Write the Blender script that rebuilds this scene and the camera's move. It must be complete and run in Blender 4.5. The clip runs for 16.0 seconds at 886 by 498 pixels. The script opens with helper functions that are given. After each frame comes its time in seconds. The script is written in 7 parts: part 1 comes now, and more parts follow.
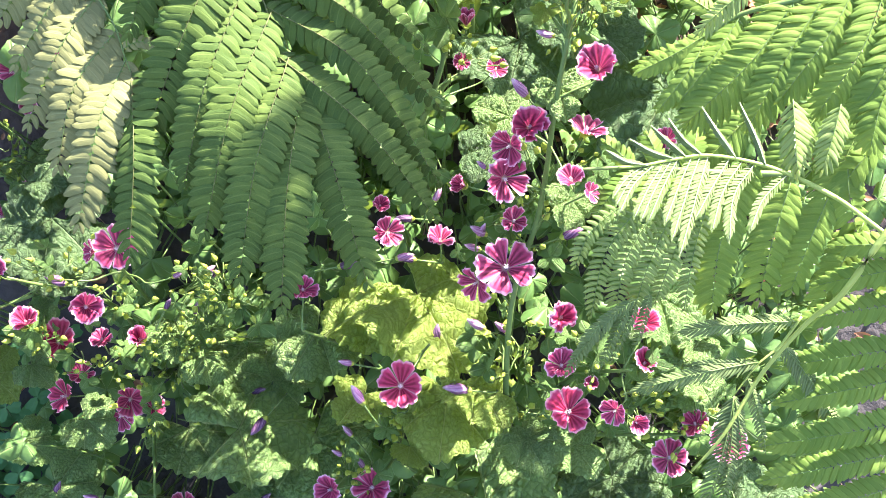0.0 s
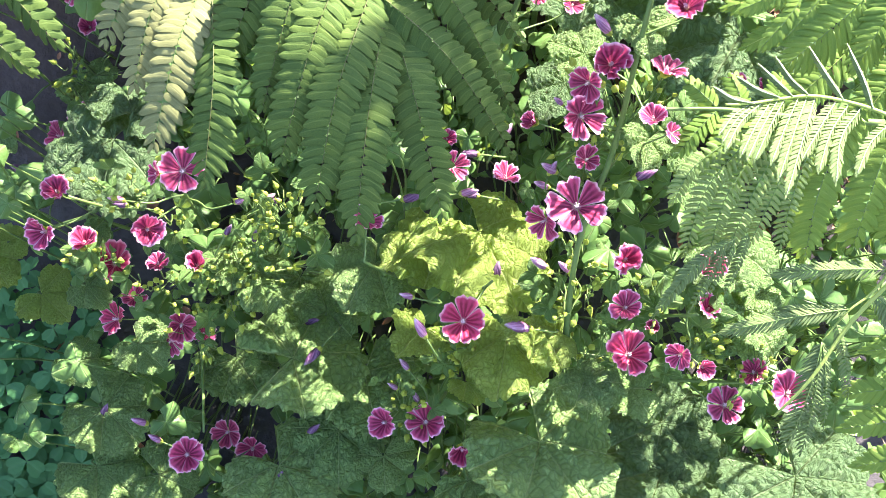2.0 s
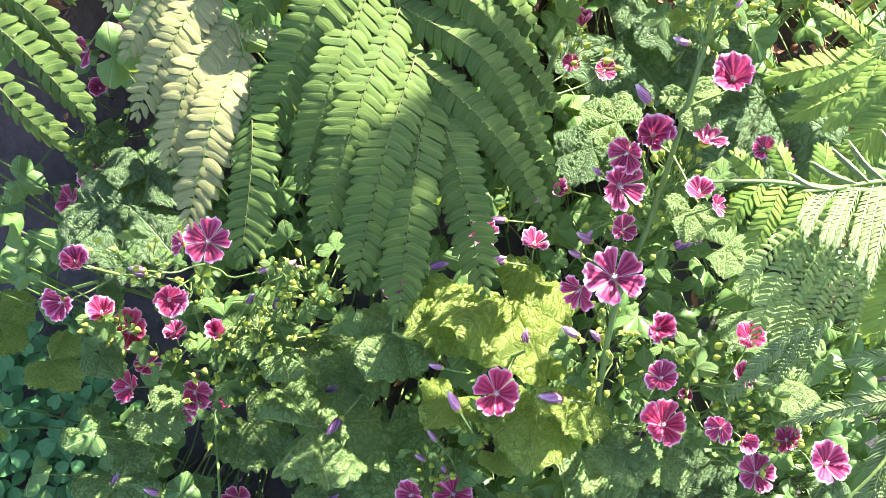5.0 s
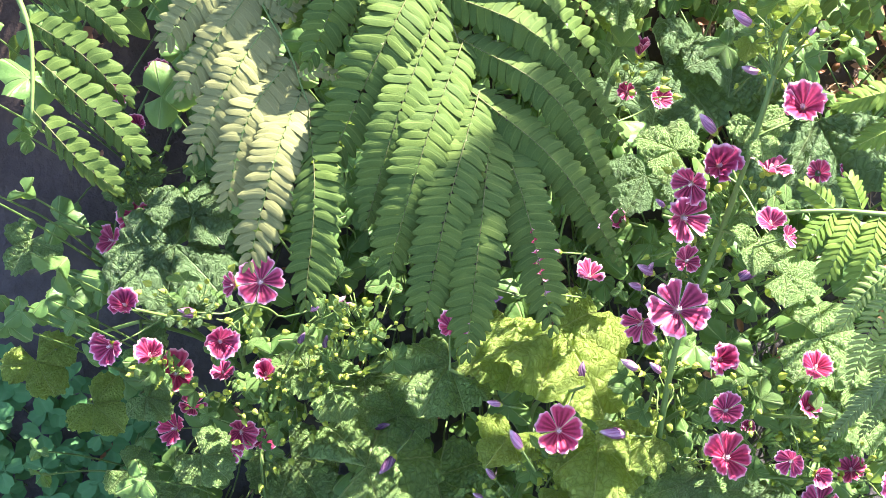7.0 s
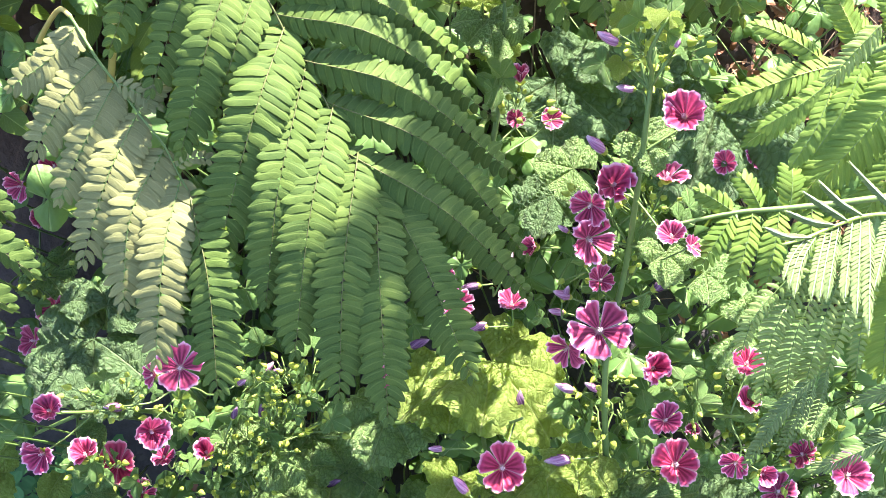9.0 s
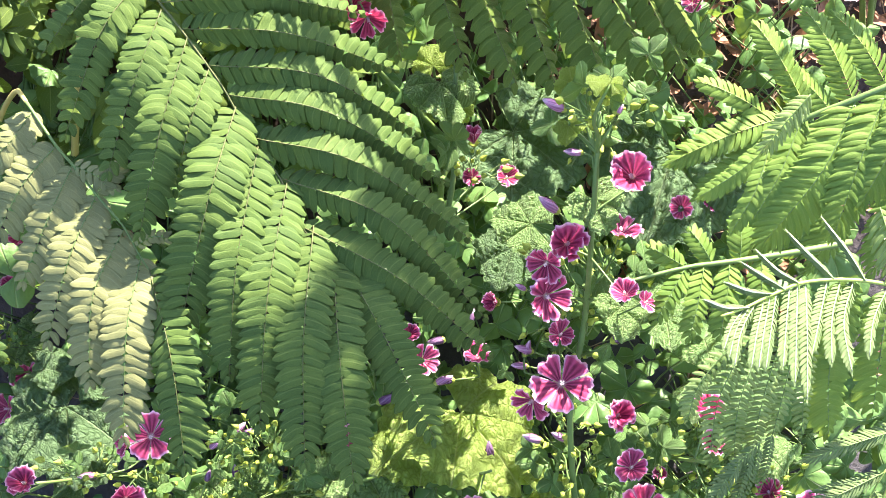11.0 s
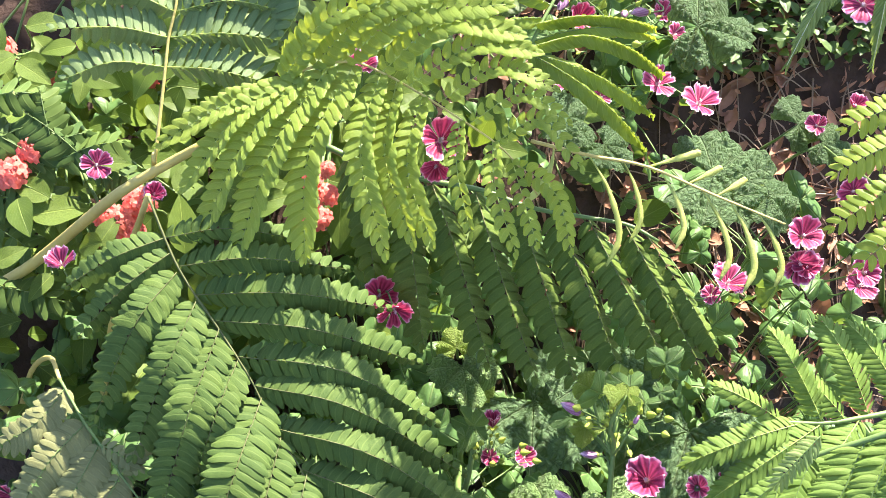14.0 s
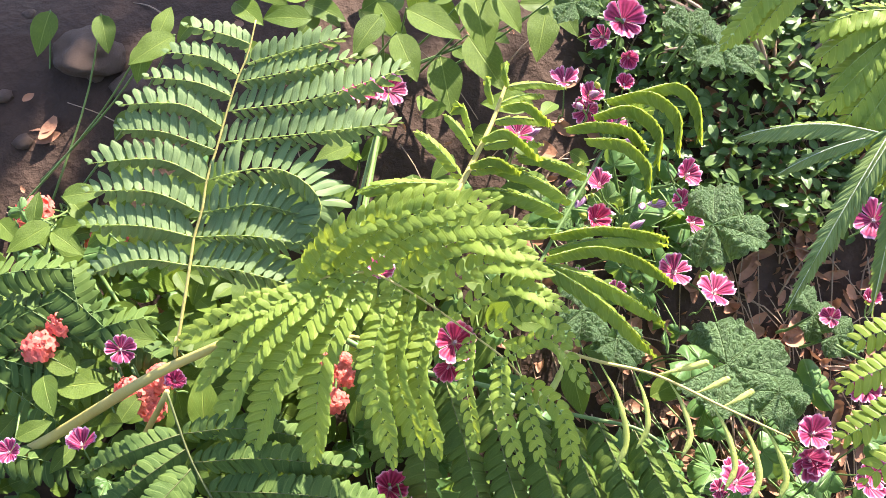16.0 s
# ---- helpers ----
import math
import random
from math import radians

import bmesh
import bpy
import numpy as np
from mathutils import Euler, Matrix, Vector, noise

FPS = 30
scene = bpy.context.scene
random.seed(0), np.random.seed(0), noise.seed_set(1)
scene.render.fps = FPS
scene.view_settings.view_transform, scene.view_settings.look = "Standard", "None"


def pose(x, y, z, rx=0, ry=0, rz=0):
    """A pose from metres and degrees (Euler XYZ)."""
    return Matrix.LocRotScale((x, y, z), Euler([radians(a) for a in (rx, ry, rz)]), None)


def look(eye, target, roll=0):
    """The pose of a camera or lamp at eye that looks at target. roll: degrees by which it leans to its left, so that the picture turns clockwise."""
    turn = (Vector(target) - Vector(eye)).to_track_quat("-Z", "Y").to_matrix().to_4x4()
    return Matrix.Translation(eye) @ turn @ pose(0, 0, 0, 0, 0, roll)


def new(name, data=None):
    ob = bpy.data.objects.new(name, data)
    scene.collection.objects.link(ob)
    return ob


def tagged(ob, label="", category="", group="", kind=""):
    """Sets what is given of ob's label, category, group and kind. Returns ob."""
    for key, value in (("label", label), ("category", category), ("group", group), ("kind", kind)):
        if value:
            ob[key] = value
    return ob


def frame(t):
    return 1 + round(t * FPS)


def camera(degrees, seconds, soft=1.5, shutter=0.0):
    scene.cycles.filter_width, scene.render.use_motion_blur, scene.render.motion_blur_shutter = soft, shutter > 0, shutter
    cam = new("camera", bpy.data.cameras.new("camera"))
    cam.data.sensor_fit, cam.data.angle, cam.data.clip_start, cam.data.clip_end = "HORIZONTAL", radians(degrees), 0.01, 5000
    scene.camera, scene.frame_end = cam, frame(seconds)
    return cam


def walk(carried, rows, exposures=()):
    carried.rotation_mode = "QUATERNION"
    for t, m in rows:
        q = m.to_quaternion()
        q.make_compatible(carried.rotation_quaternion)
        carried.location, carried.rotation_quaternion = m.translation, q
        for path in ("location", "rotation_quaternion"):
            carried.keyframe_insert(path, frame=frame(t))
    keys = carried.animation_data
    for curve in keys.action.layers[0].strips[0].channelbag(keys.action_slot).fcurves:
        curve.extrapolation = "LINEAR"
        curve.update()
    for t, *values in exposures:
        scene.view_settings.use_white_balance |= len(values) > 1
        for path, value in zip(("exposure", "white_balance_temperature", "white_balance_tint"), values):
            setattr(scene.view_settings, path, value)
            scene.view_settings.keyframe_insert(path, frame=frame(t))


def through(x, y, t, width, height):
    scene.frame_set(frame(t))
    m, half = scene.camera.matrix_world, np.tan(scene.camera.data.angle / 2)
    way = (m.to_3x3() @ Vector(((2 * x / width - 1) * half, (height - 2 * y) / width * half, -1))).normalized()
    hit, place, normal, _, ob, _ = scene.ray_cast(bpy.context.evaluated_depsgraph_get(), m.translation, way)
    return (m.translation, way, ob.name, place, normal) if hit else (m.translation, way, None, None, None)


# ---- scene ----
cam = camera(36.0, 16.0, soft=0.5)
PATH = [
    (0, (0.0434, -0.0091, 1.4614), (0.0356, 0.5717, 0.6473), -3.83),
    (0.1, (0.0402, -0.0110, 1.4594), (0.0312, 0.5680, 0.6442), -4.13),
    (0.4, (0.0321, -0.0127, 1.4566), (0.0204, 0.5629, 0.6389), -4.08),
    (0.5, (0.0310, -0.0125, 1.4563), (0.0177, 0.5607, 0.6370), -4.09),
    (0.7, (0.0360, -0.0104, 1.4578), (0.0140, 0.5565, 0.6344), -4.71),
    (0.8, (0.0402, -0.0105, 1.4610), (0.0132, 0.5519, 0.6346), -5.25),
    (0.9, (0.0299, -0.0117, 1.4579), (0.0088, 0.5493, 0.6304), -4.36),
    (1, (0.0166, -0.0132, 1.4536), (0.0013, 0.5483, 0.6262), -3.32),
    (1.1, (0.0117, -0.0142, 1.4528), (-0.0037, 0.5457, 0.6244), -3.16),
    (1.3, (0.0080, -0.0157, 1.4531), (-0.0062, 0.5418, 0.6230), -2.89),
    (1.4, (0.0070, -0.0159, 1.4534), (-0.0077, 0.5387, 0.6215), -2.80),
    (1.5, (0.0058, -0.0150, 1.4533), (-0.0103, 0.5380, 0.6203), -2.75),
    (1.8, (0.0007, -0.0112, 1.4516), (-0.0155, 0.5370, 0.6155), -2.46),
    (2, (-0.0011, -0.0099, 1.4509), (-0.0169, 0.5383, 0.6147), -2.18),
    (2.5, (-0.0019, -0.0099, 1.4499), (-0.0156, 0.5415, 0.6158), -1.43),
    (2.9, (-0.0016, -0.0069, 1.4498), (-0.0113, 0.5472, 0.6173), -0.90),
    (3, (-0.0015, -0.0056, 1.4501), (-0.0099, 0.5490, 0.6181), -0.71),
    (3.1, (-0.0018, -0.0054, 1.4514), (-0.0083, 0.5487, 0.6190), -0.52),
    (3.2, (-0.0013, -0.0043, 1.4512), (-0.0060, 0.5516, 0.6200), -0.38),
    (3.5, (0.0000, 0.0000, 1.4500), (0.0000, 0.5592, 0.6210), 0.00),
    (3.7, (-0.0007, 0.0036, 1.4500), (0.0025, 0.5642, 0.6219), 0.22),
    (3.8, (-0.0028, 0.0057, 1.4503), (0.0016, 0.5644, 0.6209), 0.31),
    (4, (-0.0098, 0.0096, 1.4505), (0.0011, 0.5697, 0.6221), 0.43),
    (4.4, (-0.0252, 0.0166, 1.4499), (-0.0100, 0.5764, 0.6214), 0.01),
    (4.5, (-0.0293, 0.0183, 1.4498), (-0.0153, 0.5803, 0.6228), 0.17),
    (4.6, (-0.0341, 0.0196, 1.4503), (-0.0194, 0.5831, 0.6243), 0.19),
    (4.9, (-0.0489, 0.0238, 1.4512), (-0.0355, 0.5897, 0.6268), -0.02),
    (5, (-0.0533, 0.0257, 1.4504), (-0.0408, 0.5932, 0.6272), -0.11),
    (5.2, (-0.0593, 0.0312, 1.4440), (-0.0490, 0.6019, 0.6228), -0.31),
    (7.3, (-0.0966, 0.0568, 1.4436), (-0.0794, 0.6331, 0.6266), -1.70),
    (7.5, (-0.0920, 0.0627, 1.4444), (-0.0725, 0.6382, 0.6268), -2.16),
    (7.8, (-0.0815, 0.0730, 1.4461), (-0.0602, 0.6457, 0.6265), -4.00),
    (7.9, (-0.0775, 0.0765, 1.4466), (-0.0555, 0.6473, 0.6258), -4.77),
    (8, (-0.0735, 0.0793, 1.4466), (-0.0513, 0.6494, 0.6253), -5.54),
    (8.2, (-0.0670, 0.0838, 1.4460), (-0.0431, 0.6549, 0.6255), -6.47),
    (8.5, (-0.0580, 0.0887, 1.4459), (-0.0272, 0.6594, 0.6253), -7.41),
    (8.6, (-0.0556, 0.0886, 1.4474), (-0.0274, 0.6610, 0.6279), -7.83),
    (9, (-0.0463, 0.0854, 1.4547), (-0.0126, 0.6555, 0.6339), -8.83),
    (9.2, (-0.0419, 0.0851, 1.4565), (-0.0077, 0.6549, 0.6354), -9.30),
    (11.3, (-0.0198, 0.1015, 1.4891), (0.0261, 0.6818, 0.6760), -10.31),
    (11.4, (-0.0186, 0.1028, 1.4898), (0.0263, 0.6902, 0.6818), -10.48),
    (11.5, (-0.0142, 0.1049, 1.4833), (0.0303, 0.6974, 0.6790), -10.43),
    (11.7, (-0.0065, 0.1015, 1.4769), (0.0362, 0.7139, 0.6875), -9.73),
    (11.8, (-0.0029, 0.0985, 1.4810), (0.0367, 0.7126, 0.6927), -9.49),
    (11.9, (-0.0046, 0.0982, 1.4898), (0.0337, 0.7081, 0.6983), -10.34),
    (12, (-0.0049, 0.1003, 1.4961), (0.0361, 0.7080, 0.7030), -10.45),
    (12.3, (-0.0007, 0.1083, 1.5075), (0.0401, 0.7232, 0.7199), -9.37),
    (12.5, (-0.0112, 0.1116, 1.5079), (0.0425, 0.7327, 0.7260), -8.87),
    (12.6, (-0.0167, 0.1114, 1.5077), (0.0444, 0.7400, 0.7324), -8.73),
    (12.7, (-0.0189, 0.1115, 1.5075), (0.0440, 0.7510, 0.7413), -9.31),
    (12.8, (-0.0179, 0.1120, 1.5108), (0.0468, 0.7518, 0.7450), -8.19),
    (12.9, (-0.0145, 0.1165, 1.5148), (0.0479, 0.7598, 0.7517), -7.99),
    (13, (-0.0114, 0.1223, 1.5195), (0.0501, 0.7666, 0.7572), -7.99),
    (13.1, (-0.0121, 0.1268, 1.5251), (0.0506, 0.7724, 0.7640), -7.74),
    (13.2, (-0.0141, 0.1262, 1.5325), (0.0493, 0.7743, 0.7735), -7.55),
    (13.3, (-0.0131, 0.1313, 1.5325), (0.0513, 0.7815, 0.7755), -7.16),
    (13.4, (-0.0090, 0.1364, 1.5291), (0.0615, 0.7958, 0.7806), -7.62),
    (13.5, (-0.0045, 0.1395, 1.5266), (0.0528, 0.8009, 0.7787), -7.86),
    (13.6, (-0.0004, 0.1389, 1.5297), (0.0531, 0.8030, 0.7839), -8.10),
    (13.8, (0.0055, 0.1364, 1.5393), (0.0531, 0.8111, 0.8028), -8.53),
    (13.9, (0.0056, 0.1362, 1.5441), (0.0508, 0.8131, 0.8094), -8.52),
    (14, (-0.0023, 0.1405, 1.5475), (0.0522, 0.8189, 0.8148), -7.74),
    (14.1, (-0.0061, 0.1433, 1.5517), (0.0537, 0.8234, 0.8210), -7.47),
    (14.2, (-0.0064, 0.1456, 1.5552), (0.0527, 0.8280, 0.8266), -7.32),
    (14.3, (-0.0043, 0.1475, 1.5584), (0.0526, 0.8333, 0.8329), -7.31),
    (14.4, (-0.0007, 0.1490, 1.5615), (0.0549, 0.8380, 0.8389), -7.43),
    (14.5, (0.0032, 0.1502, 1.5649), (0.0555, 0.8430, 0.8457), -7.57),
    (14.6, (0.0066, 0.1512, 1.5686), (0.0561, 0.8472, 0.8523), -7.73),
    (14.8, (0.0116, 0.1539, 1.5751), (0.0581, 0.8558, 0.8643), -7.82),
    (14.9, (0.0119, 0.1564, 1.5762), (0.0610, 0.8607, 0.8679), -7.51),
    (15, (0.0124, 0.1586, 1.5791), (0.0617, 0.8674, 0.8754), -7.31),
    (15.5, (0.0183, 0.1670, 1.5973), (0.0659, 0.8867, 0.9047), -6.79),
    (15.8, (0.0229, 0.1732, 1.6093), (0.0650, 0.8953, 0.9189), -6.72),
    (15.9, (0.0251, 0.1758, 1.6138), (0.0646, 0.8979, 0.9232), -6.79),
    (16, (0.0285, 0.1796, 1.6195), (0.0645, 0.9025, 0.9295), -7.03),
]
walk(cam, [(t, look(eye, target, roll)) for t, eye, target, roll in PATH], exposures=[(0, 3.18, 6450, 21), (9, 3.12, 6450, 21), (12.5, 2.80, 6450, 21), (16, 2.55, 6450, 21)])

# ---------------------------------------------------------------- light
SUN_ELEVATION, SUN_AZIMUTH = 48, 48          # degrees; azimuth from +y towards +x
world = bpy.data.worlds.new("sky")
scene.world = world
world.use_nodes = True
wn = world.node_tree.nodes
sky = wn.new("ShaderNodeTexSky")
sky.sky_type, sky.sun_disc = "NISHITA", False
sky.sun_elevation, sky.sun_rotation = radians(SUN_ELEVATION), radians(SUN_AZIMUTH)
wn["Background"].inputs["Strength"].default_value = 0.085
world.node_tree.links.new(sky.outputs[0], wn["Background"].inputs["Color"])
sun = new("sun", bpy.data.lights.new("sun", "SUN"))
sun.data.energy, sun.data.angle, sun.data.color = 4.5, radians(0.6), (1.0, 0.93, 0.80)
_e, _a = radians(SUN_ELEVATION), radians(SUN_AZIMUTH)
TO_SUN = Vector((math.sin(_a) * math.cos(_e), math.cos(_a) * math.cos(_e), math.sin(_e)))
sun.matrix_world = look(TO_SUN * 20, (0, 0, 0))

rng = random.Random(7)


# ---------------------------------------------------------------- materials
class Nodes:
    """A material with short helpers for its nodes."""

    def __init__(self, name):
        self.m = bpy.data.materials.new(name)
        self.m.use_nodes = True
        self.t = self.m.node_tree
        self.b = self.t.nodes["Principled BSDF"]
        self.out = self.t.nodes["Material Output"]

    def n(self, kind, **inputs):
        node = self.t.nodes.new("ShaderNode" + kind)
        for k, v in inputs.items():
            self.put(node.inputs[k.replace("_", " ")], v)
        return node

    def put(self, socket, v):
        if isinstance(v, bpy.types.NodeSocket):
            self.t.links.new(v, socket)
        else:
            socket.default_value = v

    def math(self, op, a, b=0.0, c=0.0, clamp=False):
        node = self.t.nodes.new("ShaderNodeMath")
        node.operation, node.use_clamp = op, clamp
        for s, v in zip(node.inputs, (a, b, c)):
            self.put(s, v)
        return node.outputs[0]

    def mix(self, fac, a, b, kind="MIX"):
        node = self.t.nodes.new("ShaderNodeMix")
        node.data_type, node.blend_type = "RGBA", kind
        self.put(node.inputs[0], fac)
        self.put(node.inputs[6], a if isinstance(a, bpy.types.NodeSocket) else (*a, 1))
        self.put(node.inputs[7], b if isinstance(b, bpy.types.NodeSocket) else (*b, 1))
        return node.outputs[2]

    def ramp(self, fac, *stops):
        node = self.t.nodes.new("ShaderNodeValToRGB")
        els = node.color_ramp.elements
        while len(els) < len(stops):
            els.new(0.5)
        for e, (p, c) in zip(els, stops):
            e.position, e.color = p, (*c, 1) if len(c) == 3 else c
        self.put(node.inputs[0], fac)
        return node.outputs[0]

    def noise(self, scale, detail=3.0, rough=0.55, vec=None):
        node = self.n("TexNoise", Scale=scale, Detail=detail, Roughness=rough)
        self.put(node.inputs["Vector"], vec if vec is not None else self.coord("Object"))
        return node.outputs[0]

    def coord(self, which):
        return self.n("TexCoord").outputs[which]

    def uv(self):
        sep = self.n("SeparateXYZ", Vector=self.coord("UV"))
        return sep.outputs[0], sep.outputs[1]

    def bump(self, height, strength=0.4, distance=0.002):
        node = self.n("Bump", Height=height, Strength=strength, Distance=distance)
        self.put(self.b.inputs["Normal"], node.outputs[0])
        return node.outputs[0]

    def done(self, color, rough=0.5, through=0.0, through_color=None, normal=None, spec=0.4):
        """Finishes the material; through: the share of light that passes a thin leaf."""
        self.put(self.b.inputs["Base Color"], color)
        self.put(self.b.inputs["Roughness"], rough)
        self.put(self.b.inputs["Specular IOR Level"], spec)
        if through:
            tr = self.n("BsdfTranslucent")
            self.put(tr.inputs["Color"], through_color if through_color is not None else color)
            if normal is not None:
                self.put(tr.inputs["Normal"], normal)
            mx = self.t.nodes.new("ShaderNodeMixShader")
            mx.inputs[0].default_value = through
            self.t.links.new(self.b.outputs[0], mx.inputs[1])
            self.t.links.new(tr.outputs[0], mx.inputs[2])
            self.t.links.new(mx.outputs[0], self.out.inputs[0])
        return self.m


def petal_material(name, deep, body, rim):
    k = Nodes(name)
    u, v = k.uv()
    wob = k.noise(9.0, 2.0, vec=k.coord("UV"))
    a = k.math("MULTIPLY_ADD", k.math("SUBTRACT", wob, 0.5), 0.10, k.math("SUBTRACT", u, 0.5))
    lines = k.math("COSINE", k.math("MULTIPLY", a, 2 * math.pi * 4.0))
    lines = k.math("MULTIPLY_ADD", lines, 0.5, 0.5)
    lines = k.math("POWER", lines, 0.8)
    fade = k.ramp(v, (0.0, (1, 1, 1)), (0.62, (0.9,) * 3), (0.92, (0, 0, 0)))
    veins = k.math("MULTIPLY", lines, fade)
    edge = k.math("ABSOLUTE", k.math("MULTIPLY", k.math("SUBTRACT", u, 0.5), 2.0))
    edge = k.math("MAXIMUM", k.math("MULTIPLY_ADD", edge, 5.5, -4.5), k.math("MULTIPLY_ADD", v, 8.0, -6.7), clamp=True)
    rnd = k.n("ObjectInfo").outputs["Random"]
    base = k.mix(k.math("MULTIPLY", rnd, 0.5), body, tuple(c * f for c, f in zip(body, (1.25, 0.8, 1.1))))
    col = k.mix(k.math("MULTIPLY", veins, 0.95), base, deep)
    mids = k.math("SUBTRACT", 1.0, k.math("MULTIPLY", k.math("ABSOLUTE", k.math("SUBTRACT", u, 0.5)), 2.6), clamp=True)
    col = k.mix(k.math("MULTIPLY", k.math("MULTIPLY", mids, fade), 0.45), col, deep)
    throat = k.ramp(v, (0.0, (1, 1, 1)), (0.06, (0.4,) * 3), (0.12, (0, 0, 0)))
    col = k.mix(throat, col, (0.55, 0.42, 0.38))
    edge = k.math("MULTIPLY", edge, k.ramp(v, (0.0, (0.85,) * 3), (0.5, (0.80,) * 3), (0.85, (1, 1, 1))))
    col = k.mix(k.math("MULTIPLY", edge, k.math("MULTIPLY_ADD", wob, 0.6, 0.5), clamp=True), col, rim)
    nrm = k.bump(k.math("ADD", lines, k.math("MULTIPLY", wob, 0.4)), 0.35, 0.0012)
    return k.done(col, 0.55, 0.24, k.mix(0.5, col, body), nrm, 0.25)


def leaf_material(name, dark, light, vein, through=0.38, veins="palmate", gloss=0.42, bump=0.6, glow=(0.30, 0.42, 0.03), spec=0.22):
    """A leaf with veins by its own flat coordinates: palmate (from the base), pinnate (off a midrib) or none."""
    k = Nodes(name)
    u, v = k.uv()
    rnd = k.n("ObjectInfo").outputs["Random"]
    isl = k.n("NewGeometry").outputs["Random Per Island"]
    patch = k.noise(28.0, 4.0)
    fine = k.noise(240.0, 3.0)
    f = k.math("MULTIPLY_ADD", k.math("ADD", rnd, isl), 0.22, k.math("MULTIPLY", patch, 0.75))
    col = k.mix(k.math("SUBTRACT", f, 0.12, clamp=True), dark, light)
    col = k.mix(k.math("MULTIPLY", fine, 0.25), col, tuple(c * 0.55 for c in dark))
    if veins == "ribs":
        w = k.math("ARCTAN2", k.math("SUBTRACT", u, 0.5), k.math("SUBTRACT", v, 0.36))
        lines = k.math("SUBTRACT", 1.0, k.math("MULTIPLY", k.math("ABSOLUTE", k.math("SINE", k.math("MULTIPLY", w, 3.6))), 5.0), clamp=True)
        relief = k.math("MULTIPLY", lines, -0.5)
    elif veins == "palmate":
        a = k.math("ARCTAN2", k.math("SUBTRACT", u, 0.5), k.math("SUBTRACT", v, 0.36))
        r = k.math("SQRT", k.math("ADD", k.math("POWER", k.math("SUBTRACT", u, 0.5), 2.0), k.math("POWER", k.math("SUBTRACT", v, 0.36), 2.0)))
        main = k.math("ABSOLUTE", k.math("SINE", k.math("MULTIPLY", a, 3.6)))
        main = k.math("MULTIPLY", main, k.math("ADD", r, 0.02))
        main = k.math("SUBTRACT", 1.0, k.math("MULTIPLY", main, 34.0), clamp=True)
        net = k.n("TexVoronoi", Scale=29.0, Detail=1.0, Roughness=0.4)
        net.feature = "DISTANCE_TO_EDGE"
        warp = k.n("TexNoise", Scale=6.0, Detail=2.0)
        k.put(warp.inputs["Vector"], k.coord("UV"))
        k.put(net.inputs["Vector"], k.mix(0.12, k.coord("UV"), warp.outputs["Color"]))
        groove_shade = k.math("SUBTRACT", 1.0, k.math("MULTIPLY", net.outputs["Distance"], 9.0), clamp=True)
        lines = main
        # vein net: groove shade and lit cell crowns are put into the colour
        col = k.mix(k.math("MULTIPLY", groove_shade, 0.34), col, tuple(q * 0.42 for q in dark))
        col = k.mix(k.math("MULTIPLY", net.outputs["Distance"], 1.3, clamp=True), col, tuple(min(1.0, q * 1.25) for q in light))
        relief = k.math("ADD", k.math("MULTIPLY", net.outputs["Distance"], 1.6), k.math("MULTIPLY", main, -0.5))
    elif veins == "pinnate":
        mid = k.math("ABSOLUTE", k.math("SUBTRACT", u, 0.5))
        side = k.math("ABSOLUTE", k.math("SINE", k.math("MULTIPLY_ADD", mid, 26.0, k.math("MULTIPLY", v, -26.0))))
        side = k.math("SUBTRACT", 1.0, k.math("MULTIPLY", side, 7.0), clamp=True)
        main = k.math("SUBTRACT", 1.0, k.math("MULTIPLY", mid, 40.0), clamp=True)
        lines = k.math("MAXIMUM", main, k.math("MULTIPLY", side, 0.5))
        relief = k.math("MULTIPLY", lines, -0.5)
    else:
        mid = k.math("ABSOLUTE", k.math("SUBTRACT", u, 0.42))
        lines = k.math("SUBTRACT", 1.0, k.math("MULTIPLY", mid, 16.0), clamp=True)
        relief = k.math("MULTIPLY", lines, -0.4)
    col = k.mix(k.math("MULTIPLY", lines, 0.18 if veins == "none" else 0.6), col, vein)
    nrm = k.bump(k.math("MULTIPLY_ADD", fine, 0.3, relief), bump, 0.020 if veins == "palmate" else 0.003)
    return k.done(col, k.math("MULTIPLY_ADD", patch, 0.2, gloss - 0.1), through, k.mix(0.62, col, glow), nrm, spec)


def plain_material(name, a, b, scale=60.0, rough=0.6, bump=0.4, through=0.0, spec=0.35):
    k = Nodes(name)
    rnd = k.n("ObjectInfo").outputs["Random"]
    isl = k.n("NewGeometry").outputs["Random Per Island"]
    big, fine = k.noise(scale, 4.0), k.noise(scale * 7, 4.0)
    f = k.math("MULTIPLY_ADD", k.math("ADD", rnd, isl), 0.25, k.math("MULTIPLY_ADD", big, 0.5, k.math("MULTIPLY", fine, 0.2)))
    col = k.mix(k.math("SUBTRACT", f, 0.1, clamp=True), a, b)
    nrm = k.bump(k.math("ADD", big, k.math("MULTIPLY", fine, 0.6)), bump, 0.002)
    return k.done(col, rough, through, None, nrm, spec)


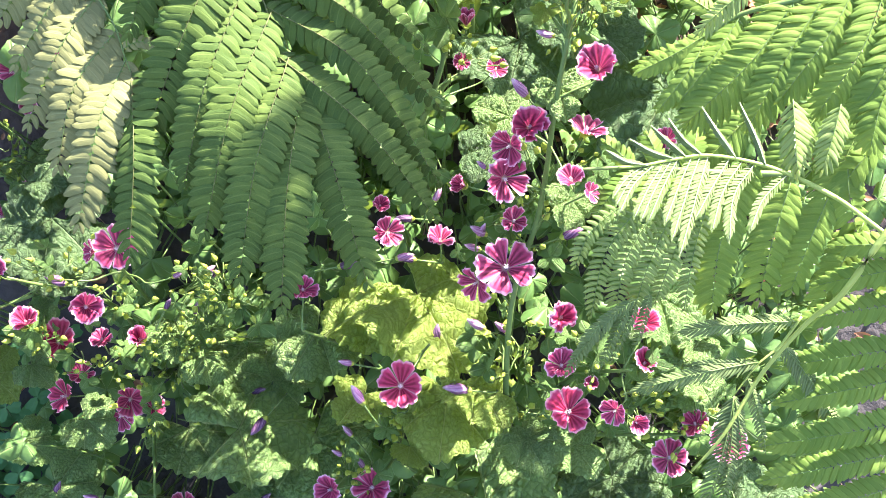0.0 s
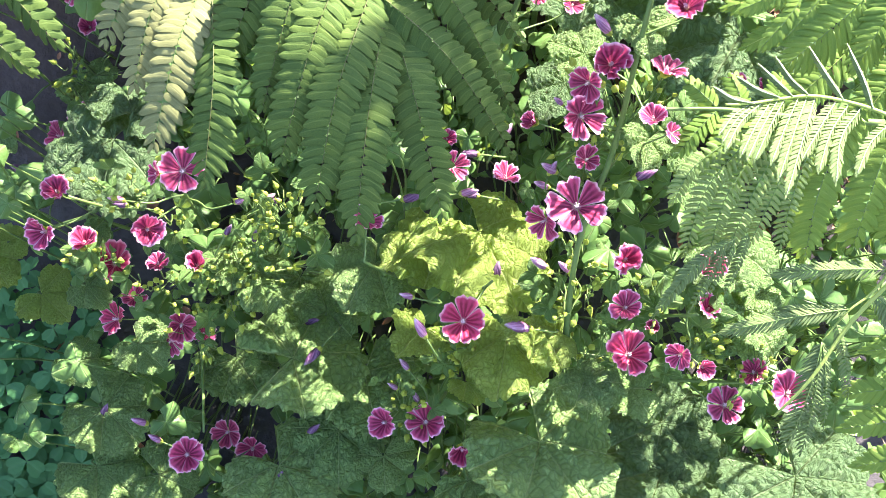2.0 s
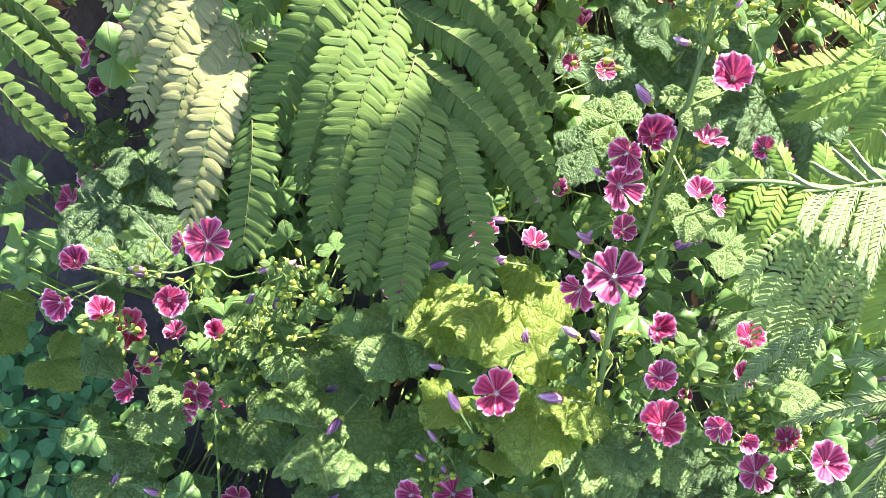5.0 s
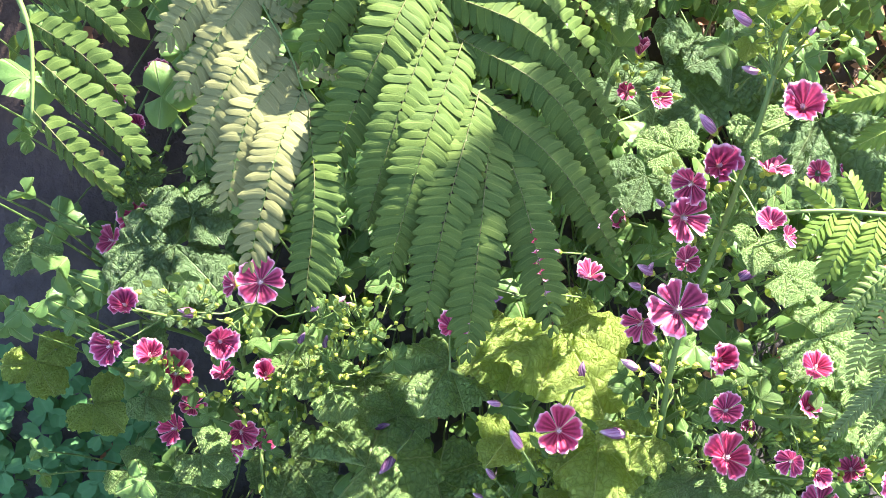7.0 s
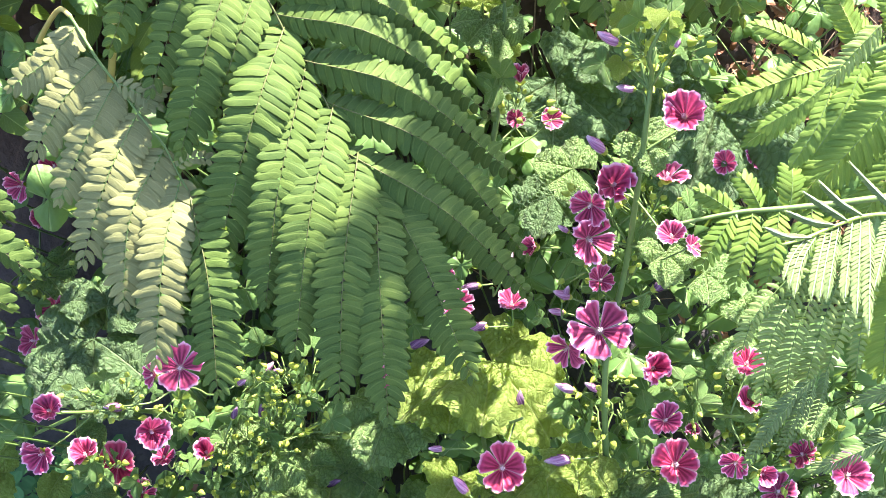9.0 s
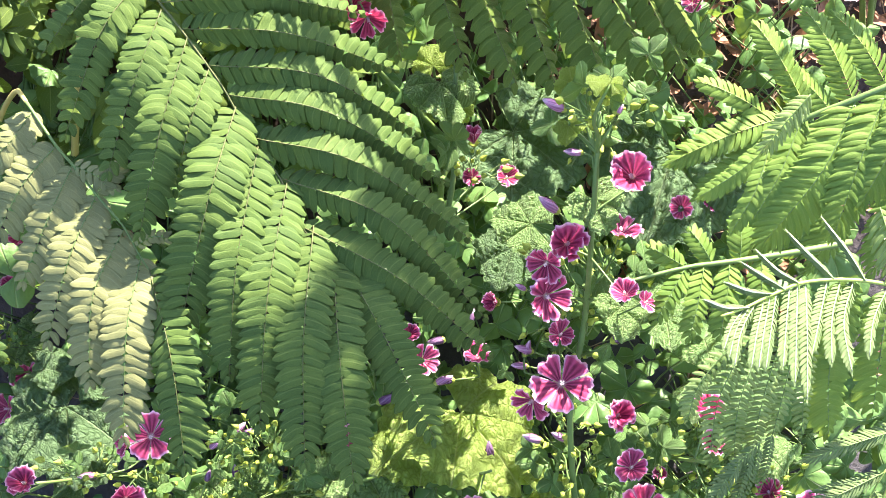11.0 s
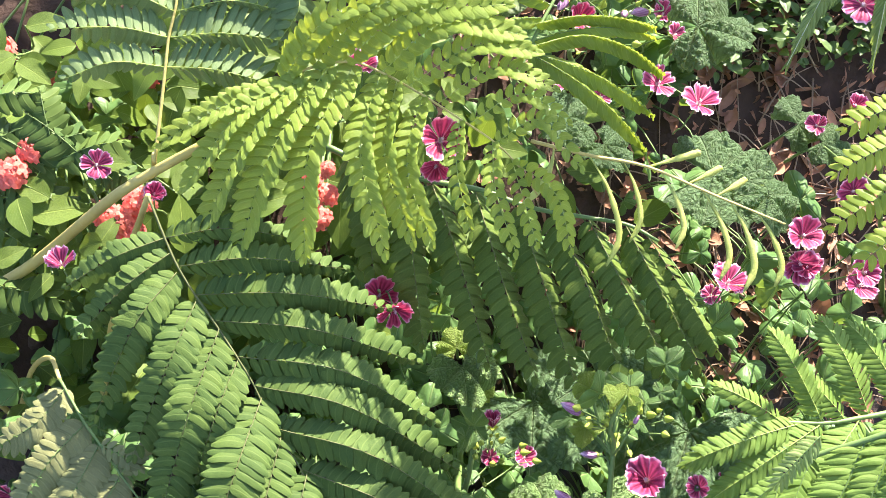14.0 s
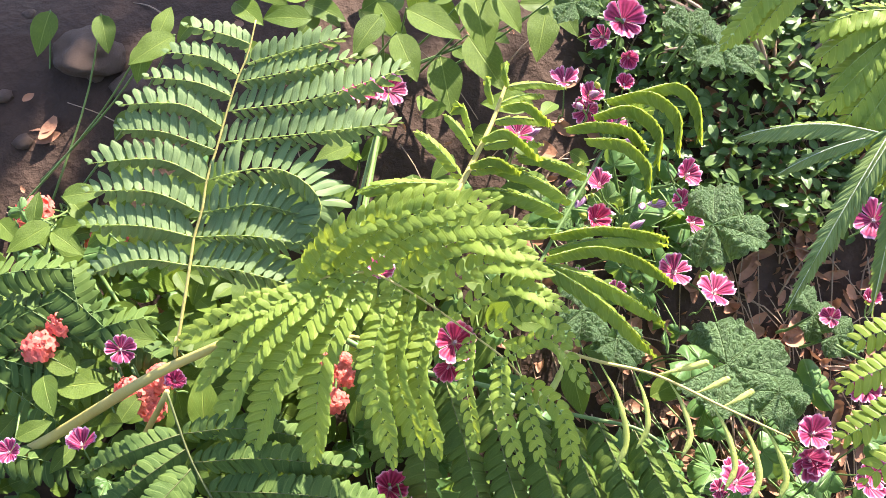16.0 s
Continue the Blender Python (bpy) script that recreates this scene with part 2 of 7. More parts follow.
PETAL = petal_material("mallow_petal", (0.090, 0.003, 0.024), (0.46, 0.066, 0.155), (0.86, 0.53, 0.67))
PETAL_CORAL = petal_material("coral_petal", (0.14, 0.003, 0.020), (0.50, 0.050, 0.125), (0.86, 0.46, 0.54))
PETAL_PALE = petal_material("bud_petal", (0.26, 0.10, 0.20), (0.50, 0.29, 0.42), (0.74, 0.57, 0.65))
PETAL_SPENT = petal_material("spent_petal", (0.06, 0.03, 0.08), (0.22, 0.12, 0.21), (0.45, 0.32, 0.42))
MALLOW_LEAF = leaf_material("mallow_leaf", (0.12, 0.27, 0.085), (0.38, 0.56, 0.20), (0.58, 0.70, 0.34), 0.38, gloss=0.40, bump=0.8, spec=0.4)
# darker than the large leaves: shade of the foliage gaps is put into the colour
MALLOW_SMALL_SHADED = leaf_material("small_mallow_leaf_shaded", (0.045, 0.115, 0.034), (0.175, 0.30, 0.085), (0.34, 0.44, 0.17), 0.30, veins="ribs", bump=0.8)
# brighter copy of the mallow leaf, with sunlight put into its colour
MALLOW_SUNLIT = leaf_material("mallow_leaf_sunlit", (0.30, 0.47, 0.09), (0.55, 0.70, 0.21), (0.72, 0.80, 0.40), 0.45, bump=1.0, glow=(0.54, 0.70, 0.05))
# grey-green far leaves; also a darker copy that puts shade into the colour
MALLOW_GREY_SHADED = leaf_material("mallow_leaf_greyish_shaded", (0.07, 0.15, 0.07), (0.21, 0.33, 0.15), (0.34, 0.44, 0.24), bump=0.8)
FROND_BLUE = leaf_material("silk_tree_leaflet", (0.013, 0.046, 0.018), (0.126, 0.182, 0.036), (0.27, 0.34, 0.10), 0.10, "none", 0.55, 0.25, (0.16, 0.25, 0.03), 0.07)
FROND_FERN = leaf_material("fine_leaflet", (0.056, 0.130, 0.024), (0.215, 0.310, 0.066), (0.36, 0.45, 0.14), 0.27, "none", 0.52, 0.25, (0.34, 0.48, 0.05), 0.10)
FROND_DEEP = leaf_material("deep_green_leaflet", (0.022, 0.060, 0.018), (0.165, 0.225, 0.040), (0.30, 0.36, 0.10), 0.16, "none", 0.52, 0.25, (0.28, 0.38, 0.03), 0.10)
# paler copy of the silk tree leaflet: full sun is put into the colour
FROND_SUNLIT = leaf_material("silk_tree_leaflet_sunlit", (0.070, 0.092, 0.036), (0.285, 0.285, 0.115), (0.42, 0.43, 0.20), 0.12, "none", 0.55, 0.25, (0.26, 0.28, 0.05), 0.12)
FROND_BRIGHT = leaf_material("young_leaflet", (0.100, 0.185, 0.028), (0.34, 0.43, 0.078), (0.56, 0.60, 0.18), 0.42, "none", 0.48, 0.25, (0.52, 0.60, 0.03))
FROND_DOWNY = leaf_material("downy_leaflet", (0.080, 0.150, 0.035), (0.28, 0.36, 0.12), (0.62, 0.66, 0.42), 0.26, "none", 0.6, 0.3, (0.36, 0.44, 0.06))
FROND_SAGE = leaf_material("blue_green_leaflet", (0.055, 0.115, 0.045), (0.235, 0.315, 0.125), (0.40, 0.46, 0.20), 0.24, "none", 0.50, 0.25, (0.32, 0.42, 0.07), 0.16)
FROND_WHITE = leaf_material("woolly_leaflet", (0.070, 0.120, 0.042), (0.190, 0.250, 0.105), (0.35, 0.41, 0.23), 0.20, "none", 0.8, 0.3, (0.27, 0.35, 0.07), 0.10)
OVATE_LEAF = leaf_material("ovate_leaf", (0.016, 0.045, 0.012), (0.17, 0.25, 0.035), (0.30, 0.37, 0.08), 0.30, "pinnate", 0.50, 0.4, spec=0.15)
SHRUB_LEAF = leaf_material("shrub_leaf", (0.035, 0.08, 0.025), (0.17, 0.25, 0.065), (0.26, 0.34, 0.12), 0.2, "none", 0.40, 0.25)
CLOVER_LEAF = leaf_material("clover_leaf", (0.03, 0.12, 0.045), (0.08, 0.22, 0.07), (0.15, 0.28, 0.12), 0.2, "none", 0.5, 0.25)
STEM = plain_material("green_stem", (0.05, 0.11, 0.025), (0.15, 0.22, 0.06), 40, 0.5, 0.3)
STEM_DARK = plain_material("shaded_stalk", (0.035, 0.06, 0.016), (0.13, 0.13, 0.04), 40, 0.6, 0.3)
STEM_BROWN = plain_material("woody_shoot", (0.30, 0.25, 0.06), (0.52, 0.43, 0.14), 50, 0.55, 0.4)
CALYX = plain_material("calyx", (0.16, 0.26, 0.03), (0.52, 0.58, 0.09), 60, 0.5, 0.3, 0.25)
STAMEN = plain_material("stamen_column", (0.62, 0.40, 0.48), (0.85, 0.72, 0.74), 300, 0.6, 0.4)
FLORET = plain_material("coral_floret", (0.56, 0.035, 0.04), (0.86, 0.30, 0.20), 60, 0.6, 0.3, 0.3)
POD = plain_material("folded_leaflets", (0.28, 0.35, 0.05), (0.54, 0.57, 0.17), 90, 0.5, 0.5, 0.28)
DRY = plain_material("dry_leaf", (0.10, 0.042, 0.022), (0.54, 0.27, 0.15), 40, 0.7, 0.8, 0.12)
TWIG = plain_material("dry_twig", (0.12, 0.07, 0.04), (0.42, 0.30, 0.20), 60, 0.8, 0.6)
STONE = plain_material("stone", (0.05, 0.033, 0.025), (0.16, 0.105, 0.075), 25, 0.9, 0.9)
WOOL = plain_material("woolly_shoot", (0.34, 0.42, 0.24), (0.66, 0.70, 0.52), 220, 0.85, 0.9, 0.2)
STEM_LIGHT = plain_material("fresh_shoot", (0.17, 0.25, 0.045), (0.36, 0.43, 0.10), 50, 0.5, 0.4)


def soil_material():
    k = Nodes("soil")
    where = k.coord("Object")
    big, mid, fine = k.noise(2.2, 4.0), k.noise(26.0, 5.0, 0.65), k.noise(170.0, 4.0, 0.7)
    crumbs = k.n("TexVoronoi", Scale=70.0)
    k.put(crumbs.inputs["Vector"], where)
    brown = k.mix(mid, (0.022, 0.013, 0.009), (0.095, 0.054, 0.033))
    grey = k.mix(mid, (0.028, 0.028, 0.034), (0.10, 0.095, 0.10))
    sep = k.n("SeparateXYZ", Vector=where)
    # weed mat at the foot of the bank, bare earth higher up
    f = k.math("MULTIPLY_ADD", k.math("SUBTRACT", big, 0.5), 0.5, k.math("MULTIPLY_ADD", sep.outputs[1], 4.0, -3.1), clamp=True)
    col = k.mix(f, grey, brown)
    col = k.mix(k.math("MULTIPLY", fine, 0.5), col, (0.02, 0.015, 0.012))
    h = k.math("ADD", k.math("MULTIPLY", mid, 0.8), k.math("ADD", k.math("MULTIPLY", fine, 0.3), k.math("MULTIPLY", crumbs.outputs["Distance"], 0.35)))
    k.bump(h, 0.8, 0.008)
    return k.done(col, 0.85, spec=0.25)


SOIL = soil_material()


# ---------------------------------------------------------------- mesh helpers
def mesh_of(name, verts, faces, material, uvs=None, smooth=True):
    me = bpy.data.meshes.new(name)
    me.from_pydata([tuple(v) for v in verts], [], [tuple(f) for f in faces])
    if uvs is not None:
        layer = me.uv_layers.new(name="UVMap")
        flat = np.array(uvs, dtype=np.float32)[np.array([v for f in faces for v in f])]
        layer.data.foreach_set("uv", flat.ravel())
    me.materials.append(material)
    if smooth:
        me.polygons.foreach_set("use_smooth", [True] * len(me.polygons))
    me.update()
    return me


def place(name, me, parent, m=None, label=""):
    """Links a mesh as one part under its thing; m is its pose in the world, and things sit unturned."""
    ob = new(name, me)
    if parent is not None:
        ob.parent = parent
        m = (m or Matrix()).copy()
        m.translation = m.translation - world_of(parent)
    ob.matrix_basis = m or Matrix()
    return tagged(ob, label)


def world_of(ob):
    p = Vector((0, 0, 0))
    while ob is not None:
        p = p + ob.location
        ob = ob.parent
    return p


def thing(name, at, label, category, group="", kind=""):
    ob = new(name)
    ob.empty_display_size = 0.05
    ob.location = at
    return tagged(ob, label, category, group, kind)


def axes(y, z, at, scale=1.0):
    """A pose whose y runs along y and whose z leans to z."""
    y = Vector(y).normalized()
    z = Vector(z)
    z = (z - y * z.dot(y)).normalized()
    x = y.cross(z)
    m = Matrix((x, y, z)).transposed().to_4x4() @ Matrix.Scale(scale, 4)
    m.translation = at
    return m


def facing(yaw, pitch):
    y, p = radians(yaw), radians(pitch)
    return Vector((math.sin(y) * math.cos(p), -math.cos(y) * math.cos(p), math.sin(p)))


def spline(points, n):
    """n + 1 points along a smooth line through the given ones."""
    p = [Vector(q) for q in points]
    p = [p[0] * 2 - p[1], *p, p[-1] * 2 - p[-2]]
    out = []
    spans = len(p) - 3
    for i in range(n + 1):
        f = i / n * spans
        j = min(int(f), spans - 1)
        t = f - j
        a, b, c, d = p[j:j + 4]
        out.append(0.5 * (2 * b + (c - a) * t + (2 * a - 5 * b + 4 * c - d) * t * t + (3 * b - a - 3 * c + d) * t ** 3))
    return out


def tube(points, r0, r1, sides=6):
    """Vertices and faces of a tapered round stem along points."""
    verts, faces = [], []
    n = len(points)
    ref = Vector((0.31, 0.2, 0.93))
    for i, p in enumerate(points):
        d = (points[min(i + 1, n - 1)] - points[max(i - 1, 0)]).normalized()
        if abs(d.dot(ref)) > 0.95:
            ref = Vector((0.9, 0.3, 0.1))
        a = d.cross(ref).normalized()
        b = d.cross(a)
        r = r0 + (r1 - r0) * i / max(1, n - 1)
        for s in range(sides):
            w = 2 * math.pi * s / sides
            verts.append(p + (a * math.cos(w) + b * math.sin(w)) * r)
    for i in range(n - 1):
        for s in range(sides):
            a, b = i * sides + s, i * sides + (s + 1) % sides
            faces.append((a, b, b + sides, a + sides))
    faces += [tuple(range(sides))[::-1], tuple(range((n - 1) * sides, n * sides))]
    return verts, faces


def stem_part(name, points, r0, r1, parent, material, sides=6, label=""):
    o = world_of(parent)
    v, f = tube([Vector(p) - o for p in points], r0, r1, sides)
    ob = new(name, mesh_of(name, v, f, material))
    ob.parent = parent
    return tagged(ob, label)


def joined(pieces):
    """One list of vertices, faces and flat coordinates from several."""
    V, F, U = [], [], []
    for v, f, u in pieces:
        o = len(V)
        V += list(v)
        F += [tuple(i + o for i in q) for q in f]
        U += list(u)
    return V, F, U


def moved(template, m):
    v, f, u = template
    return [m @ Vector(p) for p in v], f, u


# ---------------------------------------------------------------- shapes of the plants
def petal_shape(seed, curl=0.0):
    """A notched petal of length 1 along +y, its face to +z."""
    r = random.Random(seed)
    nu, nv = 10, 9
    notch, ph, wide = r.uniform(0.10, 0.18), r.uniform(0, 6), r.uniform(0.58, 0.66)
    V, U, F = [], [], []
    for j in range(nv + 1):
        v = j / nv
        half = 0.035 + wide * v * (1 - 0.36 * v ** 3)
        for i in range(nu + 1):
            u = -1 + 2 * i / nu
            y = v * (1 - 0.24 * v * v * u * u) - notch * v ** 5 * math.exp(-(u / 0.28) ** 2) - 0.03 * v ** 4 * math.cos(u * 12 + ph)
            z = 0.62 * v + 0.10 * v * v - (0.18 + curl) * v ** 3 - 0.05 * math.exp(-(u / 0.3) ** 2) * v + 0.05 * u * v + 0.07 * v * v * math.sin(u * 7 + ph) + 0.045 * v ** 3 * math.sin(u * 15 + ph * 2) + 0.05 * (u * u) * v
            z += 0.018 * v * math.cos(u * math.pi * 5)
            V.append((half * u * (1 - 0.05 * v * curl), 0.05 + 0.95 * y, z))
            U.append((0.5 + 0.5 * u, v))
    for j in range(nv):
        for i in range(nu):
            a = j * (nu + 1) + i
            F.append((a, a + 1, a + nu + 2, a + nu + 1))
    return V, F, U


PETALS = {k: [mesh_of("petal", *petal_shape(s, c)[:2], mat, petal_shape(s, c)[2]) for s, c in ((1, 0.0), (2, 0.12), (3, 0.24), (4, 0.06))]
          for k, mat in (("mauve", PETAL), ("coral", PETAL_CORAL))}


def column_mesh():
    V, F = tube([Vector((0, 0, z)) for z in (0.0, 0.12, 0.24, 0.30)], 0.045, 0.03, 7)
    r = random.Random(5)
    pieces = [(V, F, [(0, 0)] * len(V))]
    for _ in range(16):
        a, z = r.uniform(0, 6.28), r.uniform(0.16, 0.34)
        p = Vector((math.cos(a) * 0.06, math.sin(a) * 0.06, z))
        v, f = tube([p * 0.7 + Vector((0, 0, z * 0.3)), p, p + Vector((0, 0, 0.03))], 0.016, 0.02, 4)
        pieces.append((v, f, [(0, 0)] * len(v)))
    return mesh_of("stamen_column", *joined(pieces)[:2], STAMEN)


def calyx_mesh(cup=0.32):
    """A five-lobed green cup behind the petals."""
    V, F = [], []
    n = 20
    for j, (rad, z) in enumerate(((0.03, -0.22), (0.14, -0.16), (0.2, -0.04), (cup, 0.08))):
        for i in range(n):
            a = 2 * math.pi * i / n
            k = 1.0 if j < 3 else 0.62 + 0.5 * abs(math.cos(a * 2.5)) ** 1.5
            V.append((rad * k * math.cos(a), rad * k * math.sin(a), z * (k if j == 3 else 1)))
    for j in range(3):
        for i in range(n):
            a, b = j * n + i, j * n + (i + 1) % n
            F.append((a, b, b + n, a + n))
    F.append(tuple(range(n))[::-1])
    return mesh_of("calyx", V, F, CALYX)


COLUMN, CALYX_CUP = column_mesh(), calyx_mesh()


def flower(parent, x, y, z, dia, yaw, pitch, hue="mauve"):
    """An open mallow flower: calyx, five petals and the stamen column. Returns where its stalk begins."""
    n = facing(yaw + rng.uniform(-16, 16), pitch + rng.uniform(-14, 10))
    side = n.cross(Vector((rng.uniform(-1, 1), rng.uniform(-1, 1), rng.uniform(-1, 1)))).normalized()
    r = dia * 0.51
    at = Vector((x, y, z)) - n * r * 0.22
    base = place("flower", CALYX_CUP, parent, axes(side, n, at, r))
    opened = rng.uniform(-0.10, 0.28) if rng.random() < 0.72 else rng.uniform(0.4, 0.7)
    for i in range(5):
        turn = Matrix.Rotation(2 * math.pi * i / 5 + rng.uniform(-0.1, 0.1), 4, "Z")
        tip = Matrix.Rotation(opened + rng.uniform(-0.16, 0.16), 4, "X")
        s = rng.uniform(0.93, 1.05)
        ob = new("petal", rng.choice(PETALS[hue]))
        ob.parent = base
        ob.matrix_basis = turn @ tip @ Matrix.Diagonal((s, s, 1, 1))
    ob = new("stamen_column", COLUMN)
    ob.parent = base
    return at - n * r * 0.2, -n


def bud_mesh(name, material, twist, seed):
    """A furled flower: overlapping petals wound to a spindle of length 1 along +y."""
    r = random.Random(seed)
    pieces = []
    for k in range(4):
        nu, nv = 4, 9
        V, U, F = [], [], []
        a0 = k * math.pi / 2 + r.uniform(-0.3, 0.3)
        for j in range(nv + 1):
            v = j / nv
            rad = 0.17 * math.sin(math.pi * min(1, v * 0.86 + 0.12)) ** 0.8 * (1 + 0.12 * k / 4)
            for i in range(nu + 1):
                a = a0 + twist * v + (i / nu - 0.5) * 2.3
                q = rad * (1 + 0.18 * (i / nu)) + r.uniform(-0.008, 0.008)
                V.append((q * math.cos(a), v + 0.05 * math.sin(a * 2) * v, q * math.sin(a) * 0.9))
                U.append((i / nu, v))
        for j in range(nv):
            for i in range(nu):
                b = j * (nu + 1) + i
                F.append((b, b + 1, b + nu + 2, b + nu + 1))
        pieces.append((V, F, U))
    return mesh_of(name, *joined(pieces)[:2], material, joined(pieces)[2])


BUDS = [bud_mesh("bud", PETAL_PALE, 1.2, s) for s in (1, 2)]
SPENT = [bud_mesh("spent_bloom", PETAL_SPENT, t, s) for t, s in ((2.6, 3), (1.8, 4))]
CALYX_SMALL = calyx_mesh(0.26)


def bud(parent, x, y, z, length, yaw, pitch, spent=False):
    d = facing(yaw, pitch)
    length *= 0.78
    at = Vector((x, y, z)) - d * length * 0.5
    up = Vector((0.2, -0.5, 1))
    base = place("spent_bloom" if spent else "bud", rng.choice(SPENT if spent else BUDS), parent, axes(d, up, at, length))
    ob = new("calyx", CALYX_SMALL)
    ob.parent = base
    ob.matrix_basis = axes((1, 0, 0), (0, 1, 0), (0, 0.12, 0), 0.72)
    return at, -d


def mallow_leaf_shape(seed, depth=0.22, na=120, nr=26, round_=2.2):
    """A round, lobed, toothed and puckered leaf, 1 across, stalk at the origin, tip along +y."""
    r = random.Random(seed)
    span = radians(152)
    V, U, F = [(0, 0, 0)], [(0.5, 0.36)], []
    wave = [r.uniform(0, 6.28) for _ in range(5)]
    skew, droop = r.uniform(-0.08, 0.08), r.uniform(0.06, 0.20)
    for j in range(1, nr + 1):
        q = j / nr
        for i in range(na + 1):
            a = -span + 2 * span * i / na
            lobe = 1 - (abs(((a * 1.8 / math.pi) + 0.5) % 1.0 - 0.5) * 2) ** round_
            rad = 0.52 * (1 - depth + depth * lobe) * (1 + 0.12 * math.cos(a)) * (1 + skew * a)
            rad *= 1 + q ** 6 * (0.07 * (abs(math.sin(a * 13 + wave[0])) - 0.6) + 0.02 * math.sin(a * 37))
            x, y = q * rad * math.sin(a), q * rad * math.cos(a)
            rib = abs(math.sin(a * 3.6))
            z = 0.05 * q * lobe - droop * q * q + 0.05 * q * q * math.sin(a * 3 + wave[1]) + 0.03 * q * math.sin(a * 7 + wave[2])
            if nr > 10:
                d = noise.voronoi(Vector((x * 15 + seed, y * 15, 0.3)))[0]
                z += 0.055 * min(0.55, d[1] - d[0]) * min(1.0, rib * 3) + 0.050 * rib * q + 0.011 * min(1.0, q * 2) * math.sin(q * 34 - rib * 9 + wave[3]) * min(1.0, rib * 4)
            if j == nr:
                z -= 0.015
            V.append((x, y, z))
            U.append((0.5 + x * 0.8, 0.36 + y * 0.8))
    for i in range(na):
        F.append((0, i + 2, i + 1))
    for j in range(nr - 1):
        for i in range(na):
            a = 1 + j * (na + 1) + i
            F.append((a, a + 1, a + na + 2, a + na + 1))
    return V, F, U


def leaf_set(material):
    out = []
    for s, d in ((11, 0.12), (12, 0.22), (13, 0.36), (14, 0.16), (15, 0.28)):
        v, f, u = mallow_leaf_shape(s, d)
        out.append(mesh_of("leaf", v, f, material, u))
    return out


LEAVES, LEAVES_GREY_SHADED, LEAVES_SUNLIT = leaf_set(MALLOW_LEAF), leaf_set(MALLOW_GREY_SHADED), leaf_set(MALLOW_SUNLIT)


def leaf(parent, x, y, z, size, yaw, pitch, roll, meshes=None):
    """One mallow leaf about its middle. Returns where its stalk begins and which way it leaves."""
    n = facing(yaw, pitch)
    e1 = Vector((0, 0, 1)).cross(n).normalized()
    e2 = n.cross(e1)
    tip = e1 * math.cos(radians(roll)) + e2 * math.sin(radians(roll))
    at = Vector((x, y, z)) - tip * size * 0.12
    m = axes(tip, n, at, size)
    tilt = 0.25 if size < 0.08 else 0.08
    m = m @ Matrix.Rotation(rng.uniform(-tilt, tilt), 4, "Y") @ Matrix.Rotation(rng.uniform(-tilt, tilt), 4, "X")
    pick = (0, 3) if size > 0.08 else (1, 2, 4)
    place("leaf", (meshes or LEAVES)[rng.choice(pick)], parent, m)
    return at, (-tip * 0.5 - n).normalized()


def stalk_to(parent, at, way, target, r, name="stalk", material=STEM):
    """A thin curved stalk from a flower or leaf back to the stem."""
    at, target = Vector(at), Vector(target)
    d = (target - at).length
    pts = spline([at, at + way * d * 0.3 + (target - at) * 0.15, at.lerp(target, 0.65) + way * d * 0.08, target], 7)
    stem_part(name, pts, r, r * 1.4, parent, material, 5)


def leaflet_shape(seed, width=0.47):
    """A blunt, lopsided leaflet of length 1 along +y: its front edge nearly straight, its back edge rounded."""
    r = random.Random(seed)
    V, U, F = [], [], []
    n = 7
    bow = r.uniform(0.05, 0.12)
    for j in range(n + 1):
        v = j / n
        front = width * 0.46 * min(1.0, 0.5 + v * 4.0) * max(0.0, 1 - max(0.0, v - 0.70) ** 2 * 7.0)
        back = width * 0.58 * min(1.0, 0.35 + v * 2.6) * max(0.0, 1 - max(0.0, v - 0.42) ** 2 * 2.75)
        lean = 0.16 * v * v
        for u, w in ((-1, -back), (-0.45, -back * 0.45), (0.1, front * 0.1), (1, front)):
            V.append((w + lean, v, -0.05 * abs(u) ** 1.5 * min(1.0, v * 3) - bow * v * v + 0.03 * math.sin(v * 5 + seed) + r.uniform(-0.005, 0.005)))
            U.append((0.5 + 0.5 * u, v))
    for j in range(n):
        for i in range(3):
            a = j * 4 + i
            F.append((a, a + 1, a + 5, a + 4))
    return V, F, U


LEAFLET_SHAPES = [leaflet_shape(s) for s in (21, 22, 23, 24)]
LEAFLETS = {m.name: [mesh_of("leaflet", s[0], s[1], m, s[2]) for s in LEAFLET_SHAPES] for m in (FROND_BLUE, FROND_FERN, FROND_SUNLIT, FROND_BRIGHT, FROND_DOWNY, FROND_WHITE, FROND_SAGE, FROND_DEEP)}


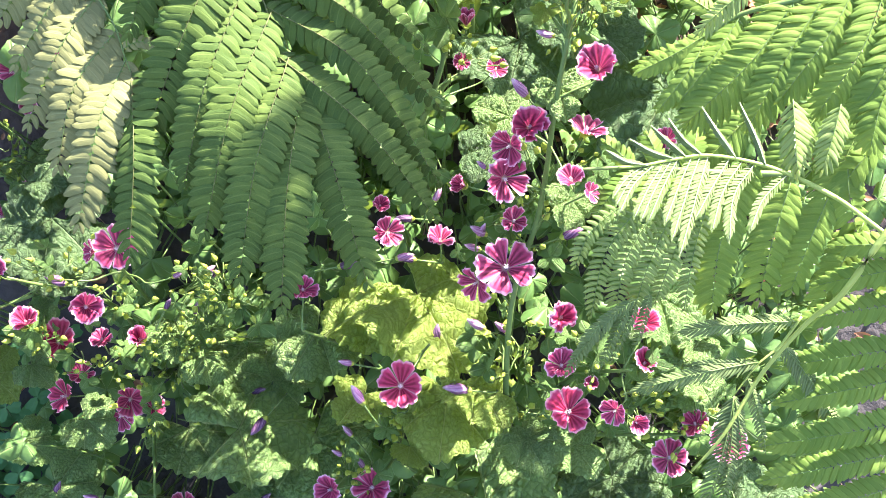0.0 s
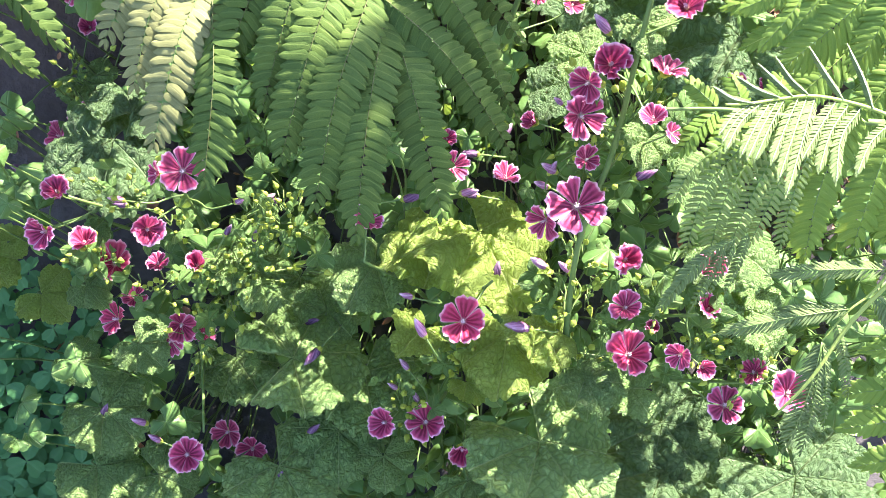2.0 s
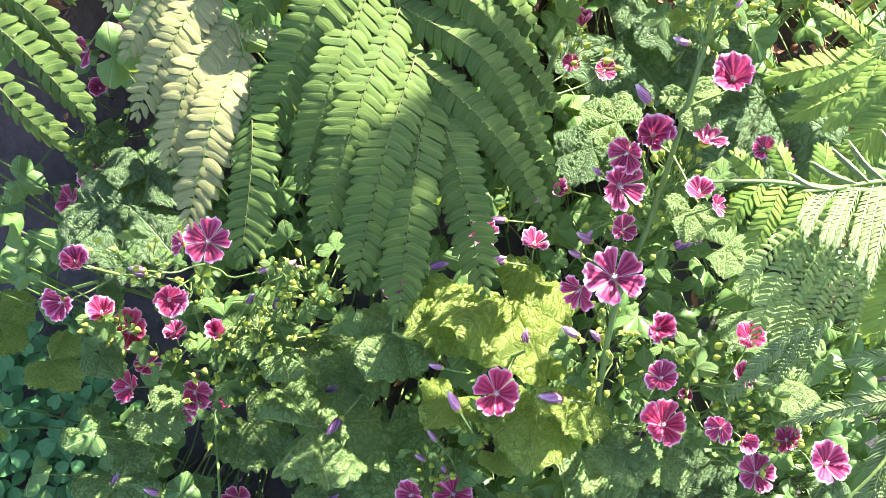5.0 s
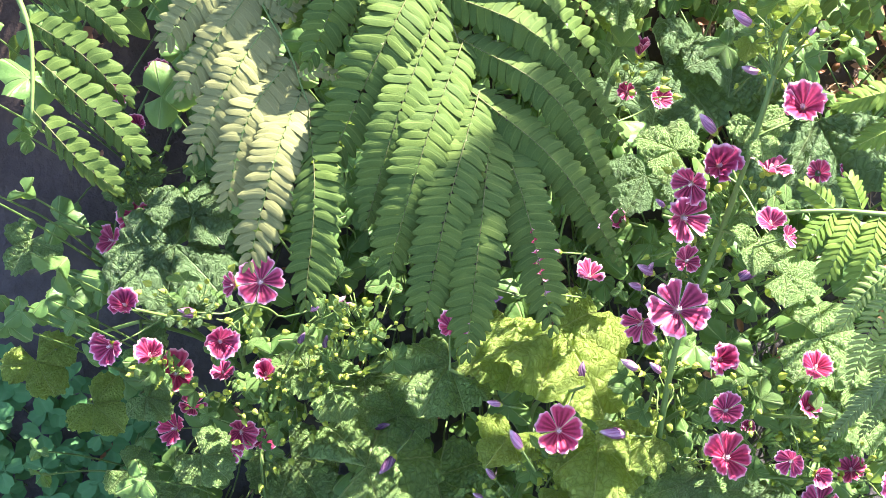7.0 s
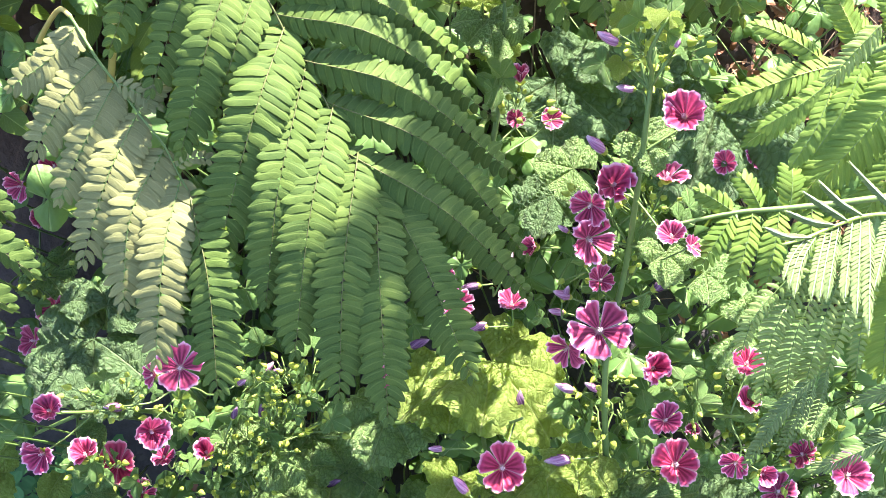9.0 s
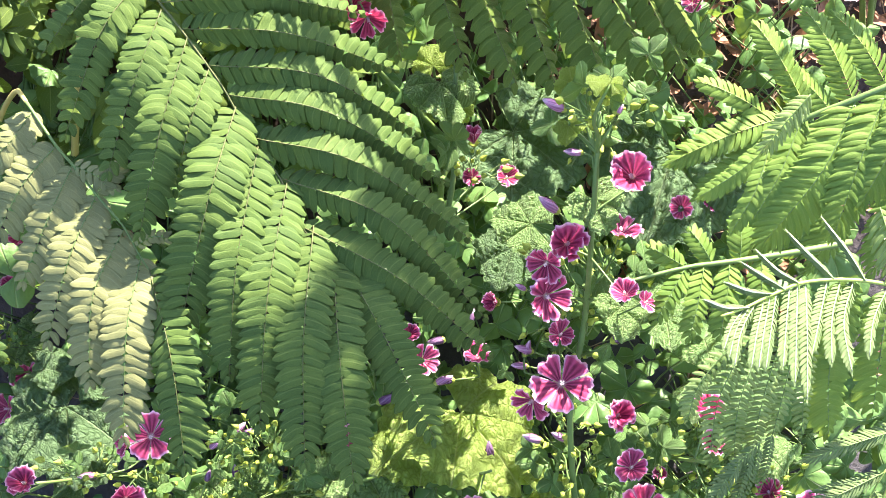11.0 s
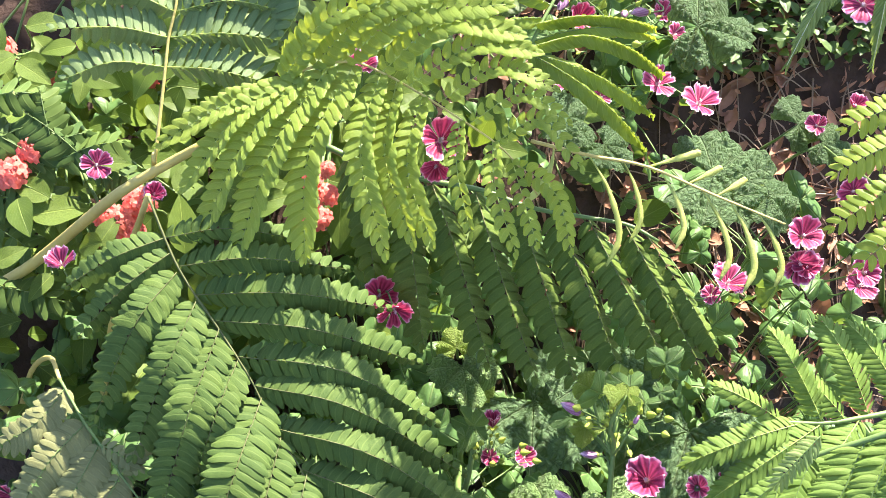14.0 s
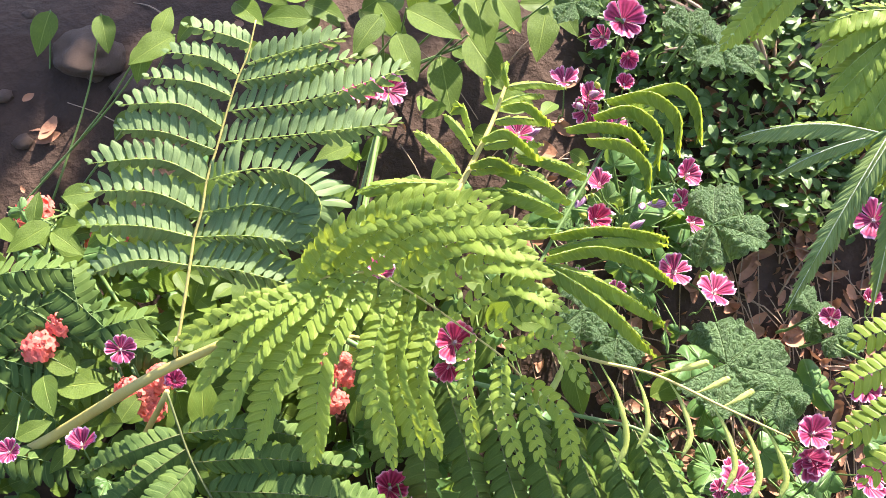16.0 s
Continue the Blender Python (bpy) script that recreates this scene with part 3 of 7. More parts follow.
def pinna(parent, base, tip, width, material, split=False, along=None, arch=0.10, droop=22, pitch=0.0, spacing=0.44, lean=None, rachilla=STEM, forward=10, slim=1.0, shingle=0.20, cover=1.2):
    """One side branch of a feathered leaf: a thin axis with two rows of leaflets. split: every leaflet an object of its own."""
    base, tip = Vector(base), Vector(tip)
    span = (tip - base).length
    n0 = (Vector(lean) if lean else Vector((0.06, -0.32, 0.95))).normalized()
    half = width * 0.55
    n0 = Matrix.Rotation(rng.uniform(-0.12, 0.12), 3, (tip - base).normalized()) @ n0
    pts = [base.lerp(tip, i / 12) + n0 * (arch * span * 4 * (i / 12) * (1 - i / 12)) - Vector((0, 0, 1)) * (0.05 * span * (i / 12) ** 3) for i in range(13)]
    if along:
        pts = spline(along, 12)
        span = sum((pts[i + 1] - pts[i]).length for i in range(12))
    o = world_of(parent)
    v, f = tube([p - o for p in pts], width * 0.007 + 0.0002, 0.0002, 5)
    axis = new("pinna", mesh_of("pinna", v, f, rachilla))
    axis.parent = parent
    step = pitch or half * spacing
    if pitch:
        slim = min(1.4, pitch * cover / (0.49 * half))
    count = max(6, int(span / step))
    loose = []
    for k in range(count + 1):
        s = (k + 0.5) / (count + 0.6)
        fi = s * 12
        i = min(int(fi), 11)
        p = pts[i].lerp(pts[i + 1], fi - i)
        t = (pts[min(i + 2, 12)] - pts[max(i - 1, 0)]).normalized()
        n = (n0 - t * n0.dot(t)).normalized()
        b = t.cross(n)
        size = half * min(1.0, 0.62 + 3.2 * s) * min(1.0, 0.46 + 3.4 * (1 - s))
        for sgn in (1, -1):
            fw = radians(forward + rng.uniform(-3.5, 3.5) + 42 * s ** 7 + 8 * s * s)
            dr = radians(droop + rng.uniform(-5, 5))
            d = (b * sgn * math.cos(fw) + t * math.sin(fw)) * math.cos(dr) - n * math.sin(dr)
            up = n * math.cos(dr) + b * sgn * math.sin(dr) + t * (-shingle + rng.uniform(-0.05, 0.05))
            m = axes(d, up, p - o + t * (0.12 * sgn * step), size * rng.uniform(0.93, 1.06))
            q = rng.randrange(4)
            m = m @ Matrix.Diagonal((-slim * sgn, 1, 1, 1))
            if split:
                ob = new("leaflet", LEAFLETS[material.name][q])
                ob.parent = axis
                ob.matrix_basis = m
            else:
                loose.append(moved(LEAFLET_SHAPES[q], m))
    if loose:
        V, F, U = joined(loose)
        ob = tagged(new("leaflets", mesh_of("leaflets", V, F, material, U)), kind="stuff")
        ob.parent = axis
    return axis


def folded_pinna(parent, line, r, material=POD):
    """A side branch whose leaflets are still folded together: a flattened, curved club with a seam."""
    pts = spline(line, 14)
    o = world_of(parent)
    V, F = [], []
    for i, q in enumerate(pts):
        t = (pts[min(i + 1, 14)] - pts[max(i - 1, 0)]).normalized()
        e = t.cross(Vector((0.1, -0.6, 0.8))).normalized()
        g = t.cross(e)
        s = i / 14
        w = r * (0.22 + 0.78 * min(1.0, s * 2.2) ** 1.4) * max(0.12, 1 - max(0.0, s - 0.75) ** 2 * 12) * (1 + 0.10 * math.sin(i * 2.4))
        for k in range(8):
            an = 2 * math.pi * k / 8
            V.append(q - o + e * math.cos(an) * w + g * math.sin(an) * w * (0.55 if k % 4 else 0.4))
    for i in range(14):
        for k in range(8):
            m, n = i * 8 + k, i * 8 + (k + 1) % 8
            F.append((m, n, n + 8, m + 8))
    F += [tuple(range(8))[::-1], tuple(range(14 * 8, 15 * 8))]
    ob = new("folded_pinna", mesh_of("folded_pinna", V, F, material))
    ob.parent = parent
    return ob


def ground_height(x, y):
    """The bank: a flat foot in front, a slope under the plants, a terrace behind."""
    def ease(a, b, v):
        v = min(1.0, max(0.0, (v - a) / (b - a)))
        return v * v * (3 - 2 * v)
    h = 0.05 + 0.80 * ease(0.45, 1.45, y - 0.10 * x)
    near = math.exp(-((x / 3) ** 2 + ((y - 0.8) / 3) ** 2))
    h += near * (0.022 * noise.noise(Vector((x * 6, y * 6, 1))) + 0.010 * noise.noise(Vector((x * 25, y * 25, 4))))
    return h


# ---------------------------------------------------------------- where things stand (metres)
MAIN_FLOWERS_a = [
    (0.144, 0.603, 0.798, 0.04, -22, 65),
    (0.1, 0.601, 0.745, 0.038, -1, 61),
    (0.083, 0.596, 0.695, 0.036, 26, 44),
    (0.143, 0.622, 0.714, 0.033, 116, 68),
    (0.081, 0.56, 0.637, 0.046, -1, 61),
    (0.058, 0.568, 0.605, 0.031, -46, 25),
    (0.125, 0.569, 0.549, 0.04, 20, 57),
    (0.121, 0.522, 0.555, 0.029, 16, 71),
    (0.127, 0.507, 0.508, 0.039, -1, 80),
    (0.134, 0.53, 0.41, 0.026, -1, 61),
    (0.086, 0.61, 0.714, 0.029, -37, 24),
    (0.185, 0.54, 0.582, 0.028, 102, 84),
    (0.188, 0.533, 0.532, 0.027, 76, 78),
    (0.154, 0.468, 0.577, 0.023, -51, 51),
    (0.167, 0.451, 0.59, 0.022, 37, 33),
    (0.089, 0.589, 0.654, 0.022, 51, 77),
]
MAIN_FLOWERS_b = [
    (0.124, 0.552, 0.747, 0.023, -81, 71),
    (0.138, 0.55, 0.734, 0.015, 55, 52),
    (0.053, 0.645, 0.628, 0.024, -68, 36),
]
MAIN_FLOWERS = MAIN_FLOWERS_a + MAIN_FLOWERS_b
LOW_FLOWERS = [
    (0.243, 0.466, 0.52, 0.038, 3, 68),
    (0.213, 0.501, 0.43, 0.035, 5, 76),
    (0.232, 0.513, 0.465, 0.029, -52, 65),
    (0.033, 0.644, 0.56, 0.026, 178, 77),
    (-0.003, 0.511, 0.556, 0.041, 16, 71),
    (-0.035, 0.487, 0.433, 0.038, 2, 62),
    (-0.069, 0.483, 0.441, 0.032, -57, 54),
    (-0.006, 0.52, 0.308, 0.035, 8, 39),
    (-0.077, 0.594, 0.572, 0.027, 12, 83),
    (-0.009, 0.644, 0.573, 0.028, 41, 54),
    (-0.014, 0.663, 0.585, 0.02, 22, 72),
    (0.147, 0.536, 0.5, 0.02, 42, 66),
]
LEFT_FLOWERS_a = [
    (-0.254, 0.6, 0.555, 0.038, 13, 59),
    (-0.216, 0.612, 0.616, 0.036, 22, 63),
    (-0.238, 0.616, 0.608, 0.022, -69, 43),
    (-0.325, 0.625, 0.574, 0.034, 4, 73),
    (-0.342, 0.608, 0.542, 0.032, -31, 47),
    (-0.317, 0.617, 0.512, 0.033, 17, 85),
    (-0.308, 0.635, 0.452, 0.044, 4, 70),
    (-0.229, 0.616, 0.476, 0.034, 67, 83),
    (-0.322, 0.622, 0.378, 0.033, -56, 48),
    (-0.266, 0.627, 0.355, 0.035, 19, 33),
    (-0.281, 0.624, 0.33, 0.029, -17, 29),
    (-0.247, 0.626, 0.342, 0.028, 53, 55),
    (-0.267, 0.629, 0.461, 0.022, 76, 78),
    (-0.304, 0.639, 0.389, 0.025, 59, 76),
    (-0.254, 0.509, 0.327, 0.04, 3, 65),
    (-0.231, 0.646, 0.128, 0.035, 3, 68),
]
LEFT_FLOWERS_b = [
    (-0.247, 0.599, 0.185, 0.034, -24, 49),
    (-0.223, 0.589, 0.164, 0.036, 0, 30),
    (-0.357, 0.803, 0.453, 0.04, 2, 24),
    (-0.368, 0.754, 0.482, 0.031, -53, 49),
    (-0.324, 0.884, 0.549, 0.029, 41, 65),
    (-0.357, 0.875, 0.542, 0.03, -31, 40),
    (-0.353, 0.875, 0.493, 0.027, -1, 66),
    (-0.352, 0.857, 0.444, 0.025, 38, 72),
    (-0.33, 0.899, 0.474, 0.021, 49, 69),
]
LEFT_FLOWERS = LEFT_FLOWERS_a + LEFT_FLOWERS_b
BACK_FLOWERS = [
    (0.062, 0.712, 0.737, 0.026, 178, 86),
    (0.084, 0.717, 0.68, 0.02, 30, 57),
    (0.058, 0.716, 0.691, 0.016, -33, 69),
    (0.227, 0.726, 0.571, 0.024, -44, 69),
    (0.257, 0.736, 0.555, 0.021, 48, 66),
    (0.008, 0.742, 0.846, 0.027, -2, 9),
    (0.06, 0.803, 0.937, 0.032, 11, 61),
    (0.053, 0.798, 0.918, 0.023, -9, 4),
    (0.018, 0.827, 0.991, 0.023, 36, 83),
    (-0, 0.764, 0.84, 0.028, 17, 52),
    (0.023, 1.009, 1.001, 0.038, 69, 85),
    (0.045, 1.008, 1.001, 0.026, 45, 45),
    (-0.174, 0.863, 0.919, 0.023, 21, 57),
    (-0.138, 0.836, 0.907, 0.023, 25, 49),
    (-0.212, 0.821, 0.874, 0.025, 43, 83),
    (-0.267, 0.831, 0.866, 0.021, 3, 65),
]
FAR_FLOWERS_a = [
    (0.241, 1.081, 0.98, 0.038, -1, 52),
    (0.221, 1.074, 0.972, 0.022, -55, 46),
    (0.24, 1.06, 0.958, 0.024, 4, 16),
    (0.233, 1.045, 0.943, 0.021, 10, 74),
    (0.186, 1.055, 0.95, 0.027, -47, 85),
    (0.205, 1.042, 0.938, 0.027, 25, 72),
    (0.203, 1.051, 0.918, 0.026, -35, 47),
    (0.133, 0.956, 0.983, 0.023, 25, 72),
    (0.224, 1.034, 0.916, 0.02, 60, 70),
    (0.283, 1.024, 0.855, 0.029, 29, 54),
    (0.274, 1.009, 0.838, 0.023, 16, 78),
    (0.281, 0.996, 0.825, 0.022, 39, 31),
    (0.256, 0.957, 0.811, 0.03, 21, 57),
    (0.286, 0.941, 0.797, 0.033, 44, 78),
    (0.186, 0.923, 0.951, 0.024, -56, 79),
    (0.179, 0.905, 0.933, 0.025, 17, 52),
]
FAR_FLOWERS_b = [
    (0.163, 0.899, 0.881, 0.018, -29, 78),
    (0.192, 0.895, 0.864, 0.017, 25, 49),
]
FAR_FLOWERS = FAR_FLOWERS_a + FAR_FLOWERS_b
RIGHT_FLOWERS = [
    (0.362, 0.84, 0.952, 0.031, -20, 55),
    (0.326, 0.804, 0.768, 0.034, 6, 70),
    (0.322, 0.796, 0.745, 0.033, -11, 38),
    (0.38, 0.841, 0.765, 0.03, -19, 50),
    (0.408, 0.914, 0.785, 0.024, 25, 72),
    (0.25, 0.758, 0.788, 0.03, 58, 80),
    (0.377, 0.915, 0.771, 0.02, -57, 57),
    (0.36, 0.765, 0.758, 0.027, 9, 54),
    (0.327, 0.793, 0.743, 0.027, -13, 69),
    (0.364, 0.775, 0.731, 0.028, 20, 58),
    (0.338, 0.827, 0.744, 0.021, 48, 84),
    (0.258, 0.789, 0.76, 0.02, 83, 84),
    (0.248, 0.785, 0.743, 0.017, -1, 63),
]
PALE_BUDS_a = [
    (0.105, 0.637, 0.843, 0.021, -112, 33),
    (0.111, 0.618, 0.817, 0.016, -95, 22),
    (0.138, 0.608, 0.859, 0.009, 123, 41),
    (0.096, 0.63, 0.752, 0.023, -127, 41),
    (0.067, 0.605, 0.701, 0.012, -116, 36),
    (0.063, 0.596, 0.634, 0.019, -107, 31),
    (0.058, 0.594, 0.616, 0.017, -98, 25),
    (0.04, 0.518, 0.534, 0.029, -89, 21),
    (-0.035, 0.501, 0.563, 0.023, -140, 45),
    (-0.047, 0.55, 0.53, 0.016, -94, 24),
    (0.058, 0.572, 0.541, 0.022, -107, 32),
    (0.078, 0.569, 0.539, 0.018, -117, 37),
    (-0.051, 0.519, 0.473, 0.016, -128, 41),
    (-0.043, 0.504, 0.445, 0.016, -140, 45),
    (-0.061, 0.508, 0.457, 0.014, -107, 32),
    (-0.169, 0.664, 0.504, 0.022, 110, 31),
]
PALE_BUDS_b = [
    (-0.182, 0.628, 0.553, 0.015, 97, 23),
    (-0.278, 0.62, 0.569, 0.018, -89, 21),
    (-0.307, 0.555, 0.302, 0.021, -98, 26),
    (-0.289, 0.535, 0.307, 0.019, -107, 32),
    (0.033, 0.639, 0.625, 0.017, 136, 43),
    (0.065, 0.596, 0.634, 0.016, 136, 43),
    (0.003, 0.637, 0.548, 0.021, 88, 18),
]
PALE_BUDS = PALE_BUDS_a + PALE_BUDS_b
SPENT_BLOOMS_a = [
    (0.014, 0.588, 0.498, 0.031, -65, 5),
    (-0.044, 0.618, 0.489, 0.027, 115, 34),
    (0.025, 0.591, 0.499, 0.023, 163, 49),
    (-0.162, 0.649, 0.52, 0.021, 101, 30),
    (-0.284, 0.636, 0.54, 0.019, -92, 21),
    (-0.179, 0.634, 0.492, 0.016, 159, 51),
    (-0.195, 0.617, 0.527, 0.015, 132, 45),
    (-0.044, 0.635, 0.544, 0.023, 87, 19),
    (0.005, 0.662, 0.567, 0.02, -86, 17),
    (0.004, 0.642, 0.538, 0.021, -90, 19),
    (-0.133, 0.557, 0.421, 0.026, -43, -10),
    (-0.137, 0.572, 0.378, 0.022, -21, -14),
    (-0.139, 0.604, 0.4, 0.02, 88, 18),
    (-0.141, 0.532, 0.328, 0.021, 115, 34),
    (-0.349, 0.578, 0.279, 0.022, 136, 43),
    (-0.171, 0.492, 0.314, 0.018, 136, 43),
]
SPENT_BLOOMS_b = [
    (0.131, 0.579, 0.648, 0.024, 95, 25),
    (-0.426, 0.776, 0.401, 0.031, -100, 26),
    (-0.445, 0.794, 0.287, 0.017, 111, 35),
    (-0.437, 0.783, 0.267, 0.019, 132, 45),
    (-0.482, 0.845, 0.273, 0.013, 101, 30),
    (-0.496, 0.847, 0.274, 0.015, 145, 48),
    (0.429, 1.038, 0.945, 0.018, 116, 49),
]
SPENT_BLOOMS = SPENT_BLOOMS_a + SPENT_BLOOMS_b
MAIN_LEAVES_a = [
    (0.121, 0.604, 0.774, 0.04, -32, 78, -51),
    (0.049, 0.744, 0.759, 0.054, 31, 76, -119),
    (0.111, 0.63, 0.825, 0.023, -57, 82, -61),
    (0.119, 0.647, 0.85, 0.022, -57, 82, 141),
    (0.137, 0.623, 0.869, 0.025, 76, 63, -18),
    (0.087, 0.685, 0.662, 0.051, -47, 82, -162),
    (0.126, 0.564, 0.702, 0.042, 61, 68, -164),
    (0.079, 0.709, 0.588, 0.065, 21, 79, -143),
    (0.212, 0.578, 0.548, 0.082, 82, 77, -108),
    (0.135, 0.497, 0.46, 0.059, 56, 79, -92),
    (0.097, 0.487, 0.489, 0.053, 78, 81, -176),
    (0.229, 0.544, 0.5, 0.074, 82, 77, -134),
]
MAIN_LEAVES_b = [
    (0.191, 0.634, 0.561, 0.064, 66, 75, -67),
]
MAIN_LEAVES = MAIN_LEAVES_a + MAIN_LEAVES_b
LIT_LEAVES = [
    (0.019, 0.616, 0.502, 0.13, 123, 72, -180),
    (-0.031, 0.622, 0.495, 0.089, 132, 75, 71),
    (0.03, 0.517, 0.506, 0.089, 135, 80, 126),
    (0.06, 0.522, 0.521, 0.073, 108, 70, -147),
    (-0.039, 0.535, 0.495, 0.06, 160, 83, 73),
    (0.002, 0.495, 0.48, 0.035, 101, 74, -150),
    (-0.139, 0.565, 0.408, 0.118, 118, 73, -95),
    (-0.121, 0.618, 0.400, 0.064, 131, 72, -72),
    (-0.176, 0.594, 0.47, 0.048, 101, 74, 141),
    (-0.203, 0.627, 0.469, 0.054, 121, 77, 43),
]
LOW_LEAVES_a = [
    (0.068, 0.465, 0.413, 0.129, 86, 80, -139),
    (-0.091, 0.563, 0.354, 0.101, 49, 83, -126),
    (0.095, 0.488, 0.489, 0.054, 72, 74, -134),
    (0.185, 0.533, 0.31, 0.103, 87, 75, -139),
    (0.183, 0.486, 0.302, 0.135, 86, 80, -149),
    (0.285, 0.447, 0.374, 0.136, 86, 80, -139),
    (0.226, 0.556, 0.483, 0.087, 72, 74, -125),
    (-0.118, 0.523, 0.322, 0.085, 49, 83, -137),
    (-0.164, 0.492, 0.314, 0.112, 84, 85, -138),
    (-0.077, 0.501, 0.321, 0.056, 49, 83, -137),
    (0.004, 0.485, 0.302, 0.068, 84, 85, -138),
    (-0.227, 0.645, 0.243, 0.088, 49, 83, -104),
    (-0.084, 0.621, 0.455, 0.081, 49, 83, -171),
]
LOW_LEAVES_b = [
    (0.286, 0.528, 0.174, 0.093, 65, 78, -162),
]
LOW_LEAVES = LOW_LEAVES_a + LOW_LEAVES_b
LEFT_LEAVES_a = [
    (-0.342, 0.574, 0.276, 0.082, 40, 72, -80),
    (-0.371, 0.615, 0.304, 0.052, 40, 72, -75),
    (-0.287, 0.58, 0.396, 0.055, 40, 72, -80),
    (-0.354, 0.537, 0.228, 0.085, 40, 72, -75),
    (-0.332, 0.62, 0.43, 0.044, 40, 72, -85),
    (-0.391, 0.649, 0.369, 0.062, 40, 72, -80),
    (-0.31, 0.699, 0.535, 0.106, 84, 85, 132),
    (-0.294, 0.679, 0.523, 0.086, 78, 75, -152),
    (-0.28, 0.739, 0.541, 0.077, 74, 80, -18),
    (-0.357, 0.83, 0.459, 0.062, 4, 88, -63),
    (-0.452, 0.697, 0.364, 0.070, 10, 52, -80),
    (-0.463, 0.795, 0.422, 0.063, -61, 78, -70),
    (-0.338, 0.664, 0.437, 0.045, 36, 82, -80),
]
LEFT_LEAVES_b = [
    (-0.293, 0.53, 0.228, 0.07, 40, 72, -60),
    (-0.153, 0.65, 0.383, 0.086, 49, 83, -137),
]
LEFT_LEAVES = LEFT_LEAVES_a + LEFT_LEAVES_b
FAR_LEAVES = [
    (0.285, 0.928, 0.88, 0.073, 47, 74, -71),
    (0.295, 0.892, 0.754, 0.097, 58, 76, -73),
    (0.319, 1.053, 0.955, 0.06, 47, 68, -79),
    (0.301, 1.083, 0.957, 0.051, 38, 71, -8),
    (0.304, 0.825, 0.788, 0.053, 34, 61, -124),
    (0.201, 1.094, 0.992, 0.04, 9, 76, -143),
    (0.228, 0.767, 0.569, 0.147, 78, 81, 160),
    (0.12, 0.812, 0.598, 0.121, 67, 86, -122),
    (0.177, 0.823, 0.607, 0.094, 120, 86, -174),
    (0.188, 0.86, 0.842, 0.042, 53, 64, -109),
    (0.166, 0.878, 0.86, 0.052, 53, 64, -92),
    (0.371, 0.924, 0.765, 0.047, 47, 68, -45),
    (0.381, 0.895, 0.765, 0.041, 38, 71, -71),
]
RIGHT_RACHIS = [
    (0.388, 0.642, 0.777),
    (0.332, 0.632, 0.774),
    (0.3, 0.63, 0.776),
    (0.273, 0.63, 0.779),
    (0.239, 0.635, 0.786),
]
RIGHT_PINNAE = [
    (0.301, 0.625, 0.781, 0.209, 0.567, 0.729, 0.034),
    (0.33, 0.621, 0.775, 0.255, 0.558, 0.716, 0.034),
    (0.356, 0.623, 0.774, 0.296, 0.549, 0.704, 0.035),
    (0.274, 0.625, 0.785, 0.189, 0.604, 0.761, 0.024),
    (0.26, 0.629, 0.789, 0.176, 0.623, 0.779, 0.024),
    (0.273, 0.634, 0.792, 0.254, 0.684, 0.821, 0.022),
    (0.304, 0.633, 0.788, 0.29, 0.687, 0.819, 0.026),
    (0.332, 0.638, 0.789, 0.309, 0.682, 0.813, 0.026),
    (0.292, 0.632, 0.788, 0.266, 0.659, 0.799, 0.022),
    (0.244, 0.629, 0.791, 0.208, 0.66, 0.806, 0.018),
]
SIDE_RACHIS = [
    (0.279, 0.556, 0.733),
    (0.234, 0.558, 0.736),
    (0.197, 0.56, 0.74),
    (0.168, 0.562, 0.743),
    (0.127, 0.561, 0.745),
]
SIDE_PINNAE = [
    (0.166, 0.557, 0.749, 0.141, 0.54, 0.725, 0.018),
    (0.181, 0.557, 0.748, 0.16, 0.528, 0.715, 0.02),
    (0.197, 0.556, 0.747, 0.18, 0.525, 0.712, 0.021),
    (0.166, 0.559, 0.751, 0.149, 0.579, 0.752, 0.016),
    (0.184, 0.557, 0.749, 0.178, 0.583, 0.753, 0.018),
    (0.202, 0.556, 0.746, 0.212, 0.584, 0.752, 0.02),
    (0.217, 0.554, 0.744, 0.208, 0.527, 0.712, 0.021),
]
SHOOTS_RACHIS = [
    (0.231, 0.385, 0.827),
    (0.219, 0.374, 0.816),
    (0.206, 0.366, 0.81),
    (0.193, 0.355, 0.797),
]
SHOOTS_PINNAE_a = [
    (0.204, 0.363, 0.818, 0.133, 0.352, 0.816, 0.016),
    (0.224, 0.378, 0.832, 0.161, 0.374, 0.839, 0.016),
    (0.171, 0.369, 0.843, 0.166, 0.364, 0.819, 0.009),
    (0.178, 0.369, 0.841, 0.175, 0.363, 0.813, 0.009),
    (0.186, 0.37, 0.839, 0.183, 0.363, 0.809, 0.01),
    (0.234, 0.367, 0.809, 0.272, 0.336, 0.728, 0.019),
    (0.241, 0.362, 0.798, 0.265, 0.35, 0.751, 0.012),
    (0.199, 0.341, 0.786, 0.179, 0.318, 0.741, 0.022),
    (0.192, 0.338, 0.783, 0.189, 0.318, 0.736, 0.021),
    (0.205, 0.346, 0.79, 0.201, 0.328, 0.746, 0.014),
    (0.212, 0.353, 0.798, 0.214, 0.339, 0.758, 0.012),
    (0.137, 0.374, 0.871, 0.108, 0.365, 0.853, 0.01),
    (0.131, 0.37, 0.868, 0.117, 0.356, 0.832, 0.01),
]
SHOOTS_PINNAE_b = [
    (0.125, 0.368, 0.867, 0.1, 0.355, 0.84, 0.011),
    (0.136, 0.372, 0.868, 0.123, 0.359, 0.834, 0.01),
    (0.116, 0.363, 0.865, 0.098, 0.352, 0.835, 0.012),
    (0.143, 0.376, 0.872, 0.136, 0.364, 0.836, 0.01),
]
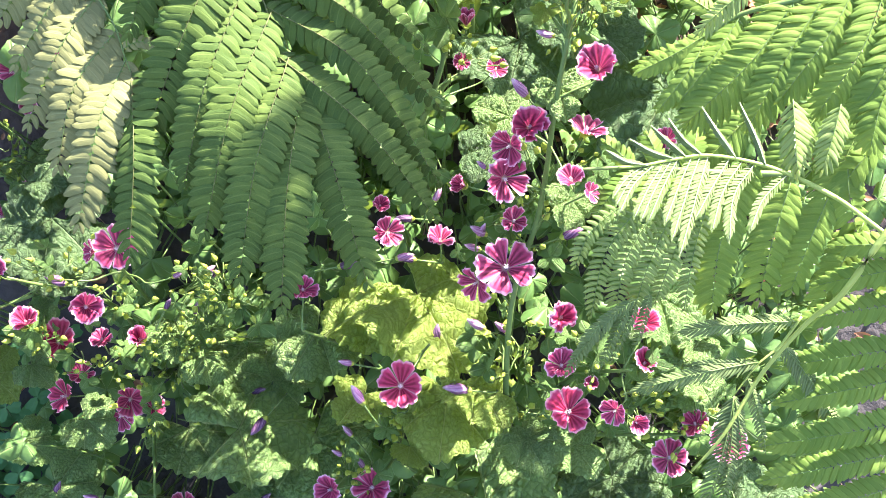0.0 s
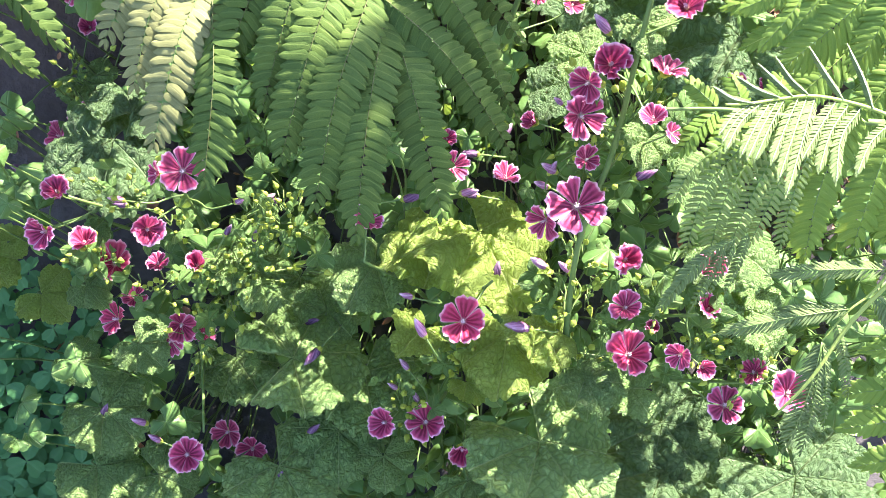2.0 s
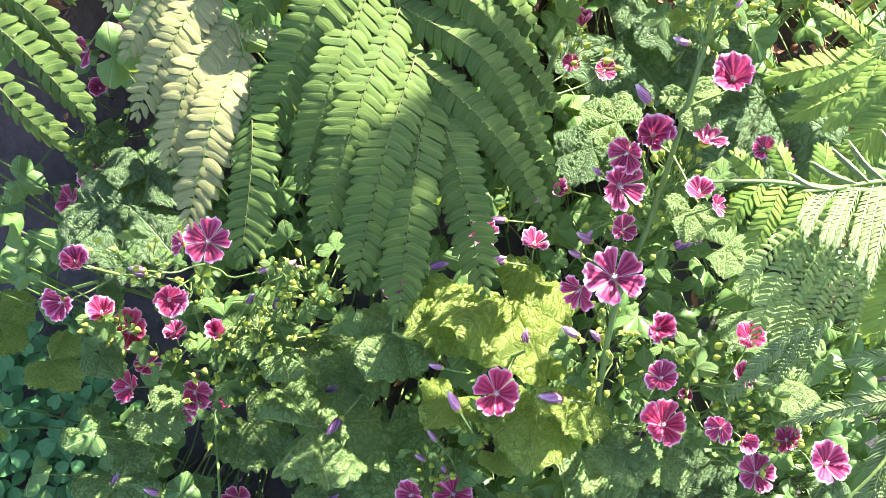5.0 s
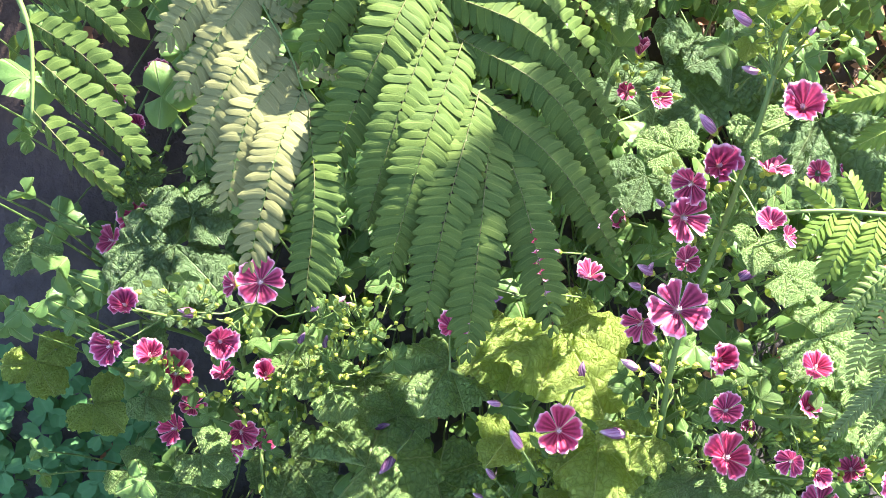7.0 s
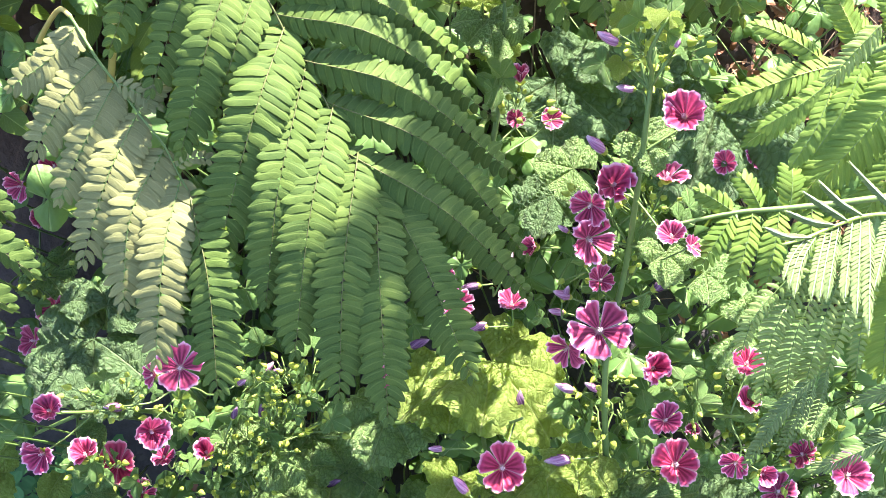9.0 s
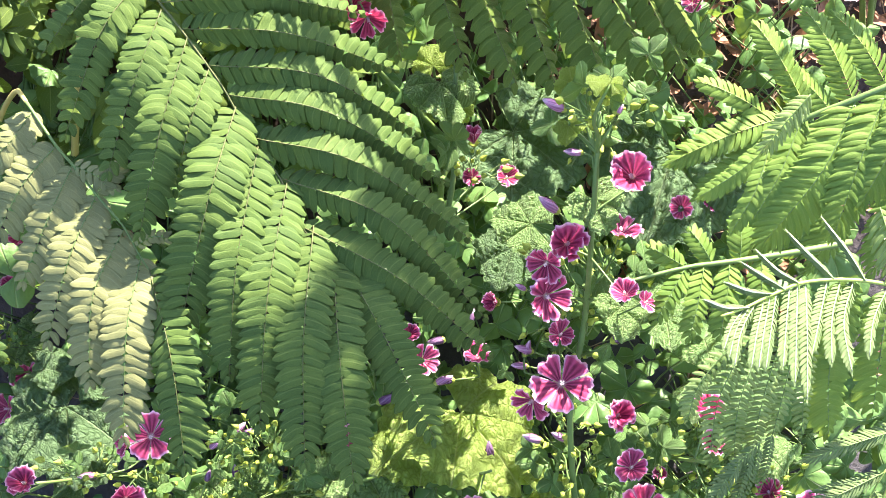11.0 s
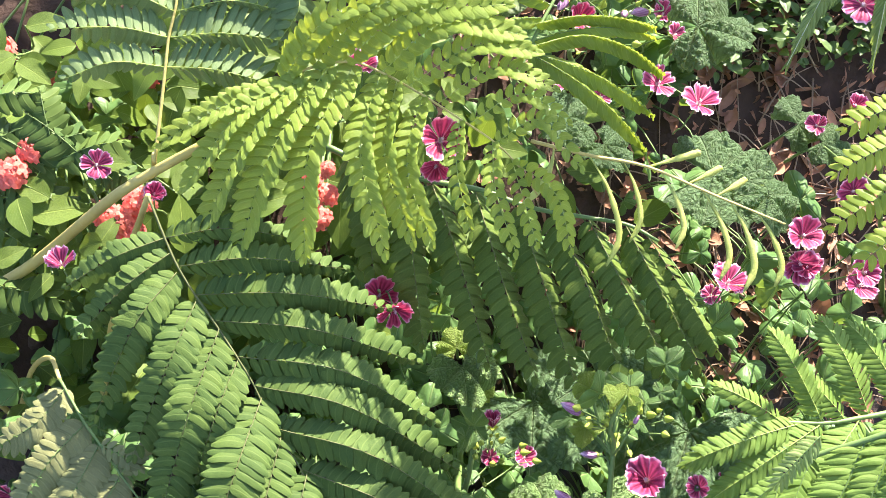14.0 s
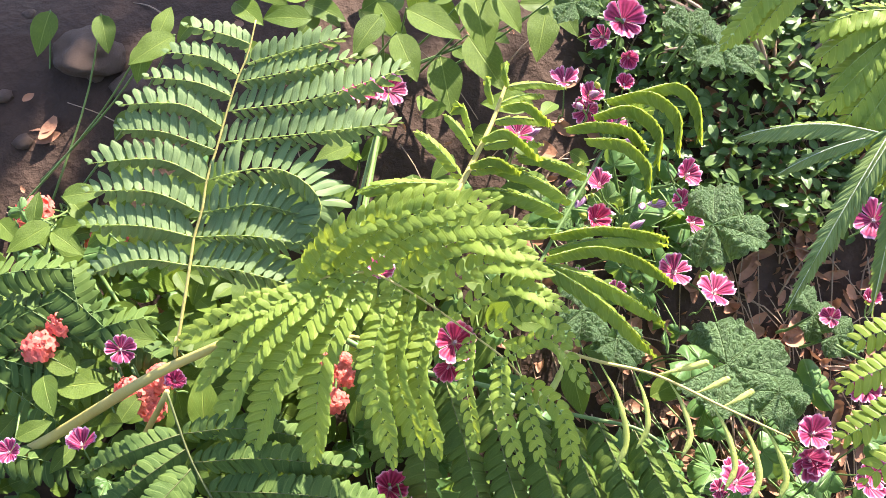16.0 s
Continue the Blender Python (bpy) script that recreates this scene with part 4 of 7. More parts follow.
SHOOTS_PINNAE = SHOOTS_PINNAE_a + SHOOTS_PINNAE_b
LOWERRIGHT_RACHIS = [
    (0.315, 0.397, 0.871),
    (0.311, 0.376, 0.833),
    (0.306, 0.352, 0.79),
    (0.304, 0.325, 0.746),
]
LOWERRIGHT_PINNAE = [
    (0.305, 0.387, 0.866, 0.238, 0.393, 0.849, 0.019),
    (0.307, 0.377, 0.848, 0.23, 0.383, 0.83, 0.02),
    (0.306, 0.365, 0.827, 0.22, 0.369, 0.806, 0.021),
    (0.305, 0.354, 0.808, 0.221, 0.357, 0.786, 0.021),
    (0.305, 0.341, 0.785, 0.211, 0.343, 0.762, 0.022),
    (0.304, 0.329, 0.766, 0.214, 0.331, 0.742, 0.022),
    (0.305, 0.318, 0.747, 0.224, 0.317, 0.721, 0.022),
    (0.305, 0.396, 0.883, 0.246, 0.404, 0.868, 0.019),
]
EDGE_RACHIS = [
    (0.41, 0.791, 0.936),
    (0.382, 0.765, 0.915),
    (0.368, 0.73, 0.888),
    (0.374, 0.698, 0.865),
]
EDGE_PINNAE = [
    (0.384, 0.774, 0.932, 0.327, 0.771, 0.91, 0.024),
    (0.375, 0.751, 0.914, 0.314, 0.749, 0.892, 0.024),
    (0.37, 0.73, 0.898, 0.304, 0.721, 0.871, 0.025),
    (0.368, 0.709, 0.883, 0.317, 0.698, 0.855, 0.025),
]
TOPRIGHT_RACHIS = [
    (0.352, 0.754, 1.154),
    (0.336, 0.765, 1.165),
    (0.325, 0.775, 1.175),
    (0.297, 0.79, 1.189),
    (0.261, 0.795, 1.192),
]
TOPRIGHT_PINNAE = [
    (0.323, 0.771, 1.182, 0.277, 0.768, 1.159, 0.022),
    (0.326, 0.76, 1.17, 0.276, 0.749, 1.139, 0.022),
    (0.331, 0.75, 1.161, 0.285, 0.732, 1.121, 0.022),
    (0.264, 0.787, 1.196, 0.227, 0.78, 1.169, 0.018),
    (0.276, 0.786, 1.195, 0.244, 0.781, 1.171, 0.016),
    (0.335, 0.741, 1.151, 0.3, 0.716, 1.106, 0.022),
    (0.334, 0.767, 1.178, 0.283, 0.758, 1.149, 0.024),
    (0.336, 0.758, 1.169, 0.284, 0.742, 1.132, 0.024),
    (0.33, 0.776, 1.188, 0.276, 0.779, 1.17, 0.022),
    (0.34, 0.749, 1.16, 0.293, 0.733, 1.123, 0.024),
]
SPIKES_RACHIS = [
    (0.347, 0.733, 1.132),
    (0.316, 0.733, 1.13),
    (0.296, 0.73, 1.126),
    (0.266, 0.722, 1.117),
]
SPIKES_PINNAE = [
    (0.3, 0.728, 1.135, 0.228, 0.745, 1.133, 0.014),
    (0.299, 0.72, 1.128, 0.246, 0.728, 1.116, 0.01),
    (0.315, 0.712, 1.119, 0.256, 0.69, 1.076, 0.016),
    (0.314, 0.708, 1.115, 0.239, 0.678, 1.063, 0.015),
    (0.32, 0.703, 1.11, 0.285, 0.671, 1.057, 0.014),
]
CURLED_RACHIS = [
    (0.119, 0.801, 0.922),
    (0.155, 0.785, 0.914),
    (0.191, 0.771, 0.907),
    (0.231, 0.746, 0.893),
    (0.271, 0.722, 0.879),
]
CURLED_PINNAE = [
    (0.153, 0.779, 0.919, 0.152, 0.731, 0.862, 0.013),
    (0.174, 0.773, 0.917, 0.17, 0.739, 0.872, 0.012),
    (0.201, 0.759, 0.909, 0.199, 0.729, 0.868, 0.013),
    (0.224, 0.747, 0.903, 0.223, 0.707, 0.853, 0.014),
    (0.242, 0.734, 0.895, 0.237, 0.698, 0.848, 0.015),
    (0.257, 0.724, 0.889, 0.257, 0.696, 0.849, 0.014),
    (0.193, 0.765, 0.913, 0.228, 0.773, 0.91, 0.015),
    (0.23, 0.743, 0.9, 0.253, 0.754, 0.897, 0.014),
    (0.133, 0.79, 0.925, 0.105, 0.774, 0.891, 0.015),
    (0.211, 0.754, 0.907, 0.239, 0.763, 0.903, 0.014),
]
TOP_RACHIS = [
    (0.067, 0.839, 1.025),
    (0.086, 0.863, 1.035),
    (0.106, 0.89, 1.048),
    (0.123, 0.917, 1.063),
]
TOP_PINNAE = [
    (0.093, 0.867, 1.045, 0.077, 0.893, 1.061, 0.013),
    (0.095, 0.87, 1.047, 0.14, 0.89, 1.027, 0.014),
    (0.106, 0.885, 1.055, 0.146, 0.902, 1.034, 0.013),
    (0.115, 0.9, 1.063, 0.146, 0.917, 1.047, 0.013),
    (0.083, 0.853, 1.039, 0.057, 0.88, 1.061, 0.018),
    (0.078, 0.847, 1.036, 0.015, 0.843, 1.052, 0.022),
    (0.122, 0.909, 1.067, 0.163, 0.924, 1.045, 0.012),
    (0.085, 0.857, 1.041, 0.125, 0.875, 1.02, 0.014),
]
ARCS_RACHIS = [
    (0.11, 0.804, 0.971),
    (0.136, 0.837, 0.987),
    (0.172, 0.878, 1.005),
    (0.199, 0.91, 1.02),
]
ARCS_PINNAE = [
    (0.126, 0.824, 0.991, 0.218, 0.851, 0.954, 0.018),
    (0.129, 0.819, 0.985, 0.206, 0.809, 0.922, 0.024),
    (0.124, 0.815, 0.984, 0.195, 0.79, 0.911, 0.024),
    (0.146, 0.845, 0.999, 0.096, 0.859, 1.022, 0.023),
    (0.151, 0.851, 1.002, 0.106, 0.873, 1.028, 0.021),
    (0.166, 0.866, 1.007, 0.123, 0.881, 1.027, 0.019),
    (0.14, 0.838, 0.995, 0.098, 0.833, 0.998, 0.019),
]
CENTRE_RACHIS = [
    (-0.132, 0.784, 0.954),
    (-0.127, 0.764, 0.939),
    (-0.122, 0.747, 0.926),
    (-0.114, 0.730, 0.913),
    (-0.105, 0.714, 0.901),
    (-0.096, 0.697, 0.887),
    (-0.088, 0.680, 0.873),
    (-0.081, 0.657, 0.853),
    (-0.070, 0.639, 0.836),
    (-0.065, 0.617, 0.817),
    (-0.058, 0.602, 0.803),
    (-0.053, 0.590, 0.792),
]
CENTRE_PINNAE_a = [
    (-0.126, 0.761, 0.937, -0.086, 0.751, 0.945, -0.045, 0.754, 0.921, 0.020),
    (-0.122, 0.747, 0.926, -0.073, 0.733, 0.933, -0.018, 0.742, 0.897, 0.023),
    (-0.113, 0.730, 0.914, -0.054, 0.714, 0.915, 0.004, 0.726, 0.869, 0.027),
    (-0.104, 0.715, 0.902, -0.043, 0.695, 0.898, 0.017, 0.701, 0.838, 0.025),
    (-0.095, 0.697, 0.887, -0.031, 0.675, 0.877, 0.021, 0.670, 0.810, 0.027),
    (-0.088, 0.680, 0.873, -0.030, 0.656, 0.863, 0.032, 0.647, 0.781, 0.027),
    (-0.081, 0.658, 0.854, -0.019, 0.631, 0.839, 0.042, 0.618, 0.747, 0.028),
    (-0.070, 0.639, 0.836, -0.010, 0.604, 0.812, 0.036, 0.576, 0.720, 0.028),
    (-0.127, 0.762, 0.937, -0.159, 0.755, 0.935, -0.198, 0.764, 0.908, 0.022),
]
CENTRE_PINNAE_b = [
    (-0.127, 0.754, 0.931, -0.156, 0.738, 0.924, -0.196, 0.737, 0.888, 0.023),
    (-0.123, 0.743, 0.923, -0.153, 0.716, 0.912, -0.194, 0.696, 0.856, 0.027),
    (-0.114, 0.727, 0.911, -0.138, 0.690, 0.896, -0.173, 0.667, 0.845, 0.029),
    (-0.103, 0.711, 0.899, -0.130, 0.663, 0.879, -0.162, 0.633, 0.823, 0.031),
    (-0.095, 0.695, 0.885, -0.112, 0.666, 0.876, -0.135, 0.644, 0.841, 0.026),
    (-0.085, 0.675, 0.868, -0.113, 0.622, 0.852, -0.153, 0.581, 0.785, 0.038),
    (-0.055, 0.617, 0.815, -0.011, 0.576, 0.785, 0.033, 0.555, 0.706, 0.030),
    (-0.045, 0.595, 0.793, -0.031, 0.549, 0.771, -0.016, 0.506, 0.706, 0.032),
    (-0.050, 0.601, 0.800, -0.061, 0.534, 0.776, -0.072, 0.485, 0.713, 0.032),
]
CENTRE_PINNAE_c = [
    (-0.057, 0.614, 0.813, -0.079, 0.547, 0.791, -0.098, 0.500, 0.728, 0.034),
    (-0.066, 0.636, 0.834, -0.093, 0.571, 0.812, -0.119, 0.524, 0.747, 0.033),
    (-0.078, 0.654, 0.851, -0.107, 0.588, 0.825, -0.130, 0.551, 0.767, 0.030),
]
CENTRE_PINNAE = CENTRE_PINNAE_a + CENTRE_PINNAE_b + CENTRE_PINNAE_c
PALE_RACHIS = [
    (-0.217, 0.733, 0.856),
    (-0.205, 0.705, 0.842),
    (-0.196, 0.689, 0.834),
    (-0.186, 0.670, 0.825),
    (-0.174, 0.649, 0.814),
    (-0.168, 0.631, 0.805),
    (-0.164, 0.621, 0.799),
]
PALE_PINNAE_a = [
    (-0.205, 0.705, 0.842, -0.229, 0.685, 0.834, -0.258, 0.671, 0.806, 0.029),
    (-0.196, 0.689, 0.834, -0.217, 0.663, 0.824, -0.247, 0.642, 0.791, 0.029),
    (-0.186, 0.670, 0.825, -0.210, 0.636, 0.812, -0.240, 0.607, 0.770, 0.032),
    (-0.174, 0.649, 0.814, -0.201, 0.612, 0.799, -0.219, 0.578, 0.758, 0.032),
    (-0.168, 0.630, 0.804, -0.185, 0.586, 0.789, -0.206, 0.543, 0.739, 0.034),
    (-0.164, 0.622, 0.800, -0.161, 0.562, 0.782, -0.171, 0.517, 0.732, 0.035),
    (-0.213, 0.725, 0.853, -0.234, 0.709, 0.846, -0.265, 0.709, 0.829, 0.025),
    (-0.169, 0.635, 0.807, -0.157, 0.635, 0.814, -0.145, 0.632, 0.811, 0.010),
    (-0.194, 0.689, 0.835, -0.184, 0.678, 0.835, -0.172, 0.669, 0.828, 0.014),
]
PALE_PINNAE_b = [
    (-0.184, 0.670, 0.825, -0.177, 0.673, 0.832, -0.166, 0.679, 0.836, 0.014),
]
PALE_PINNAE = PALE_PINNAE_a + PALE_PINNAE_b
FARLEFT_RACHIS = [
    (-0.366, 0.725, 0.850),
    (-0.352, 0.704, 0.834),
    (-0.342, 0.680, 0.816),
    (-0.341, 0.657, 0.799),
    (-0.343, 0.634, 0.782),
]
FARLEFT_PINNAE = [
    (-0.344, 0.712, 0.840, -0.310, 0.691, 0.830, -0.284, 0.674, 0.810, 0.026),
    (-0.342, 0.686, 0.820, -0.308, 0.662, 0.809, -0.282, 0.642, 0.786, 0.027),
    (-0.342, 0.664, 0.804, -0.303, 0.634, 0.789, -0.274, 0.611, 0.763, 0.028),
    (-0.344, 0.640, 0.786, -0.315, 0.610, 0.770, -0.292, 0.596, 0.752, 0.026),
    (-0.344, 0.729, 0.852, -0.317, 0.715, 0.846, -0.292, 0.707, 0.834, 0.025),
]
MIDDLE_RACHIS = [
    (-0.019, 0.849, 0.911),
    (0.015, 0.829, 0.898),
    (0.051, 0.814, 0.890),
    (0.083, 0.802, 0.884),
    (0.114, 0.786, 0.874),
    (0.149, 0.773, 0.868),
    (0.176, 0.763, 0.863),
    (0.194, 0.750, 0.855),
]
MIDDLE_PINNAE = [
    (-0.003, 0.836, 0.902, 0.001, 0.801, 0.886, -0.001, 0.772, 0.847, 0.035),
    (0.033, 0.820, 0.893, 0.027, 0.768, 0.866, 0.023, 0.733, 0.817, 0.035),
    (0.049, 0.815, 0.890, 0.057, 0.760, 0.866, 0.064, 0.714, 0.806, 0.035),
    (0.079, 0.803, 0.884, 0.083, 0.745, 0.856, 0.094, 0.700, 0.799, 0.036),
    (0.103, 0.791, 0.878, 0.109, 0.738, 0.855, 0.120, 0.688, 0.792, 0.036),
    (0.128, 0.780, 0.872, 0.139, 0.726, 0.846, 0.151, 0.688, 0.796, 0.035),
    (0.153, 0.771, 0.867, 0.164, 0.719, 0.844, 0.187, 0.678, 0.792, 0.034),
    (0.174, 0.763, 0.863, 0.186, 0.716, 0.843, 0.206, 0.676, 0.793, 0.032),
    (0.186, 0.756, 0.858, 0.203, 0.710, 0.837, 0.219, 0.686, 0.803, 0.026),
]
BRIGHT_RACHIS = [
    (-0.094, 0.794, 0.975),
    (-0.061, 0.803, 0.994),
    (-0.033, 0.807, 1.007),
    (-0.011, 0.806, 1.014),
    (0.011, 0.801, 1.016),
    (0.027, 0.791, 1.012),
    (0.046, 0.775, 1.005),
    (0.067, 0.756, 0.995),
    (0.085, 0.739, 0.986),
    (0.097, 0.723, 0.976),
    (0.104, 0.708, 0.965),
]
BRIGHT_PINNAE_a = [
    (-0.041, 0.807, 1.004, -0.077, 0.804, 0.997, -0.119, 0.805, 0.976, 0.018),
    (-0.030, 0.807, 1.008, -0.069, 0.795, 0.993, -0.108, 0.780, 0.958, 0.020),
    (-0.018, 0.807, 1.011, -0.062, 0.783, 0.987, -0.103, 0.757, 0.939, 0.023),
    (-0.004, 0.805, 1.015, -0.047, 0.773, 0.984, -0.082, 0.741, 0.932, 0.028),
    (0.011, 0.800, 1.016, -0.026, 0.764, 0.983, -0.041, 0.727, 0.934, 0.030),
    (0.024, 0.791, 1.012, 0.005, 0.755, 0.984, 0.008, 0.712, 0.937, 0.023),
    (0.035, 0.783, 1.008, 0.019, 0.749, 0.982, 0.026, 0.712, 0.942, 0.021),
    (0.050, 0.771, 1.003, 0.031, 0.741, 0.978, 0.037, 0.708, 0.942, 0.020),
    (0.070, 0.754, 0.995, 0.060, 0.731, 0.977, 0.061, 0.704, 0.947, 0.015),
]
BRIGHT_PINNAE_b = [
    (0.083, 0.741, 0.987, 0.080, 0.714, 0.969, 0.085, 0.688, 0.941, 0.016),
    (0.092, 0.730, 0.981, 0.095, 0.705, 0.965, 0.098, 0.687, 0.945, 0.014),
    (0.097, 0.726, 0.978, 0.114, 0.702, 0.969, 0.117, 0.678, 0.944, 0.016),
    (-0.033, 0.808, 1.007, 0.001, 0.818, 1.039, 0.070, 0.824, 1.056, 0.022),
    (-0.014, 0.807, 1.013, 0.030, 0.813, 1.044, 0.095, 0.811, 1.054, 0.023),
    (0.005, 0.803, 1.016, 0.050, 0.804, 1.042, 0.108, 0.794, 1.043, 0.023),
    (0.027, 0.791, 1.012, 0.069, 0.794, 1.038, 0.112, 0.779, 1.031, 0.022),
    (0.041, 0.779, 1.007, 0.084, 0.779, 1.029, 0.120, 0.768, 1.024, 0.018),
    (0.056, 0.766, 1.000, 0.095, 0.766, 1.020, 0.126, 0.750, 1.009, 0.016),
]
BRIGHT_PINNAE_c = [
    (0.073, 0.751, 0.993, 0.106, 0.751, 1.009, 0.130, 0.733, 0.996, 0.014),
    (0.086, 0.738, 0.986, 0.114, 0.736, 0.999, 0.132, 0.711, 0.977, 0.014),
]
BRIGHT_PINNAE = BRIGHT_PINNAE_a + BRIGHT_PINNAE_b + BRIGHT_PINNAE_c
UPPER_RACHIS = [
    (-0.126, 0.812, 0.957),
    (-0.113, 0.839, 0.986),
    (-0.106, 0.854, 1.002),
    (-0.101, 0.865, 1.013),
    (-0.093, 0.876, 1.026),
    (-0.087, 0.889, 1.039),
    (-0.077, 0.903, 1.054),
    (-0.067, 0.918, 1.070),
    (-0.057, 0.931, 1.085),
    (-0.047, 0.942, 1.097),
    (-0.038, 0.957, 1.113),
]
UPPER_PINNAE_a = [
    (-0.108, 0.852, 1.000, -0.139, 0.857, 1.007, -0.172, 0.860, 0.999, 0.022),
    (-0.101, 0.864, 1.012, -0.132, 0.871, 1.023, -0.173, 0.883, 1.022, 0.026),
    (-0.094, 0.875, 1.025, -0.124, 0.886, 1.039, -0.167, 0.898, 1.038, 0.025),
    (-0.087, 0.889, 1.039, -0.116, 0.900, 1.054, -0.162, 0.911, 1.051, 0.024),
    (-0.078, 0.902, 1.053, -0.110, 0.913, 1.066, -0.140, 0.923, 1.066, 0.022),
    (-0.070, 0.912, 1.064, -0.096, 0.923, 1.079, -0.136, 0.934, 1.078, 0.021),
    (-0.062, 0.924, 1.077, -0.083, 0.932, 1.088, -0.116, 0.944, 1.090, 0.019),
    (-0.055, 0.933, 1.088, -0.073, 0.942, 1.099, -0.100, 0.953, 1.101, 0.017),
    (-0.106, 0.851, 0.998, -0.077, 0.841, 0.999, -0.045, 0.832, 0.988, 0.030),
]
UPPER_PINNAE_b = [
    (-0.101, 0.864, 1.012, -0.066, 0.855, 1.015, -0.030, 0.848, 1.006, 0.034),
    (-0.093, 0.876, 1.025, -0.059, 0.869, 1.029, -0.028, 0.862, 1.020, 0.025),
    (-0.077, 0.903, 1.055, -0.018, 0.892, 1.063, 0.042, 0.892, 1.060, 0.027),
    (-0.067, 0.917, 1.070, -0.007, 0.907, 1.079, 0.054, 0.916, 1.085, 0.027),
    (-0.057, 0.931, 1.085, -0.023, 0.924, 1.091, 0.022, 0.928, 1.092, 0.021),
    (-0.050, 0.939, 1.094, -0.017, 0.935, 1.100, 0.017, 0.938, 1.102, 0.019),
    (-0.044, 0.946, 1.101, -0.059, 0.951, 1.109, -0.085, 0.963, 1.113, 0.016),
]
UPPER_PINNAE = UPPER_PINNAE_a + UPPER_PINNAE_b
UPPER_HOOK = [(-0.087, 0.889, 1.039), (-0.067, 0.883, 1.047), (-0.044, 0.881, 1.048), (-0.026, 0.873, 1.043), (-0.015, 0.862, 1.033), (-0.016, 0.852, 1.023), (-0.033, 0.848, 1.005)]
FEATHER_RACHIS = [
    (0.268, 0.378, 0.898),
    (0.255, 0.391, 0.901),
    (0.239, 0.406, 0.905),
    (0.218, 0.419, 0.909),
    (0.198, 0.426, 0.913),
    (0.175, 0.428, 0.918),
    (0.157, 0.424, 0.921),
    (0.141, 0.419, 0.924),
    (0.128, 0.416, 0.927),
]
FEATHER_TIPS = [
    (0.143, 0.421, 0.922, 0.132, 0.411, 0.925, 0.124, 0.400, 0.925, 0.004),
    (0.148, 0.422, 0.921, 0.135, 0.407, 0.925, 0.126, 0.391, 0.924, 0.005),
    (0.153, 0.424, 0.920, 0.142, 0.405, 0.924, 0.133, 0.388, 0.923, 0.005),
    (0.160, 0.426, 0.919, 0.149, 0.405, 0.923, 0.140, 0.387, 0.921, 0.006),
    (0.167, 0.427, 0.918, 0.157, 0.406, 0.921, 0.148, 0.386, 0.920, 0.006),
    (0.176, 0.429, 0.916, 0.167, 0.405, 0.920, 0.153, 0.368, 0.918, 0.007),
    (0.187, 0.428, 0.914, 0.175, 0.408, 0.918, 0.164, 0.390, 0.917, 0.007),
    (0.200, 0.426, 0.911, 0.185, 0.403, 0.916, 0.179, 0.378, 0.914, 0.007),
    (0.216, 0.420, 0.908, 0.200, 0.402, 0.913, 0.191, 0.385, 0.911, 0.006),
]
FEATHER_SPIKES = [
    (0.143, 0.418, 0.925, 0.132, 0.419, 0.928, 0.123, 0.426, 0.929, 0.004),
    (0.157, 0.423, 0.923, 0.146, 0.426, 0.926, 0.136, 0.434, 0.927, 0.004),
    (0.164, 0.425, 0.921, 0.156, 0.432, 0.925, 0.148, 0.444, 0.925, 0.004),
    (0.172, 0.427, 0.920, 0.164, 0.435, 0.923, 0.158, 0.450, 0.923, 0.004),
    (0.190, 0.427, 0.916, 0.183, 0.440, 0.920, 0.177, 0.459, 0.920, 0.004),
    (0.205, 0.423, 0.913, 0.202, 0.440, 0.917, 0.198, 0.464, 0.916, 0.004),
    (0.221, 0.417, 0.910, 0.222, 0.434, 0.912, 0.226, 0.454, 0.910, 0.004),
]
FEATHER_PINNAE_a = [
    (0.150, 0.419, 0.906, 0.123, 0.396, 0.886, 0.114, 0.379, 0.849, 0.015),
    (0.157, 0.419, 0.905, 0.133, 0.394, 0.880, 0.127, 0.379, 0.847, 0.016),
    (0.165, 0.420, 0.904, 0.146, 0.395, 0.877, 0.137, 0.381, 0.847, 0.016),
    (0.172, 0.421, 0.904, 0.159, 0.399, 0.878, 0.149, 0.385, 0.849, 0.015),
    (0.140, 0.416, 0.906, 0.115, 0.402, 0.894, 0.106, 0.393, 0.876, 0.012),
    (0.180, 0.422, 0.904, 0.169, 0.399, 0.877, 0.165, 0.384, 0.843, 0.013),
    (0.198, 0.426, 0.905, 0.183, 0.402, 0.877, 0.180, 0.384, 0.838, 0.027),
    (0.221, 0.425, 0.896, 0.212, 0.406, 0.874, 0.206, 0.389, 0.838, 0.027),
    (0.242, 0.422, 0.884, 0.232, 0.406, 0.867, 0.224, 0.393, 0.841, 0.025),
]
FEATHER_PINNAE_b = [
    (0.263, 0.416, 0.868, 0.251, 0.401, 0.851, 0.241, 0.389, 0.828, 0.024),
    (0.252, 0.431, 0.896, 0.253, 0.421, 0.885, 0.263, 0.406, 0.852, 0.024),
    (0.269, 0.440, 0.907, 0.257, 0.431, 0.900, 0.249, 0.426, 0.889, 0.018),
]
FEATHER_PINNAE = FEATHER_PINNAE_a + FEATHER_PINNAE_b
UPPERRIGHT_RACHIS = [
    (0.292, 0.503, 0.972),
    (0.271, 0.501, 0.960),
    (0.254, 0.507, 0.952),
    (0.230, 0.511, 0.941),
    (0.205, 0.515, 0.929),
    (0.189, 0.512, 0.919),
]
